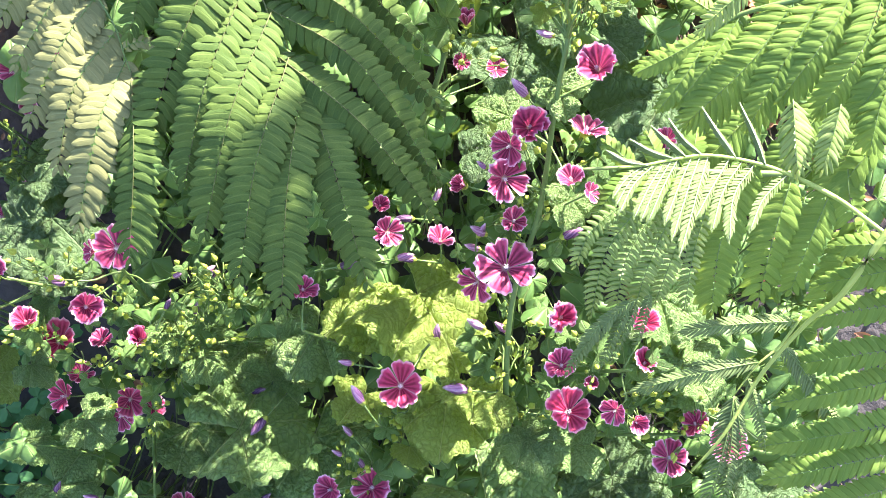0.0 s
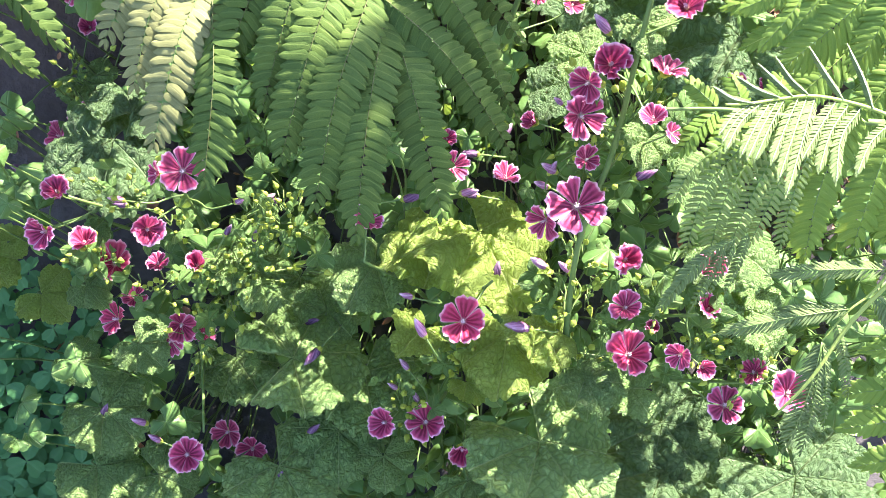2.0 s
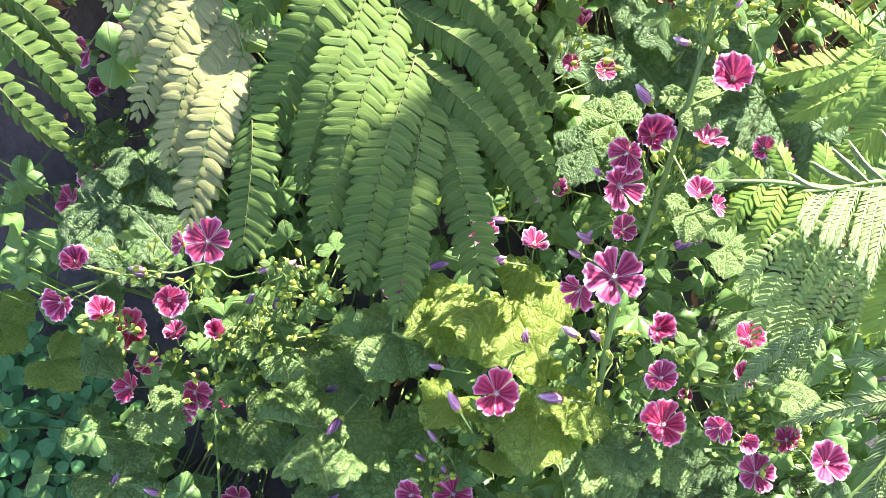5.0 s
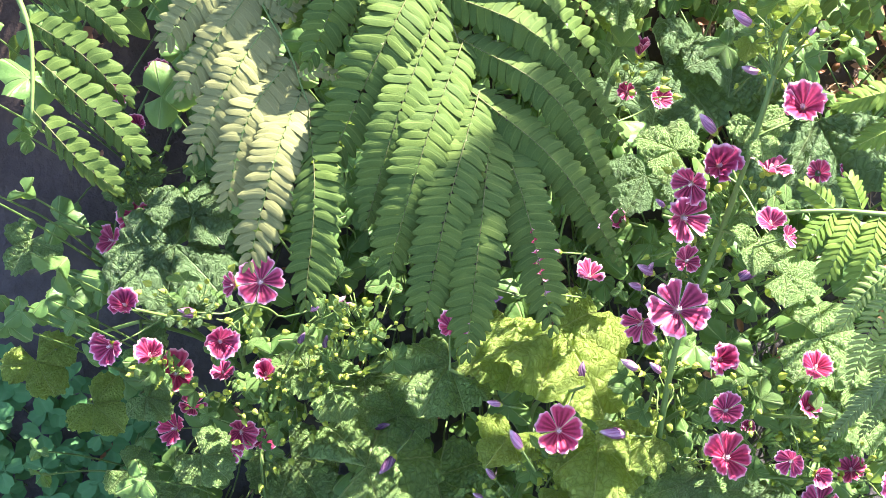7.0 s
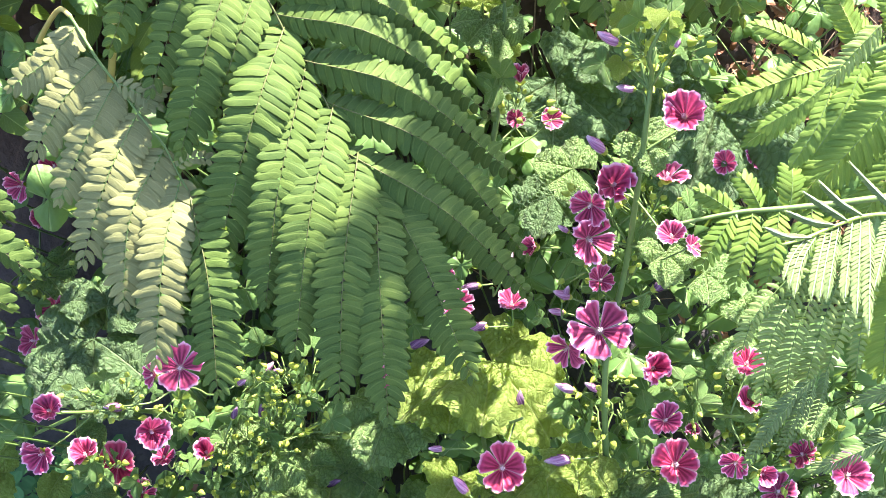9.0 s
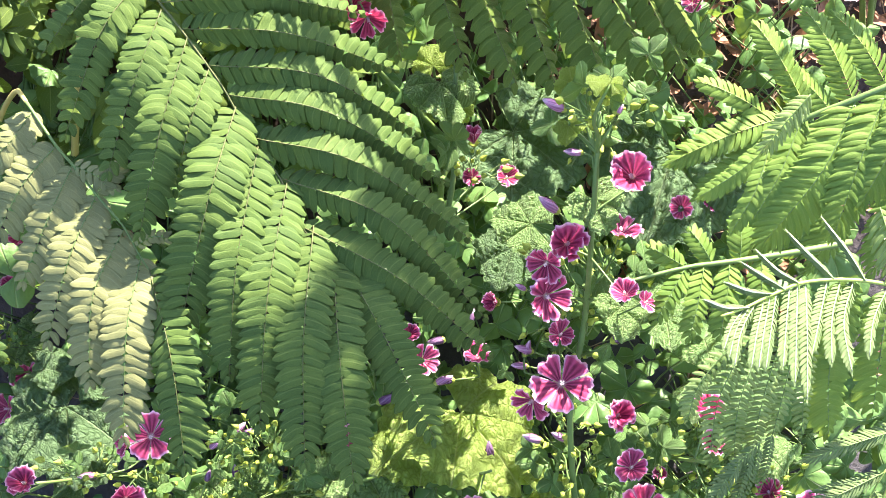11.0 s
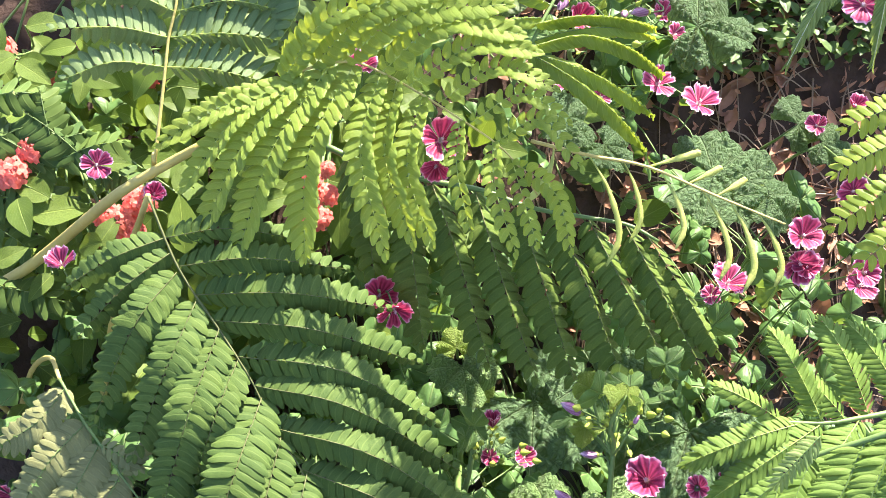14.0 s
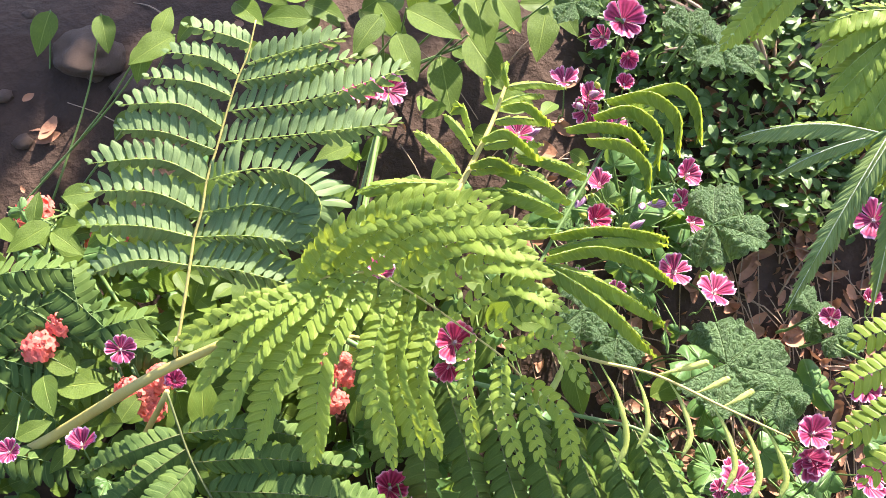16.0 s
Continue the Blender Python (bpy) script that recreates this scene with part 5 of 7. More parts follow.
UPPERRIGHT_PINNAE = [
    (0.231, 0.510, 0.942, 0.207, 0.486, 0.923, 0.174, 0.473, 0.891, 0.034),
    (0.246, 0.509, 0.949, 0.226, 0.484, 0.932, 0.205, 0.460, 0.902, 0.028),
    (0.261, 0.505, 0.956, 0.244, 0.484, 0.941, 0.221, 0.467, 0.915, 0.026),
    (0.276, 0.501, 0.962, 0.259, 0.472, 0.945, 0.238, 0.454, 0.917, 0.026),
    (0.291, 0.495, 0.968, 0.269, 0.460, 0.945, 0.254, 0.445, 0.922, 0.024),
    (0.191, 0.513, 0.920, 0.171, 0.507, 0.910, 0.151, 0.508, 0.895, 0.015),
    (0.192, 0.508, 0.919, 0.176, 0.495, 0.907, 0.161, 0.485, 0.890, 0.014),
    (0.205, 0.515, 0.929, 0.188, 0.495, 0.915, 0.172, 0.485, 0.896, 0.018),
    (0.278, 0.464, 0.945, 0.265, 0.445, 0.932, 0.259, 0.429, 0.916, 0.023),
]
CURLY_PINNAE = [
    (0.221, 0.451, 0.931, 0.220, 0.434, 0.925, 0.220, 0.418, 0.914, 0.024),
    (0.242, 0.440, 0.938, 0.237, 0.427, 0.931, 0.231, 0.414, 0.919, 0.020),
    (0.207, 0.512, 0.953, 0.194, 0.506, 0.945, 0.180, 0.501, 0.932, 0.018),
]
DARKLEFT_RACHIS = [
    (-0.352, 0.941, 0.862),
    (-0.293, 0.938, 0.865),
    (-0.24, 0.935, 0.868),
    (-0.187, 0.929, 0.868),
]
DARKLEFT_PINNAE_a = [
    (-0.229, 0.928, 0.874, -0.279, 0.968, 0.894, 0.038),
    (-0.202, 0.926, 0.875, -0.238, 0.967, 0.898, 0.038),
    (-0.256, 0.929, 0.872, -0.193, 0.948, 0.882, 0.038),
    (-0.22, 0.926, 0.873, -0.168, 0.938, 0.874, 0.038),
    (-0.27, 0.908, 0.847, -0.204, 0.902, 0.831, 0.038),
    (-0.307, 0.904, 0.839, -0.243, 0.908, 0.833, 0.033),
    (-0.194, 0.922, 0.871, -0.16, 0.913, 0.848, 0.032),
    (-0.3, 0.968, 0.909, -0.216, 0.973, 0.906, 0.034),
    (-0.303, 0.956, 0.896, -0.226, 0.96, 0.891, 0.034),
    (-0.305, 0.913, 0.849, -0.231, 0.912, 0.839, 0.036),
    (-0.317, 0.9, 0.833, -0.239, 0.888, 0.811, 0.036),
    (-0.321, 0.883, 0.814, -0.235, 0.867, 0.79, 0.036),
    (-0.227, 0.916, 0.861, -0.267, 0.903, 0.825, 0.033),
]
DARKLEFT_PINNAE_b = [
    (-0.214, 0.931, 0.879, -0.22, 0.974, 0.907, 0.033),
]
DARKLEFT_PINNAE = DARKLEFT_PINNAE_a + DARKLEFT_PINNAE_b
ARCS_CURVED = [
    (0.017, (0.176, 0.900, 1.034), (0.205, 0.907, 1.032), (0.224, 0.899, 1.015), (0.219, 0.883, 0.998)),
    (0.017, (0.187, 0.910, 1.038), (0.220, 0.917, 1.034), (0.240, 0.909, 1.017), (0.236, 0.892, 0.999)),
    (0.016, (0.210, 0.918, 1.034), (0.242, 0.925, 1.031), (0.256, 0.917, 1.017), (0.254, 0.900, 0.999)),
    (0.016, (0.168, 0.887, 1.026), (0.195, 0.887, 1.019), (0.211, 0.878, 1.003), (0.209, 0.868, 0.990)),
    (0.015, (0.155, 0.890, 1.035), (0.177, 0.894, 1.033), (0.201, 0.895, 1.023), (0.212, 0.889, 1.008)),
    (0.016, (0.132, 0.832, 0.994), (0.164, 0.838, 0.989), (0.192, 0.841, 0.978), (0.216, 0.843, 0.964)),
    (0.016, (0.126, 0.820, 0.986), (0.162, 0.828, 0.981), (0.192, 0.827, 0.965), (0.215, 0.820, 0.943)),
]
TOP_CURVED = [
    (0.013, (0.096, 0.874, 1.050), (0.115, 0.879, 1.050), (0.135, 0.871, 1.028)),
    (0.013, (0.114, 0.894, 1.059), (0.132, 0.895, 1.057), (0.147, 0.891, 1.040)),
    (0.012, (0.085, 0.859, 1.042), (0.103, 0.863, 1.042), (0.119, 0.862, 1.028)),
    (0.011, (0.092, 0.873, 1.052), (0.089, 0.884, 1.069), (0.083, 0.887, 1.069)),
    (0.010, (0.109, 0.893, 1.061), (0.108, 0.900, 1.073), (0.109, 0.907, 1.074)),
    (0.010, (0.121, 0.904, 1.065), (0.121, 0.911, 1.076), (0.123, 0.917, 1.076)),
]
OVATE_LEAVES_a = [
    (-0.280, 1.354, 0.877, 0.050, 1, 60, -111),
    (-0.211, 1.302, 0.899, 0.041, 21, 57, -104),
    (-0.154, 1.201, 0.941, 0.049, 15, 64, -164),
    (-0.165, 1.194, 0.933, 0.038, 0, 55, -109),
    (-0.142, 1.232, 0.946, 0.035, 21, 57, 45),
    (0.062, 1.043, 1.004, 0.043, 12, 59, -87),
    (0.09, 1.1, 0.992, 0.052, 15, 64, -51),
    (0.131, 1.136, 0.961, 0.062, 12, 59, -97),
    (0.152, 1.115, 0.982, 0.042, 21, 57, -84),
    (0.097, 1.145, 0.895, 0.057, 1, 60, -90),
    (0.139, 1.194, 0.877, 0.063, 1, 60, -69),
    (0.035, 1.101, 0.991, 0.042, 3, 65, -134),
    (-0.004, 0.961, 0.988, 0.031, 20, 68, -179),
]
OVATE_LEAVES_b = [
    (0.194, 1.205, 0.891, 0.055, 1, 60, -111),
    (0.21, 1.171, 0.929, 0.042, 1, 60, -69),
    (-0.220, 1.075, 0.893, 0.036, 6, 70, -6),
    (-0.262, 1.075, 0.886, 0.030, -21, 60, 96),
    (-0.266, 1.041, 0.884, 0.042, 6, 70, -158),
    (-0.235, 1.034, 0.878, 0.035, 20, 68, -63),
    (-0.196, 1.005, 0.878, 0.031, 3, 65, -113),
    (-0.222, 0.905, 0.845, 0.046, 20, 68, -18),
    (-0.241, 0.92, 0.859, 0.036, 3, 65, 140),
    (-0.186, 0.875, 0.844, 0.029, 3, 65, 46),
]
OVATE_LEAVES_c = [
    (-0.239, 0.908, 0.832, 0.033, 3, 65, -70),
    (-0.258, 0.866, 0.846, 0.029, 3, 65, 16),
    (-0.178, 0.923, 0.866, 0.03, 15, 64, -23),
    (-0.275, 0.983, 0.852, 0.038, 3, 65, -164),
    (-0.208, 0.96, 0.86, 0.034, 3, 65, -40),
    (-0.227, 0.901, 0.816, 0.055, 6, 73, -171),
    (-0.229, 0.94, 0.833, 0.042, 6, 73, 103),
    (-0.177, 0.939, 0.836, 0.039, 13, 77, 2),
    (-0.125, 0.923, 0.84, 0.035, 6, 73, 39),
    (-0.247, 0.864, 0.81, 0.028, 6, 73, -141),
]
OVATE_LEAVES = OVATE_LEAVES_a + OVATE_LEAVES_b + OVATE_LEAVES_c
CORAL_HEADS = [
    (-0.295, 1.169, 0.804, 0.037),
    (-0.232, 1.12, 0.796, 0.036),
    (-0.214, 1.119, 0.796, 0.031),
    (-0.173, 1.114, 0.782, 0.031),
    (-0.252, 0.929, 0.868, 0.03),
    (-0.234, 0.947, 0.874, 0.029),
    (-0.162, 0.894, 0.849, 0.026),
    (-0.177, 0.887, 0.841, 0.026),
    (-0.189, 0.892, 0.845, 0.022),
    (-0.172, 0.879, 0.833, 0.024),
    (-0.035, 0.864, 0.825, 0.023),
    (-0.025, 0.891, 0.821, 0.021),
    (-0.035, 0.901, 0.829, 0.019),
    (-0.019, 0.843, 0.892, 0.014),
]
MAIN_STEM = [
    (0.131, 0.628, 0.837),
    (0.118, 0.601, 0.772),
    (0.108, 0.594, 0.657),
    (0.085, 0.558, 0.586),
    (0.076, 0.514, 0.459),
]
BRANCH = [
    (-0.354, 0.858, 0.784),
    (-0.302, 0.872, 0.801),
    (-0.251, 0.884, 0.816),
    (-0.166, 0.822, 0.921),
    (-0.133, 0.815, 0.944),
    (-0.089, 0.801, 0.974),
]
RIGHT_STEM = [
    (0.299, 0.419, 0.929),
    (0.259, 0.383, 0.903),
    (0.241, 0.37, 0.87),
    (0.228, 0.37, 0.845),
    (0.207, 0.359, 0.813),
    (0.186, 0.337, 0.786),
    (0.169, 0.326, 0.765),
]
BACK_STEM = [
    (0.063, 0.757, 0.768),
    (0.045, 0.715, 0.702),
    (0.024, 0.693, 0.649),
]
YELLOW_STALK = [
    (-0.437, 0.711, 0.374),
    (-0.431, 0.736, 0.344),
    (-0.404, 0.731, 0.366),
    (-0.353, 0.717, 0.407),
]


# ---------------------------------------------------------------- ground
def ground():
    n = 150
    side = [math.sinh((i / n * 2 - 1) * 8.2) / math.sinh(8.2) * 900 for i in range(n + 1)]
    V = [(x + 0.0, y + 0.9, ground_height(x, y + 0.9)) for y in side for x in side]
    F = [(j * (n + 1) + i, j * (n + 1) + i + 1, (j + 1) * (n + 1) + i + 1, (j + 1) * (n + 1) + i) for j in range(n) for i in range(n)]
    ob = new("ground", mesh_of("ground", V, F, SOIL))
    return tagged(ob, "dark crumbly garden soil bank with a grey weed mat at its foot", "ground", kind="structure")


ground()


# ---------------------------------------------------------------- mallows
# rows whose lit or shaded look is put into the leaf colour
SUNLIT = LIT_LEAVES[:6] + LEFT_LEAVES[5:6] + LEFT_LEAVES[10:11] + MAIN_LEAVES[2:5]
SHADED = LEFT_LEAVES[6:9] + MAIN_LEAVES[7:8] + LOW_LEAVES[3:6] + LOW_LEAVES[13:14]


def nearest_on(stems, p):
    """The stem point that a stalk from p joins: near, and lower than p."""
    best = None
    for pts in stems:
        for q in pts:
            d = (q - p).length + (0.25 if q.z > p.z - 0.01 else 0)
            if best is None or d < best[0]:
                best = (d, q)
    return best


def mallow(root, tops, flowers, leaves, buds, spent, label, coral=(), meshes=None, ready=(), ready_r=(0.0016, 0.0030)):
    rx, ry = root
    at = Vector((rx, ry, ground_height(rx, ry) - 0.01))
    plant = thing("mallow_plant", at, label, "mallow", "striped mallows in the bed")
    stems = []
    for top in tops:
        top = Vector(top)
        mid = at.lerp(top, 0.5) + Vector((rng.uniform(-0.03, 0.03), rng.uniform(-0.01, 0.04), 0.02))
        pts = spline([at + Vector((rng.uniform(-0.02, 0.02), rng.uniform(-0.02, 0.02), 0)), mid, top], 14)
        stems.append(pts)
        stem_part("stem", pts, 0.0034, 0.0011, plant, STEM, 8)
    for pts in ready:
        pts = spline(pts, 20)
        low = pts[-1]
        full = pts + spline([low, low.lerp(at, 0.5) + Vector((0, 0.02, 0)), at], 8)[1:]
        stems.append(full[2:])
        stem_part("stem", full, *ready_r, plant, STEM, 8)

    def link(p, way, r):
        d, q = nearest_on(stems, p)
        if d > 0.06:
            q = p + way * 0.02 + Vector((0, 0.035, -0.045))
        stalk_to(plant, p, way, q, r)

    for i, row in enumerate(flowers):
        link(*flower(plant, *row, hue="coral" if i in coral else "mauve"), 0.0006)
    for row in leaves:
        link(*leaf(plant, *row, meshes=LEAVES_SUNLIT if row in SUNLIT else LEAVES_GREY_SHADED if row in SHADED else meshes), 0.0011)
    for row in buds:
        link(*bud(plant, *row), 0.0007)
    for row in spent:
        link(*bud(plant, *row, spent=True), 0.0007)
    return plant


def rows_near(rows, x0, x1):
    return [r for r in rows if x0 <= r[0] < x1]


mallow((0.12, 0.70), [(0.13, 0.53, 0.56), (0.17, 0.50, 0.58)], MAIN_FLOWERS, MAIN_LEAVES, rows_near(PALE_BUDS, 0.05, 9),
       rows_near(SPENT_BLOOMS, 0.05, 9), "tall striped mallow with magenta flowers, pale buds and lobed leaves", coral=(8, 11), ready=[MAIN_STEM])
mallow((0.02, 0.66), [(-0.03, 0.50, 0.42), (0.02, 0.55, 0.55), (0.24, 0.50, 0.47), (-0.08, 0.57, 0.55)], LOW_FLOWERS, LIT_LEAVES + LOW_LEAVES,
       rows_near(PALE_BUDS, -0.12, 0.05), rows_near(SPENT_BLOOMS, -0.12, 0.05), "low spreading striped mallow with crinkled sunlit leaves and magenta flowers", coral=(4,))
mallow((-0.26, 0.74), [(-0.22, 0.61, 0.60), (-0.32, 0.63, 0.56), (-0.24, 0.53, 0.33), (-0.36, 0.78, 0.48)], LEFT_FLOWERS, LEFT_LEAVES,
       rows_near(PALE_BUDS, -9, -0.12), rows_near(SPENT_BLOOMS, -9, -0.12), "striped mallow crowded with magenta flowers over the dark ground", coral=(6, 8, 20), ready=[YELLOW_STALK], ready_r=(0.0012, 0.0022))
FAR_BUDS = [(0.206, 1.033, 0.948, 0.022, 20, 40), (0.192, 0.964, 0.919, 0.026, -60, 35), (0.197, 0.943, 0.900, 0.021, 40, 20), (0.230, 0.969, 0.878, 0.020, -20, 30),
            (0.146, 0.966, 0.973, 0.018, 60, 40), (0.190, 1.014, 0.953, 0.020, -30, 50), (0.221, 0.950, 0.877, 0.019, 90, 30), (0.246, 0.981, 0.867, 0.024, -80, 20)]
FAR_SPENT = [(0.174, 0.937, 0.923, 0.022, -40, 10), (0.171, 0.949, 0.933, 0.020, 70, 25), (0.199, 0.930, 0.889, 0.022, 10, 0), (0.234, 1.018, 0.905, 0.020, -90, 20), (0.231, 1.043, 0.925, 0.019, 30, 60)]
BACK_LEAVES = [(0.055, 0.756, 0.732, 0.042, 20, 60, -80), (0.049, 0.776, 0.757, 0.030, 30, 66, 60)]
mallow((0.07, 0.95), [(0.06, 0.74, 0.80), (0.00, 0.76, 0.85)], BACK_FLOWERS, BACK_LEAVES, [], [], "striped mallow half hidden behind feathered fronds", coral=(5, 6, 7, 9), meshes=LEAVES_SUNLIT, ready=[BACK_STEM], ready_r=(0.0016, 0.003))
mallow((0.26, 1.14), [(0.24, 1.08, 0.98), (0.27, 1.02, 0.85), (0.20, 0.92, 0.92)], FAR_FLOWERS, FAR_LEAVES, FAR_BUDS, FAR_SPENT, "purple striped mallow beside bare leaf litter", coral=(15,), meshes=LEAVES_GREY_SHADED)
mallow((0.52, 0.98), [(0.40, 0.85, 0.82), (0.47, 0.92, 0.84), (0.36, 0.86, 0.80)], RIGHT_FLOWERS, [], [], [], "slender striped mallow with magenta flowers in leaf litter")


def undergrowth():
    """Small leaves, thin stalks and green buds that fill the mallows from below."""
    r = random.Random(31)
    at = Vector((0, 0.75, ground_height(0, 0.75)))
    ob = thing("mallow_undergrowth", at, "dense shaded mallow leaves and stalks under the flowers", "undergrowth")
    leaves, stalks = [], []
    # the small leaves stay under the large ones and the flowers
    DOWN_IN = Vector((0, 0.55, -0.83)).normalized()
    keep = [(Vector(q[:3]), q[3] * 0.5 + 0.012) for q in MAIN_LEAVES + LIT_LEAVES + LOW_LEAVES + LEFT_LEAVES + FAR_LEAVES + MAIN_FLOWERS + LOW_FLOWERS + LEFT_FLOWERS + FAR_FLOWERS]
    large = [(Vector(q[:3]), q[3] * 0.5) for q in LIT_LEAVES + LOW_LEAVES[:3] + LEFT_LEAVES[:6]]
    # the sunlit hollows in the foliage
    gaps = [Vector(q) for q in ((0.024, 0.614, 0.52), (0.042, 0.51, 0.53), (0.09, 0.54, 0.54), (-0.13, 0.60, 0.42), (-0.20, 0.61, 0.47), (-0.31, 0.62, 0.48), (-0.03, 0.50, 0.56), (0.08, 0.45, 0.45))]
    shapes = [mallow_leaf_shape(s, d, 44, 7, 1.2) for s, d in ((41, 0.44), (42, 0.54), (46, 0.36))]
    for k in range(1750):
        z = r.uniform(0.10, 0.74)
        x = r.uniform(-0.44, 0.40)
        y = 0.487 + (z - 0.43) / 2.2 + r.uniform(0.05, 0.27)
        if 780 < k < 1150:
            x, y = r.uniform(-0.42, 0.34), r.uniform(0.80, 1.14)
            z = ground_height(x, y) + r.uniform(0.02, 0.20)
        if k >= 1150:
            # close to the soil, where the bank shows between the stems
            x, y = r.uniform(-0.30, 0.44), r.uniform(0.50, 0.98)
            z = ground_height(x, y) + r.uniform(0.02, 0.10)
        z = max(z, ground_height(x, y) + 0.02)
        p = Vector((x, y, z))
        if any(0.02 < (p - a).dot(TO_SUN) < 0.6 and ((p - a) - TO_SUN * (p - a).dot(TO_SUN)).length < 0.055 for a in gaps):
            continue
        if any(0.01 < (p - c).dot(TO_SUN) < 0.16 and ((p - c) - TO_SUN * (p - c).dot(TO_SUN)).length < w * 0.9 for c, w in large):
            continue
        if any((p - c).dot(DOWN_IN) < 0.012 and ((p - c) - DOWN_IN * (p - c).dot(DOWN_IN)).length < w for c, w in keep):
            continue
        n = Vector((r.uniform(-0.6, 0.6), r.uniform(-1.0, 0.1), r.uniform(0.4, 1.2)))
        tip = Vector((r.uniform(-1, 1), r.uniform(-0.8, 0.3), r.uniform(-0.8, 0.4)))
        s = r.uniform(0.022, 0.052)
        leaves.append(moved(shapes[k % 3], axes(tip, n, p - at, s)))
        foot = Vector((x * 0.9, y + 0.08, max(ground_height(x * 0.9, y + 0.08), z - 0.22)))
        v, f = tube([q - at for q in spline([p, p.lerp(foot, 0.5) + Vector((r.uniform(-0.01, 0.01), 0, 0.01)), foot], 5)], 0.0007, 0.0011, 5)
        stalks.append((v, f, [(0, 0)] * len(v)))
    V, F, U = joined(leaves)
    part = new("leaves", mesh_of("leaves", V, F, MALLOW_SMALL_SHADED, U))
    part.parent = ob
    tagged(part, kind="stuff")
    V, F, U = joined(stalks)
    part = new("stalks", mesh_of("stalks", V, F, STEM))
    part.parent = ob
    tagged(part, kind="stuff")


undergrowth()


def green_buds():
    """Clusters of small yellow-green calyces on short stalks round the flowers."""
    r = random.Random(77)
    centres = [(0.135, 0.62, 0.85, 0.035), (-0.20, 0.62, 0.47, 0.06), (0.09, 0.57, 0.55, 0.06), (0.00, 0.52, 0.48, 0.035), (-0.27, 0.62, 0.58, 0.05), (0.11, 0.60, 0.68, 0.05),
               (-0.14, 0.62, 0.55, 0.06), (0.05, 0.70, 0.72, 0.05), (0.19, 0.55, 0.48, 0.06), (-0.05, 0.50, 0.42, 0.04), (-0.35, 0.80, 0.52, 0.06), (0.24, 1.04, 0.90, 0.05), (0.20, 0.93, 0.90, 0.05)]
    centres += [
        (-0.170, 0.630, 0.531, 0.050),
        (-0.143, 0.625, 0.521, 0.050),
        (-0.203, 0.595, 0.459, 0.050),
        (-0.237, 0.625, 0.521, 0.040),
        (-0.264, 0.600, 0.469, 0.045),
        (-0.230, 0.581, 0.430, 0.050),
        (-0.310, 0.613, 0.497, 0.040),
        (-0.164, 0.613, 0.497, 0.050),
        (0.087, 0.540, 0.538, 0.050),
        (0.087, 0.516, 0.490, 0.040),
        (-0.017, 0.517, 0.492, 0.035),
        (0.150, 0.540, 0.538, 0.045),
        (0.183, 0.521, 0.500, 0.040),
        (0.097, 0.588, 0.636, 0.050),
        (0.126, 0.614, 0.690, 0.040),
        (0.228, 0.509, 0.475, 0.050),
        (-0.054, 0.495, 0.447, 0.035),
        (0.145, 0.662, 0.788, 0.035),
        (0.137, 0.663, 0.791, 0.035),
    ]
    V0, F0 = [], []
    n = 9
    for j, (rad, z) in enumerate(((0.2, -0.5), (0.45, -0.25), (0.46, 0.1), (0.28, 0.55), (0.03, 1.15))):
        for i in range(n):
            a = 2 * math.pi * i / n
            k = 1 + 0.12 * math.cos(a * 5)
            V0.append((rad * k * math.cos(a), rad * k * math.sin(a), z))
    for j in range(4):
        for i in range(n):
            a, b = j * n + i, j * n + (i + 1) % n
            F0.append((a, b, b + n, a + n))
    mesh = mesh_of("bud", V0, F0, CALYX)
    small = [mesh_of("leaf", v, f, MALLOW_SMALL_SHADED, u) for v, f, u in (mallow_leaf_shape(44, 0.5, 36, 6, 1.2), mallow_leaf_shape(45, 0.58, 36, 6, 1.2))]
    for cx, cy, cz, spread in centres:
        c = Vector((cx, cy, cz))
        ob = thing("bud_cluster", c, "cluster of yellow-green mallow buds and small leaves", "flower buds", "bud clusters")
        for _ in range(16):
            p = Vector((r.gauss(0, spread * 0.36), r.gauss(0, spread * 0.26), r.gauss(0, spread * 0.36)))
            d = (p + Vector((0, -0.02, 0.03))).normalized()
            q = new("bud", mesh)
            q.parent = ob
            q.matrix_basis = axes(d.orthogonal(), d, p, r.uniform(0.003, 0.0062))
            v, f = tube(spline([p, p * 0.6 + Vector((0, 0, -0.008)), Vector((p.x * 0.8, p.y + 0.012, p.z - 0.022))], 4), 0.0004, 0.0006, 4)
            q = new("stalk", mesh_of("stalk", v, f, STEM))
            q.parent = ob
        for _ in range(5):
            p = Vector((r.gauss(0, spread * 0.42), r.gauss(0.008, spread * 0.2), r.gauss(-0.006, spread * 0.42)))
            q = new("leaf", small[r.randrange(2)])
            q.parent = ob
            q.matrix_basis = axes(p + Vector((r.uniform(-0.02, 0.02), -0.01, 0.01)), (r.uniform(-0.5, 0.5), -0.6, 1), p, r.uniform(0.014, 0.032))


green_buds()


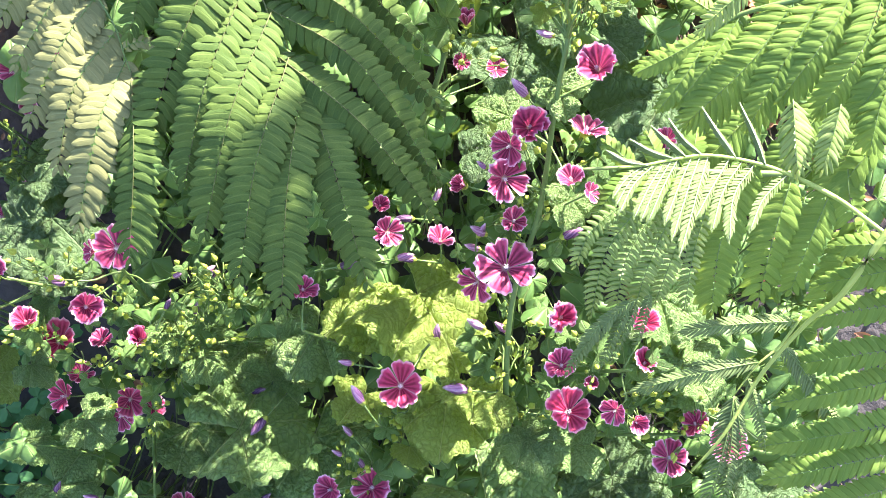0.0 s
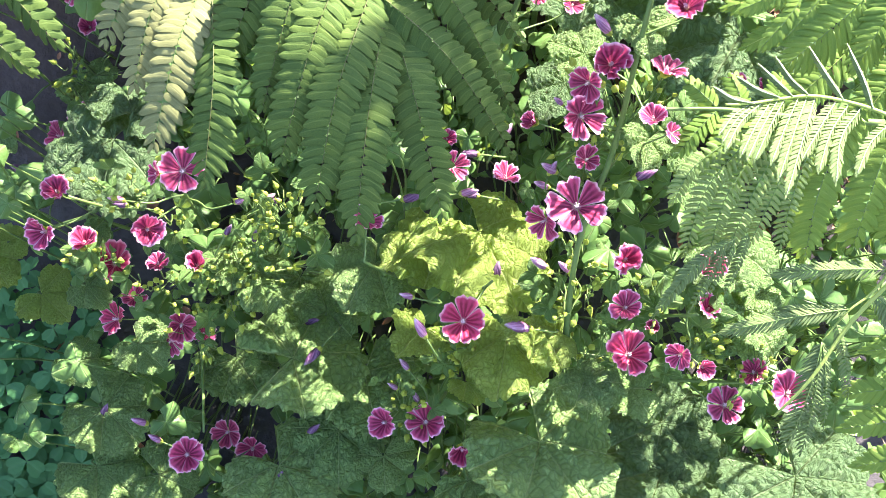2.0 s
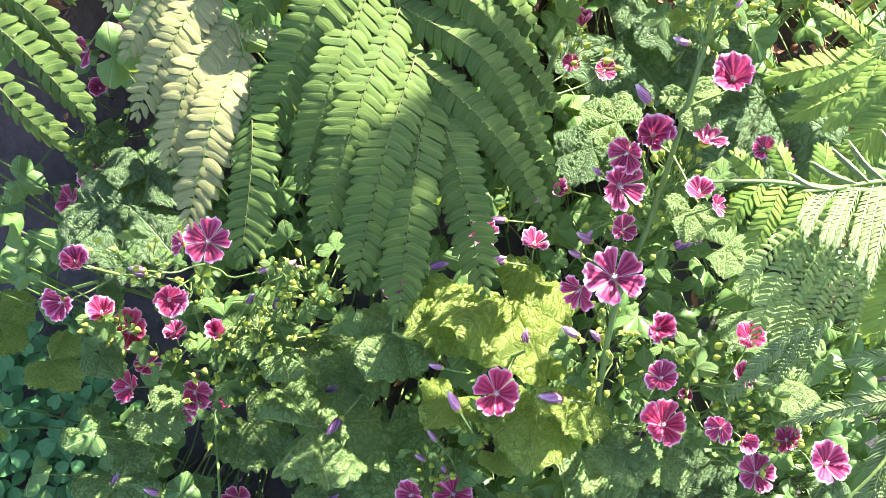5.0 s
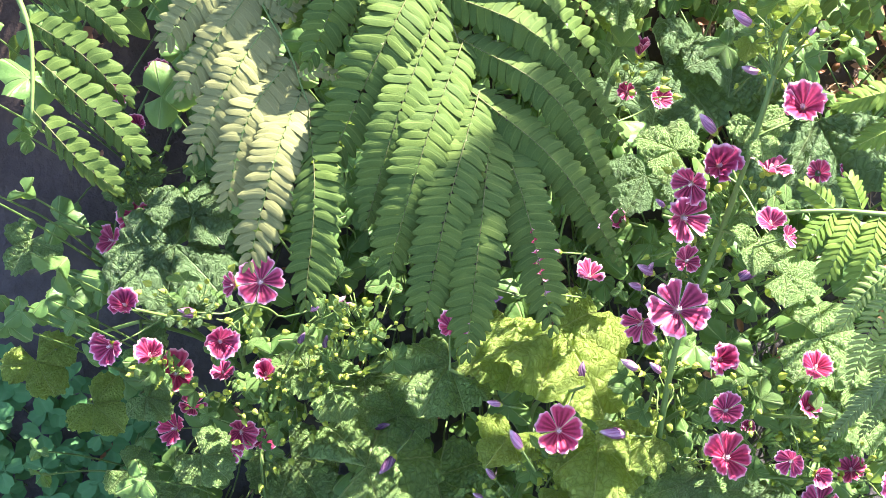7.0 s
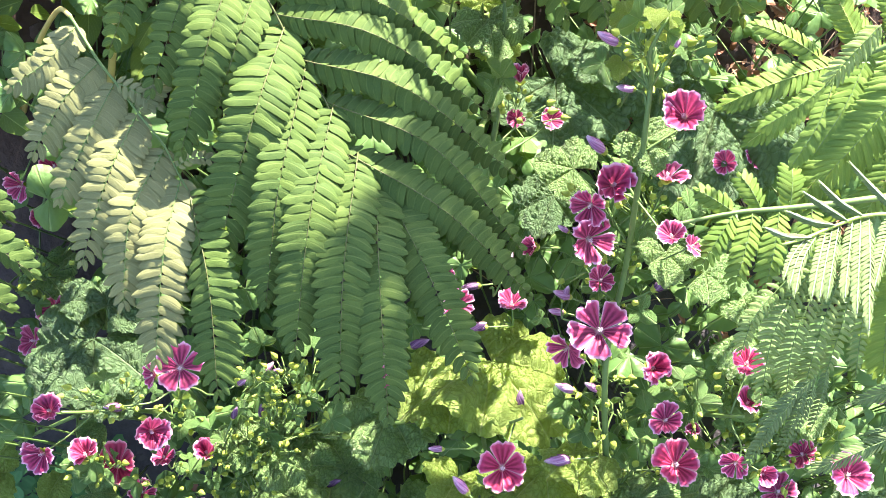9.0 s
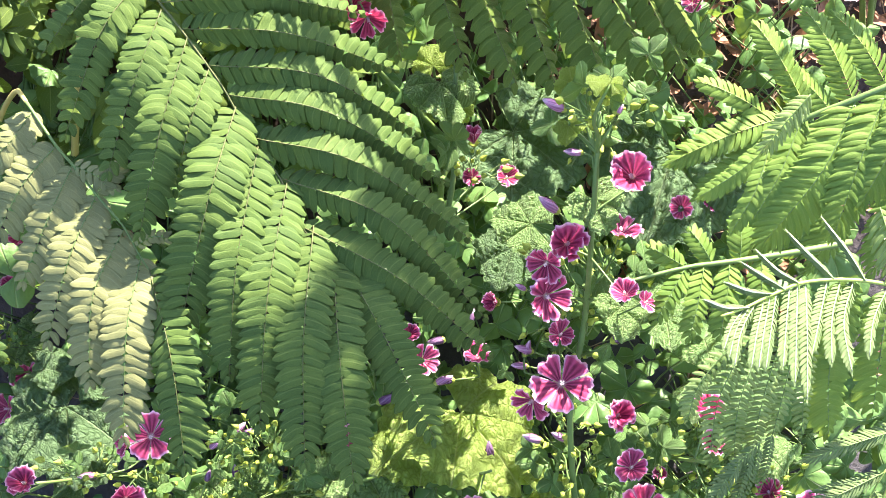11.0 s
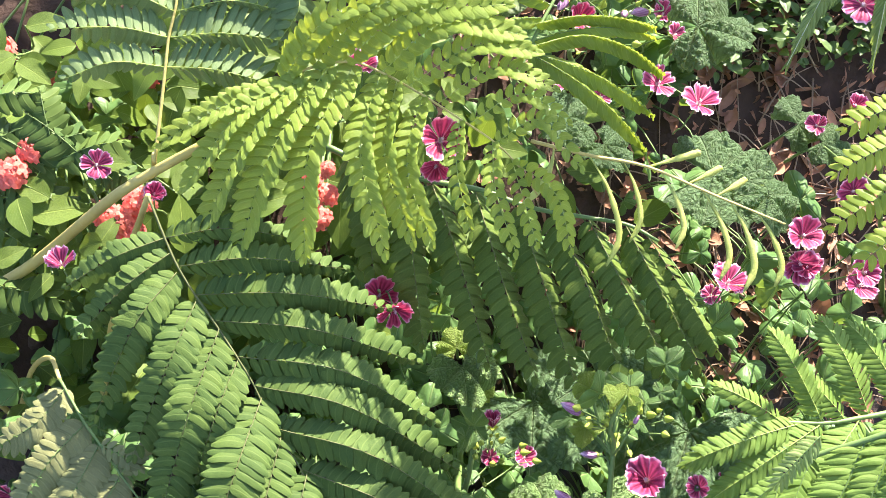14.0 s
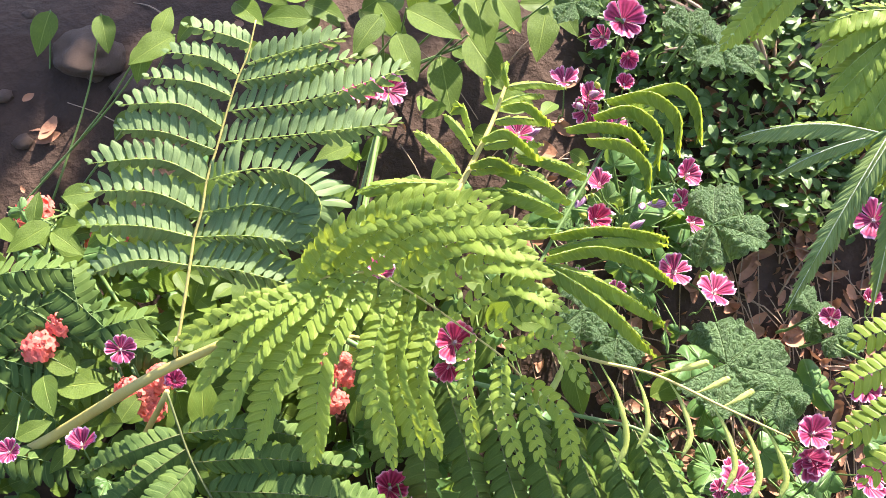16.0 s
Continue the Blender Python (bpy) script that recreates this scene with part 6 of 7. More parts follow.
# ---------------------------------------------------------------- feathered fronds
def frond(parent, rachis, pinnae, material, split=0, r=0.0016, stem=STEM, curved=(), **kw):
    """A feathered leaf. pinnae: rows of base, tip and width, or of base, middle, tip and width."""
    pts = spline(rachis, 4 * len(rachis))
    stem_part("rachis", pts, r * 1.5, r * 0.7, parent, stem, 7)
    for i, row in enumerate(pinnae):
        base, end, w = Vector(row[:3]), Vector(row[-4:-1]), row[-1]
        on = min(pts, key=lambda q: (q - base).length)
        if (on - base).length < (0.05 if len(row) == 7 else 0.014):
            base = on
        line = [base, Vector(row[3:6]), end] if len(row) == 10 else None
        pinna(parent, base, end, w, material, split=i < split, along=line, **kw)
    for w, *line in curved:
        pinna(parent, line[0], line[-1], w, material, along=line, **kw)


def closing(parent, line, width):
    """A young side branch whose leaflets are laid forward against each other like the two sides of a roof."""
    pinna(parent, line[0], line[-1], width, FROND_BRIGHT, along=line, pitch=0.0040, cover=1.7, droop=46, forward=54, shingle=0.1, lean=(0.1, -0.35, 0.93), rachilla=STEM_LIGHT)


def sapling(at, label):
    x, y = at
    return thing("silk_tree_sapling", Vector((x, y, ground_height(x, y) - 0.01)), label, "sapling", "silk tree saplings")


def tree(at, starts, label, r=0.004):
    """A sapling whose thin stems rise from one root to where its fronds begin."""
    ob = sapling(at, label)
    root = ob.location.copy()
    for s in starts:
        s = Vector(s)
        low = root.lerp(s, 0.35) + Vector((0, 0.04, 0))
        stem_part("stem", spline([root, low, root.lerp(s, 0.8) + Vector((0, 0.03, 0)), s], 12), r, r * 0.45, ob, STEM_BROWN, 8)
    return ob


blue_tree = sapling((-0.30, 0.95), "young silk tree with a large blue-green feathered leaf over the mallows")
first = Vector(CENTRE_RACHIS[0])
stem_part("stem", spline([blue_tree.location, blue_tree.location.lerp(first, 0.5) + Vector((0, 0.06, 0)), first], 10), 0.004, 0.002, blue_tree, STEM_BROWN, 8)
HANGING = [r for r in CENTRE_PINNAE if r[6] < r[0] + 0.03 and r[7] < r[1] - 0.04]
frond(blue_tree, CENTRE_RACHIS, [r for r in CENTRE_PINNAE if r not in HANGING], FROND_BLUE, split=14, r=0.0006, droop=26, pitch=0.0068, lean=(0.12, -0.74, 0.66), stem=STEM_DARK, rachilla=STEM_DARK)
for row in HANGING:
    pinna(blue_tree, row[:3], row[6:9], row[9], FROND_BLUE, split=True, along=[row[:3], row[3:6], row[6:9]], droop=8, forward=9, pitch=0.0060, cover=1.3, shingle=0.12, lean=(0.10, -0.5, 0.86), rachilla=STEM_DARK)

pale_tree = tree((-0.36, 0.98), (PALE_RACHIS[0], FARLEFT_RACHIS[0]), "young silk tree with pale sunlit feathered leaves among mallow flowers", 0.003)
frond(pale_tree, PALE_RACHIS, PALE_PINNAE[:5] + PALE_PINNAE[6:], FROND_SUNLIT, split=6, r=0.0007, droop=10, forward=9, pitch=0.0056, cover=1.32, shingle=0.14, lean=(0.0, -0.5, 0.86))
# shade on this side branch is put in as the darker leaflet colour
row = PALE_PINNAE[5]
pinna(pale_tree, row[:3], row[6:9], row[9], FROND_BLUE, split=True, along=[row[:3], row[3:6], row[6:9]], droop=10, forward=9, pitch=0.0060, lean=(-0.25, -0.85, 0.46), rachilla=STEM_DARK)
frond(pale_tree, FARLEFT_RACHIS, FARLEFT_PINNAE, FROND_BLUE, split=5, pitch=0.0085, cover=1.1, droop=16, forward=16, lean=(-0.25, -0.70, 0.67), rachilla=STEM_DARK)

high_tree = tree((-0.55, 1.05), (BRANCH[0],), "silk tree shoot with sunlit yellow-green and folded feathered leaves", 0.009)
stem_part("branch", spline(BRANCH, 24), 0.0052, 0.0030, high_tree, STEM_BROWN, 9)
frond(high_tree, BRIGHT_RACHIS, BRIGHT_PINNAE[:12], FROND_BRIGHT, stem=STEM_BROWN, r=0.0007, split=12, droop=-18, pitch=0.0064, cover=1.22, shingle=0.34, lean=(-0.55, -0.45, 0.70), rachilla=STEM_LIGHT, forward=16)
for row in BRIGHT_PINNAE[12:]:
    pinna(high_tree, row[:3], row[6:9], row[9], FROND_BRIGHT, split=True, along=[row[:3], row[3:6], row[6:9]], droop=-17, pitch=0.0062, cover=1.24, shingle=0.34, lean=(0.0, -0.46, 0.89), rachilla=STEM_LIGHT, forward=16)
stem_part("rachis", spline(CURLED_RACHIS, 20), 0.0014, 0.0007, high_tree, STEM_BROWN, 7)
for bx, by, bz, tx, ty, tz, w in CURLED_PINNAE:
    start, end = Vector((bx, by, bz)), Vector((tx, ty, tz))
    start = min(spline(CURLED_RACHIS, 20), key=lambda q: (q - start).length)
    side = Vector(((end - start).length * 0.16, 0, 0))
    folded_pinna(high_tree, [start, start.lerp(end, 0.35) + side * 0.8, start.lerp(end, 0.75) + side, end], w * 0.16)
frond(high_tree, TOP_RACHIS, TOP_PINNAE, FROND_BRIGHT, spacing=0.5, forward=46, stem=STEM_BROWN)
for w, *line in TOP_CURVED:
    closing(high_tree, line, w * 1.5)
frond(high_tree, ARCS_RACHIS, ARCS_PINNAE, FROND_BRIGHT, pitch=0.0045, cover=1.5, droop=30, forward=44, r=0.001)
for w, *line in ARCS_CURVED:
    closing(high_tree, line, w * 1.6)

upper_tree = tree((-0.20, 1.08), (UPPER_RACHIS[0], DARKLEFT_RACHIS[0]), "silk tree sapling with rows of blue-green leaflets on a tan stalk", 0.003)
frond(upper_tree, UPPER_RACHIS, [(*r[:-1], r[-1] * 1.22) for r in UPPER_PINNAE], FROND_SAGE, split=16, stem=STEM_BROWN, r=0.0008, curved=[(0.043, *UPPER_HOOK)], droop=34, pitch=0.0062, cover=1.14, shingle=0.28, lean=(-0.08, -0.91, 0.40), rachilla=STEM_LIGHT)
frond(upper_tree, DARKLEFT_RACHIS, DARKLEFT_PINNAE, FROND_BLUE, spacing=0.5)

middle_tree = tree((0.06, 1.02), (MIDDLE_RACHIS[0],), "silk tree sapling with hanging dark green feathered leaf", 0.003)
frond(middle_tree, MIDDLE_RACHIS, MIDDLE_PINNAE, FROND_DEEP, split=9, droop=40, pitch=0.0080, cover=1.25, lean=(0.16, -0.45, 0.88), rachilla=STEM_DARK)

downy_tree = tree((0.62, 0.45), (RIGHT_STEM[0],), "young silk tree with pale downy shoot tips and brownish stalk", 0.006)
stem_part("branch", spline(RIGHT_STEM, 24), 0.0021, 0.0007, downy_tree, STEM_LIGHT, 8)
frond(downy_tree, FEATHER_RACHIS, FEATHER_PINNAE[6:], FROND_FERN, split=6, stem=STEM_LIGHT, droop=16, r=0.0009, pitch=0.0046, cover=1.1, shingle=0.2, forward=22, lean=(0.1, -0.40, 0.91))
frond(downy_tree, FEATHER_RACHIS[2:], FEATHER_PINNAE[:6], FROND_DOWNY, pitch=0.0034, cover=0.66, shingle=0.2, stem=STEM_LIGHT, droop=15, r=0.0008, forward=20, lean=(0.1, -0.40, 0.91))
between = [tuple((p + q) / 2 for p, q in zip(a, b)) for a, b in zip(FEATHER_TIPS[:7], FEATHER_TIPS[1:8])]
for row in FEATHER_TIPS + between[::2]:
    pinna(downy_tree, row[:3], row[6:9], row[9] * 1.5, FROND_WHITE, along=[row[:3], row[3:6], row[6:9]], pitch=0.0024, cover=0.8, shingle=0.35, droop=16, forward=36, rachilla=WOOL, lean=(0.05, -0.5, 0.85))
for row in FEATHER_SPIKES:
    folded_pinna(downy_tree, [row[:3], row[3:6], row[6:9]], row[9] * 0.11, WOOL)
    pinna(downy_tree, row[:3], row[6:9], row[9] * 2.3, FROND_WHITE, along=[row[:3], row[3:6], row[6:9]], pitch=0.0013, cover=0.8, droop=30, forward=56, rachilla=WOOL, lean=(0.05, -0.5, 0.85))
frond(downy_tree, SHOOTS_RACHIS, SHOOTS_PINNAE, FROND_WHITE, pitch=0.0026, cover=0.6, droop=20, forward=42, r=0.0006, stem=STEM_LIGHT)
frond(downy_tree, LOWERRIGHT_RACHIS, LOWERRIGHT_PINNAE, FROND_FERN, pitch=0.0040, cover=1.2, shingle=0.30, forward=24, droop=10, lean=(-0.05, -0.55, 0.83))
frond(downy_tree, SPIKES_RACHIS, [(*r[:-1], r[-1] * 1.7) for r in SPIKES_PINNAE], FROND_DOWNY, pitch=0.0022, cover=1.1, droop=26, forward=52, r=0.001, rachilla=WOOL)

# an unseen leaf added to the same tree, over the bank, shading fronds below
E1, E2 = Vector((0.669, -0.743, 0.0)), Vector((-0.552, -0.497, 0.669))
SHADER_RACHIS = [E1 * -0.432 + E2 * a + TO_SUN * 1.62 for a in (0.10, 0.16, 0.22, 0.28, 0.35)]
SHADER_PINNAE = [(*(E1 * -0.432 + E2 * a + TO_SUN * 1.62), *(E1 * (-0.432 + d) + E2 * (a + 0.012) + TO_SUN * 1.60), 0.030) for a in (0.14, 0.162, 0.184, 0.206, 0.228, 0.25, 0.272, 0.294, 0.316, 0.336) for d in (0.044, -0.044)]
green_tree = tree((0.60, 0.72), (RIGHT_RACHIS[0], UPPERRIGHT_RACHIS[0], EDGE_RACHIS[0], TOPRIGHT_RACHIS[0], SHADER_RACHIS[0]), "bright green silk tree sapling with flat ferny leaves", 0.004)
frond(green_tree, RIGHT_RACHIS, RIGHT_PINNAE, FROND_FERN, split=6, pitch=0.0040, cover=1.16, shingle=0.30, forward=24, droop=10, lean=(0.05, -0.4, 0.91), rachilla=STEM_LIGHT)
frond(green_tree, SIDE_RACHIS, SIDE_PINNAE, FROND_FERN, pitch=0.0040, cover=1.15, shingle=0.30, forward=20, droop=14, lean=(0.0, -0.5, 0.87))
frond(green_tree, UPPERRIGHT_RACHIS, UPPERRIGHT_PINNAE, FROND_FERN, split=6, pitch=0.0034, cover=1.15, forward=24, droop=12, shingle=0.2, lean=(0.0, -0.25, 0.97))
for row in CURLY_PINNAE:
    pinna(green_tree, row[:3], row[6:9], row[9], FROND_DOWNY, along=[row[:3], row[3:6], row[6:9]], slim=0.5, spacing=0.27, droop=26, forward=30, lean=(-0.2, -0.5, 0.85))
frond(green_tree, EDGE_RACHIS, EDGE_PINNAE, FROND_BRIGHT, droop=14, lean=(0.0, -0.5, 0.87))
frond(green_tree, SHADER_RACHIS, SHADER_PINNAE, FROND_DEEP, pitch=0.0052, cover=1.35, droop=8, lean=TO_SUN)
frond(green_tree, TOPRIGHT_RACHIS, TOPRIGHT_PINNAE, FROND_BRIGHT, droop=12, pitch=0.0042, cover=1.4, forward=20, lean=(0.2, -0.15, 0.97), rachilla=STEM_LIGHT)


# ---------------------------------------------------------------- broad-leaved plant with coral heads
def ovate_shape(seed):
    r = random.Random(seed)
    V, U, F = [], [], []
    nv, nu = 10, 6
    ph = r.uniform(0, 6)
    for j in range(nv + 1):
        v = j / nv
        h = 0.30 * math.sin(math.pi * v ** 0.8) ** 0.85 * (1 - 0.25 * v) + 0.004
        for i in range(nu + 1):
            u = -1 + 2 * i / nu
            V.append((h * u, v - 0.5, 0.10 * abs(u) * h * 2 - 0.22 * (v - 0.4) ** 2 + 0.012 * math.sin(v * 14 + ph) * abs(u)))
            U.append((0.5 + 0.5 * u, v))
    for j in range(nv):
        for i in range(nu):
            a = j * (nu + 1) + i
            F.append((a, a + 1, a + nu + 2, a + nu + 1))
    return V, F, U


OVATES = [mesh_of("leaf", *ovate_shape(s)[:2], OVATE_LEAF, ovate_shape(s)[2]) for s in (1, 2, 3)]


def coral_head(parent, x, y, z, dia):
    """A rounded head of small four-petalled florets."""
    r = random.Random(int(x * 9999))
    pieces = []
    for k in range(22):
        a, h = k * 2.4 + r.uniform(-0.4, 0.4), 1 - 1.25 * (k + 0.5) / 22
        q = math.sqrt(max(0.0, 1 - h * h))
        n = Vector((q * math.cos(a) + r.uniform(-0.4, 0.4), q * math.sin(a) - 0.4, h + 0.4)).normalized()
        p = Vector((q * math.cos(a), q * math.sin(a), h * 0.7)) * dia * r.uniform(0.30, 0.52)
        t = n.orthogonal().normalized()
        for i in range(5):
            d = Matrix.Rotation(i * math.pi * 0.4 + k, 3, n) @ t
            s = n.cross(d)
            L, w = dia * r.uniform(0.19, 0.27), dia * 0.09
            V = [p, p + d * L * 0.5 - s * w + n * L * 0.3, p + d * L * 0.5 + s * w + n * L * 0.3, p + d * L - s * w * 0.6 + n * L * 0.25, p + d * L + s * w * 0.6 + n * L * 0.25, p + d * L * 1.12 + n * L * 0.1]
            pieces.append((V, [(0, 1, 2), (1, 3, 4, 2), (3, 5, 4)], [(0, 0)] * 6))
    V, F, U = joined(pieces)
    place("flower_head", mesh_of("flower_head", V, F, FLORET, smooth=False), parent, Matrix.Translation((x, y, z)))


def broad_plant(at, leaves, heads, label):
    x, y = at
    base = Vector((x, y, ground_height(x, y) - 0.01))
    ob = thing("broad_leaved_shrub", base, label, "shrub", "broad-leaved shrubs")
    for lx, ly, lz, size, yaw, pitch, roll in leaves:
        n = facing(yaw, pitch)
        e1 = Vector((0, 0, 1)).cross(n).normalized()
        tip = e1 * math.cos(radians(roll)) + n.cross(e1) * math.sin(radians(roll))
        m = axes(tip, n, (lx, ly, lz), size)
        place("leaf", rng.choice(OVATES), ob, m)
        foot = Vector((lx, ly, lz)) - tip * size * 0.5
        g = base + Vector((rng.uniform(-0.05, 0.05), rng.uniform(-0.03, 0.03), 0.01))
        stem_part("stalk", spline([foot, foot.lerp(g, 0.4) + Vector((0, 0.02, -0.02)), g], 7), 0.0008, 0.0014, ob, STEM, 5)
    for row in heads:
        coral_head(ob, *row[:3], row[3] * 0.85)
        p = Vector(row[:3])
        stem_part("stalk", spline([p, p.lerp(base, 0.5) + Vector((0, 0.02, 0)), base], 6), 0.0012, 0.0025, ob, STEM, 5)
    return ob


broad_plant((-0.30, 1.22), [r for r in OVATE_LEAVES if r[0] < -0.12], [r for r in CORAL_HEADS if r[0] < -0.12], "leafy shrub with coral flower heads and fresh green leaves")
broad_plant((0.05, 1.30), [r for r in OVATE_LEAVES if r[0] >= -0.12], [r for r in CORAL_HEADS if r[0] >= -0.12], "shaded shrub with broad pointed green leaves")


def extra_leaves():
    """The shaded inner leaves of the broad shrubs."""
    r = random.Random(12)
    for (cx, cy, cz), (sx, sy, sz), n, at in (((-0.28, 1.06, 0.70), (0.09, 0.04, 0.04), 45, (-0.28, 1.10)), ((0.06, 1.30, 0.95), (0.14, 0.08, 0.09), 80, (0.05, 1.36)), ((-0.08, 1.02, 0.78), (0.13, 0.07, 0.06), 190, (-0.08, 1.06)), ((-0.16, 1.10, 0.78), (0.09, 0.05, 0.04), 90, (-0.16, 1.14)), ((-0.16, 0.98, 0.62), (0.14, 0.06, 0.05), 120, (-0.16, 1.0))):
        base = Vector((*at, ground_height(*at)))
        ob = thing("broad_leaved_shrub", base, "inner shaded foliage of a broad-leaved shrub", "shrub", "broad-leaved shrubs")
        pieces = []
        for k in range(int(n * 1.5)):
            p = Vector((r.gauss(cx, sx), r.gauss(cy, sy), r.gauss(cz, sz)))
            p.z = max(p.z, ground_height(p.x, p.y) + 0.02)
            t = Vector((r.uniform(-1, 1), r.uniform(-1, 0.4), r.uniform(-0.7, 0.3)))
            pieces.append(moved(ovate_shape(k % 3 + 1), axes(t, Vector((r.uniform(-0.5, 0.5), -0.5, 1)), p - base, r.uniform(0.026, 0.046))))
        V, F, U = joined(pieces)
        q = new("leaves", mesh_of("leaves", V, F, OVATE_LEAF, U))
        q.parent = ob
        v, f = tube(spline([Vector((0, 0, -0.01)), Vector((0.02, -0.02, 0.08)), Vector((cx, cy, cz)) - base], 6), 0.004, 0.002, 6)
        q = new("stem", mesh_of("stem", v, f, STEM))
        q.parent = ob


extra_leaves()


def small_shrub():
    """A low shrub of many small pointed leaves."""
    r = random.Random(3)
    base = Vector((0.44, 1.26, ground_height(0.44, 1.26) - 0.01))
    ob = thing("small_leaved_shrub", base, "dense dark green shrub with small pointed leaves", "shrub")
    pieces = []
    shape = ovate_shape(2)
    for k in range(3600):
        x, y = r.uniform(-0.19, 0.20), r.uniform(-0.13, 0.20)
        top = 0.08 * max(0.15, 1 - (x / 0.22) ** 2 - ((y - 0.02) / 0.26) ** 2) * (0.8 + 0.4 * noise.noise(Vector((x * 14, y * 14, 2))))
        h = top * r.uniform(0.35, 1.0)
        p = Vector((x, y, ground_height(base.x + x, base.y + y) - base.z + 0.01 + h))
        t = Vector((r.uniform(-1, 1), r.uniform(-1.2, 0.6), r.uniform(-0.5, 0.9)))
        n = Vector((r.uniform(-0.5, 0.5), r.uniform(-0.8, 0.1), 1.0))
        pieces.append(moved(shape, axes(t, n, p, r.uniform(0.011, 0.021))))
    V, F, U = joined(pieces)
    q = new("leaves", mesh_of("leaves", V, F, SHRUB_LEAF, U))
    q.parent = ob
    tagged(q, kind="stuff")
    for k in range(14):
        a = r.uniform(0, 6.28)
        tip = Vector((0.15 * math.cos(a), 0.10 * math.sin(a) + 0.05, r.uniform(0.06, 0.13)))
        v, f = tube(spline([Vector((0, 0, 0)), tip * 0.5 + Vector((0, 0, 0.03)), tip], 6), 0.003, 0.001, 5)
        q = new("branch", mesh_of("branch", v, f, TWIG))
        q.parent = ob


small_shrub()


# ---------------------------------------------------------------- ground cover and litter
def clover():
    r = random.Random(9)
    base = Vector((-0.47, 0.61, ground_height(-0.47, 0.61)))
    ob = thing("clover_patch", base, "patch of shaded blue-green clover", "clover", kind="stuff")
    V0 = [(0, 0, 0), (-0.30, 0.28, 0.02), (0, 0.40, -0.03), (0.30, 0.28, 0.02), (-0.38, 0.62, 0.0), (0, 0.66, -0.05), (0.38, 0.62, 0.0), (-0.22, 0.86, -0.02), (0.22, 0.86, -0.02), (0, 0.78, -0.05)]
    F0 = [(0, 2, 1), (0, 3, 2), (1, 2, 5, 4), (2, 3, 6, 5), (4, 5, 9, 7), (5, 6, 8, 9)]
    U0 = [(0.42 + x * 0.5, y) for x, y, _ in V0]
    pieces, stalks = [], []
    for _ in range(300):
        x, y = r.uniform(-0.12, 0.12), r.uniform(-0.13, 0.13)
        h = ground_height(base.x + x, base.y + y) - base.z
        z = h + r.uniform(0.02, 0.075)
        n = Vector((r.uniform(-0.35, 0.35), r.uniform(-0.6, 0.1), 1)).normalized()
        t = n.orthogonal()
        s = r.uniform(0.018, 0.026)
        a0 = r.uniform(0, 6.28)
        for i in range(3):
            d = Matrix.Rotation(a0 + i * 2 * math.pi / 3, 3, n) @ t
            pieces.append(moved((V0, F0, U0), axes(d, n, Vector((x, y, z)), s)))
        v, f = tube([Vector((x, y, z)), Vector((x + r.uniform(-0.01, 0.01), y + 0.01, h - 0.005))], 0.0005, 0.0007, 4)
        stalks.append((v, f, [(0, 0)] * len(v)))
    for name, what, mat in (("leaves", pieces, CLOVER_LEAF), ("stalks", stalks, STEM)):
        V, F, U = joined(what)
        q = new(name, mesh_of(name, V, F, mat, U))
        q.parent = ob
        tagged(q, kind="stuff")


clover()


def dry_shape(seed):
    r = random.Random(seed)
    V, U, F = [], [], []
    c, d, wide = r.uniform(0.3, 2.0), r.uniform(-0.9, 0.9), (0.10, 0.28, 0.16, 0.22, 0.07, 0.18)[seed % 6]
    for j in range(7):
        v = j / 6
        h = wide * math.sin(math.pi * min(1, v * 0.9 + 0.07)) ** 0.8
        for i in range(5):
            u = -1 + i / 2
            V.append((h * u, v - 0.5, c * h * h * u * u * 2 + d * (v - 0.5) ** 2 + r.uniform(-0.02, 0.02)))
            U.append((0.5 + 0.5 * u, v))
    for j in range(6):
        for i in range(4):
            a = j * 5 + i
            F.append((a, a + 1, a + 6, a + 5))
    return V, F, U


def litter():
    r = random.Random(17)
    shapes = [dry_shape(s) for s in range(6)]
    pieces, twigs = [], []
    for k in range(1900):
        x, y = r.gauss(0.42, 0.14), r.gauss(1.05, 0.12)
        if k > 1500:
            x, y = r.uniform(-0.6, 0.7), r.uniform(0.55, 1.6)
        z = ground_height(x, y) + r.uniform(0.001, 0.012)
        n = Vector((r.uniform(-0.5, 0.5), r.uniform(-1.2, 0.0), 1))
        t = Vector((r.uniform(-1, 1), r.uniform(-1, 1), r.uniform(-0.6, 0.6)))
        pieces.append(moved(shapes[k % 6], axes(t, n, (x, y, z), 0.007 + 0.03 * r.random() ** 2)))
    for k in range(420):
        x, y = r.gauss(0.40, 0.15), r.gauss(1.04, 0.13)
        if k > 340:
            x, y = r.uniform(-0.6, 0.7), r.uniform(0.6, 1.5)
        a, L = r.uniform(0, 6.28), r.uniform(0.02, 0.09)
        pts = []
        for s in (-0.5, 0.0, 0.5):
            px_, py_ = x + math.cos(a) * L * s, y + math.sin(a) * L * s + 0.006 * (s == 0)
            pts.append(Vector((px_, py_, ground_height(px_, py_) + r.uniform(0.004, 0.014))))
        v, f = tube(spline(pts, 4), r.uniform(0.0006, 0.0013), 0.0005, 4)
        twigs.append((v, f, [(0, 0)] * len(v)))
    V, F, U = joined(pieces)
    tagged(new("leaf_litter", mesh_of("leaf_litter", V, F, DRY, U)), "brown curled dry leaves strewn on the soil", "leaf litter", kind="stuff")
    V, F, U = joined(twigs)
    tagged(new("twigs", mesh_of("twigs", V, F, TWIG)), "thin dry twigs and straw on the soil", "twigs", kind="stuff")


litter()


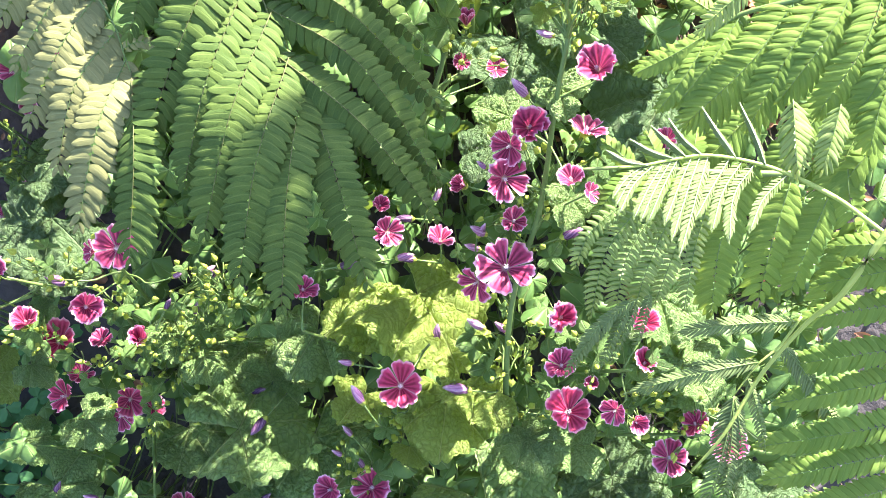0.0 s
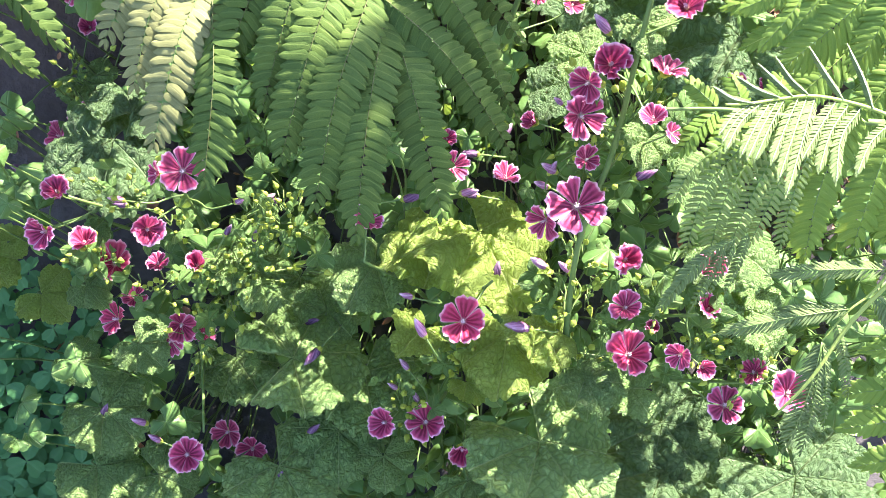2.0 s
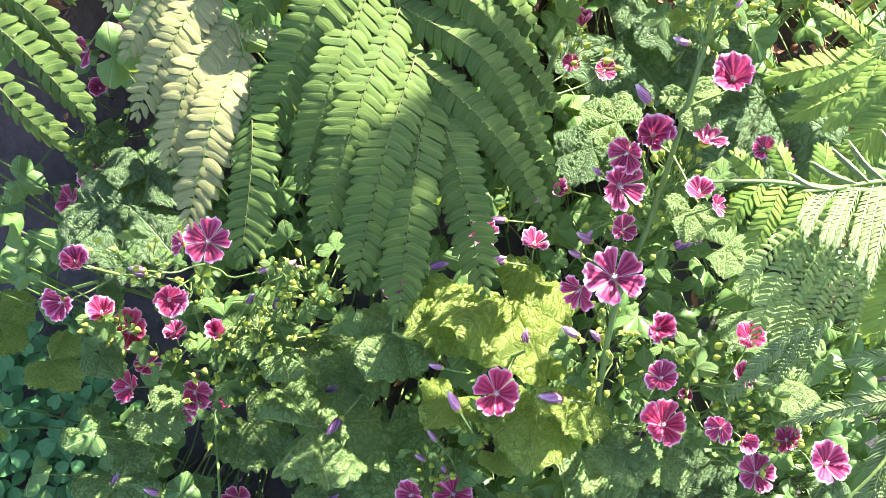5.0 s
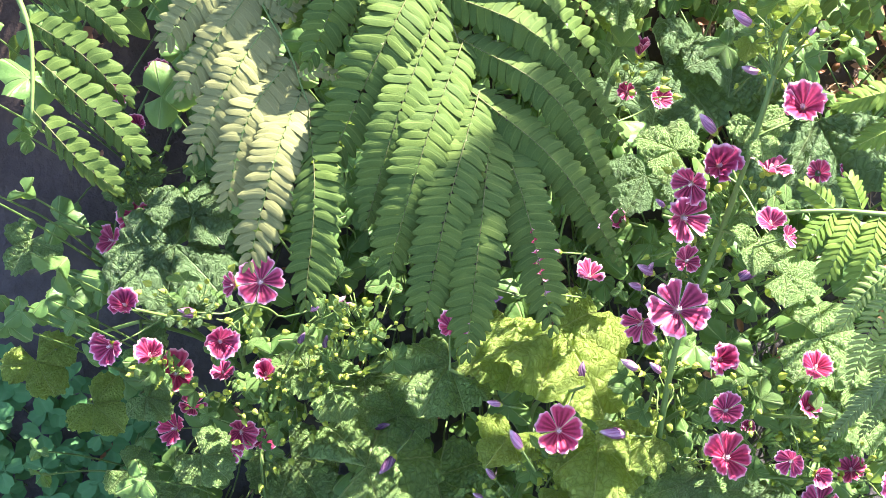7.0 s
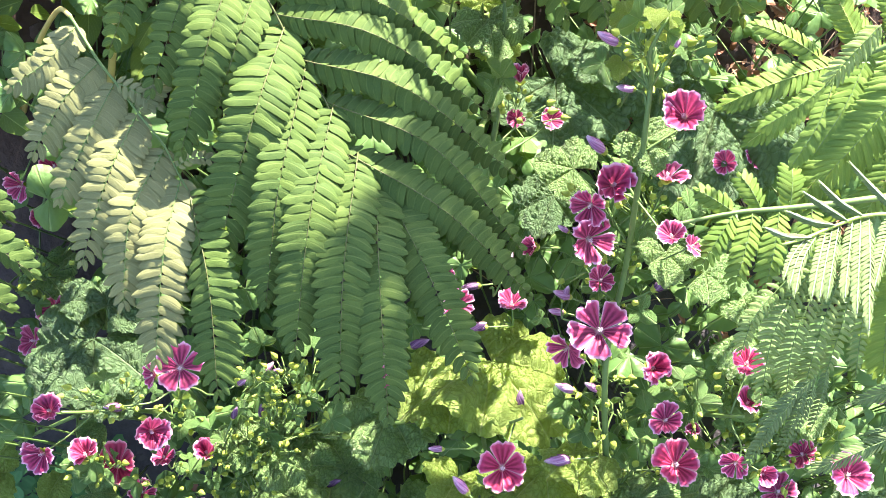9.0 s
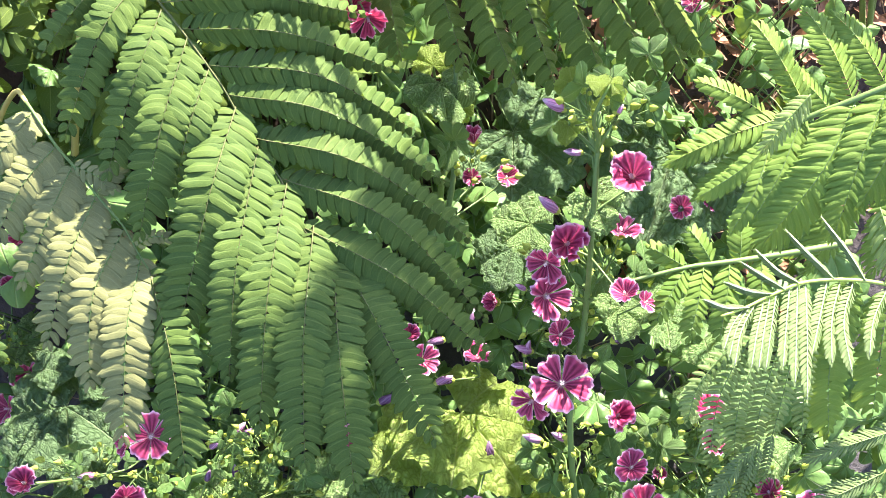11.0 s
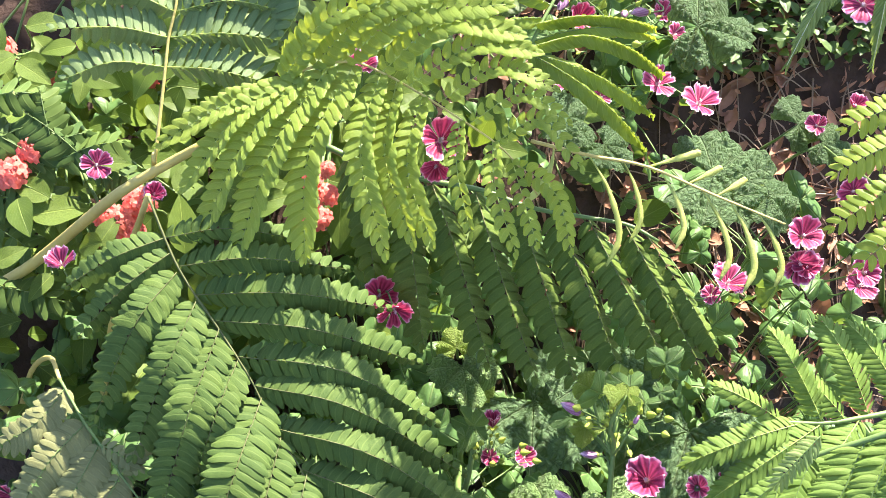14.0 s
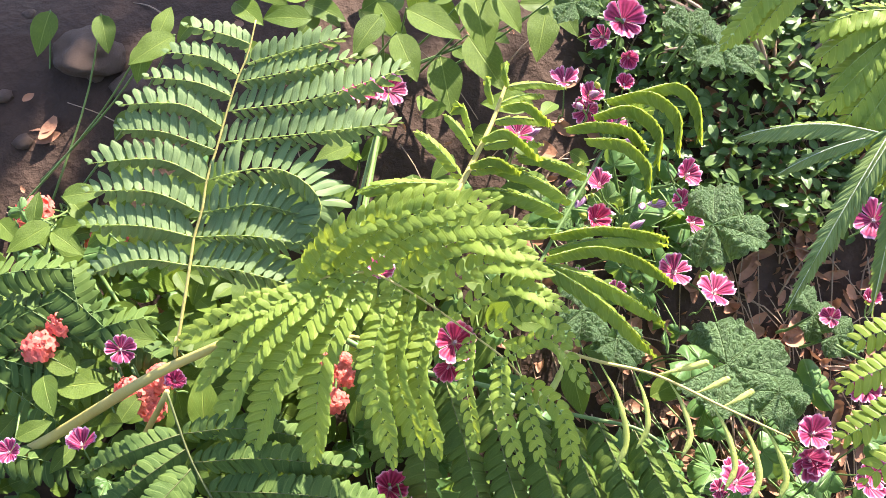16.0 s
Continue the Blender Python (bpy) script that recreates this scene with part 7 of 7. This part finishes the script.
def stones():
    r = random.Random(23)
    for k in range(30):
        x, y = r.gauss(-0.40, 0.09), r.gauss(1.30, 0.12)
        s = r.uniform(0.004, 0.013)
        if k < 2:
            x, y, s = ((-0.24, 1.35, 0.034), (-0.20, 1.31, 0.022))[k]
        bm = bmesh.new()
        bmesh.ops.create_icosphere(bm, subdivisions=4 if k < 2 else 2, radius=1)
        for v in bm.verts:
            v.co *= 1 + 0.40 * noise.noise(v.co * 1.3 + Vector((k, 0, 0))) + 0.10 * noise.noise(v.co * 4 + Vector((0, k, 0)))
            v.co.z *= 0.6
        me = bpy.data.meshes.new("stone")
        bm.to_mesh(me)
        bm.free()
        me.materials.append(STONE)
        me.polygons.foreach_set("use_smooth", [True] * len(me.polygons))
        ob = new("stone", me)
        ob.matrix_basis = Matrix.Translation((x, y, ground_height(x, y) + s * 0.25)) @ Matrix.Rotation(r.uniform(0, 6), 4, "Z") @ Matrix.Scale(s, 4)
        tagged(ob, "small brown stone lying on bare soil", "stone", "stones on the bare soil")


stones()


def shade_tree():
    """An unseen tree added behind the bed; its crown shades the back of the bank."""
    r = random.Random(51)
    base = Vector((1.52, 3.32, ground_height(1.52, 3.32) - 0.02))
    ob = thing("added_shade_tree", base, "added unseen leafy tree shading the back of the bank", "tree")
    top = Vector((-0.45, -0.68, 1.90))
    stem_part("trunk", [base + q for q in spline([Vector((0, 0, 0)), Vector((-0.08, -0.1, 0.6)), Vector((-0.24, -0.36, 1.3)), top], 14)], 0.05, 0.015, ob, TWIG, 10)
    shape = ovate_shape(1)
    pieces = []
    for k in range(13):
        tip = top + Vector((r.uniform(-0.55, 0.40), r.uniform(-0.12, 0.35), r.uniform(-0.1, 0.25)))
        stem_part("limb", [base + q for q in spline([top * 0.85, top.lerp(tip, 0.5) + Vector((0, 0, 0.05)), tip], 8)], 0.014, 0.004, ob, TWIG, 6)
        for _ in range(60):
            p = tip + Vector((r.gauss(0, 0.11), r.gauss(0, 0.10), r.gauss(0, 0.07)))
            t = Vector((r.uniform(-1, 1), r.uniform(-1, 1), r.uniform(-0.8, 0.3)))
            pieces.append(moved(shape, axes(t, Vector((r.uniform(-0.6, 0.6), r.uniform(-0.6, 0.6), 1)), p, r.uniform(0.07, 0.12))))
    V, F, U = joined(pieces)
    q = tagged(new("crown", mesh_of("crown", V, F, OVATE_LEAF, U)), kind="stuff")
    q.parent = ob


shade_tree()
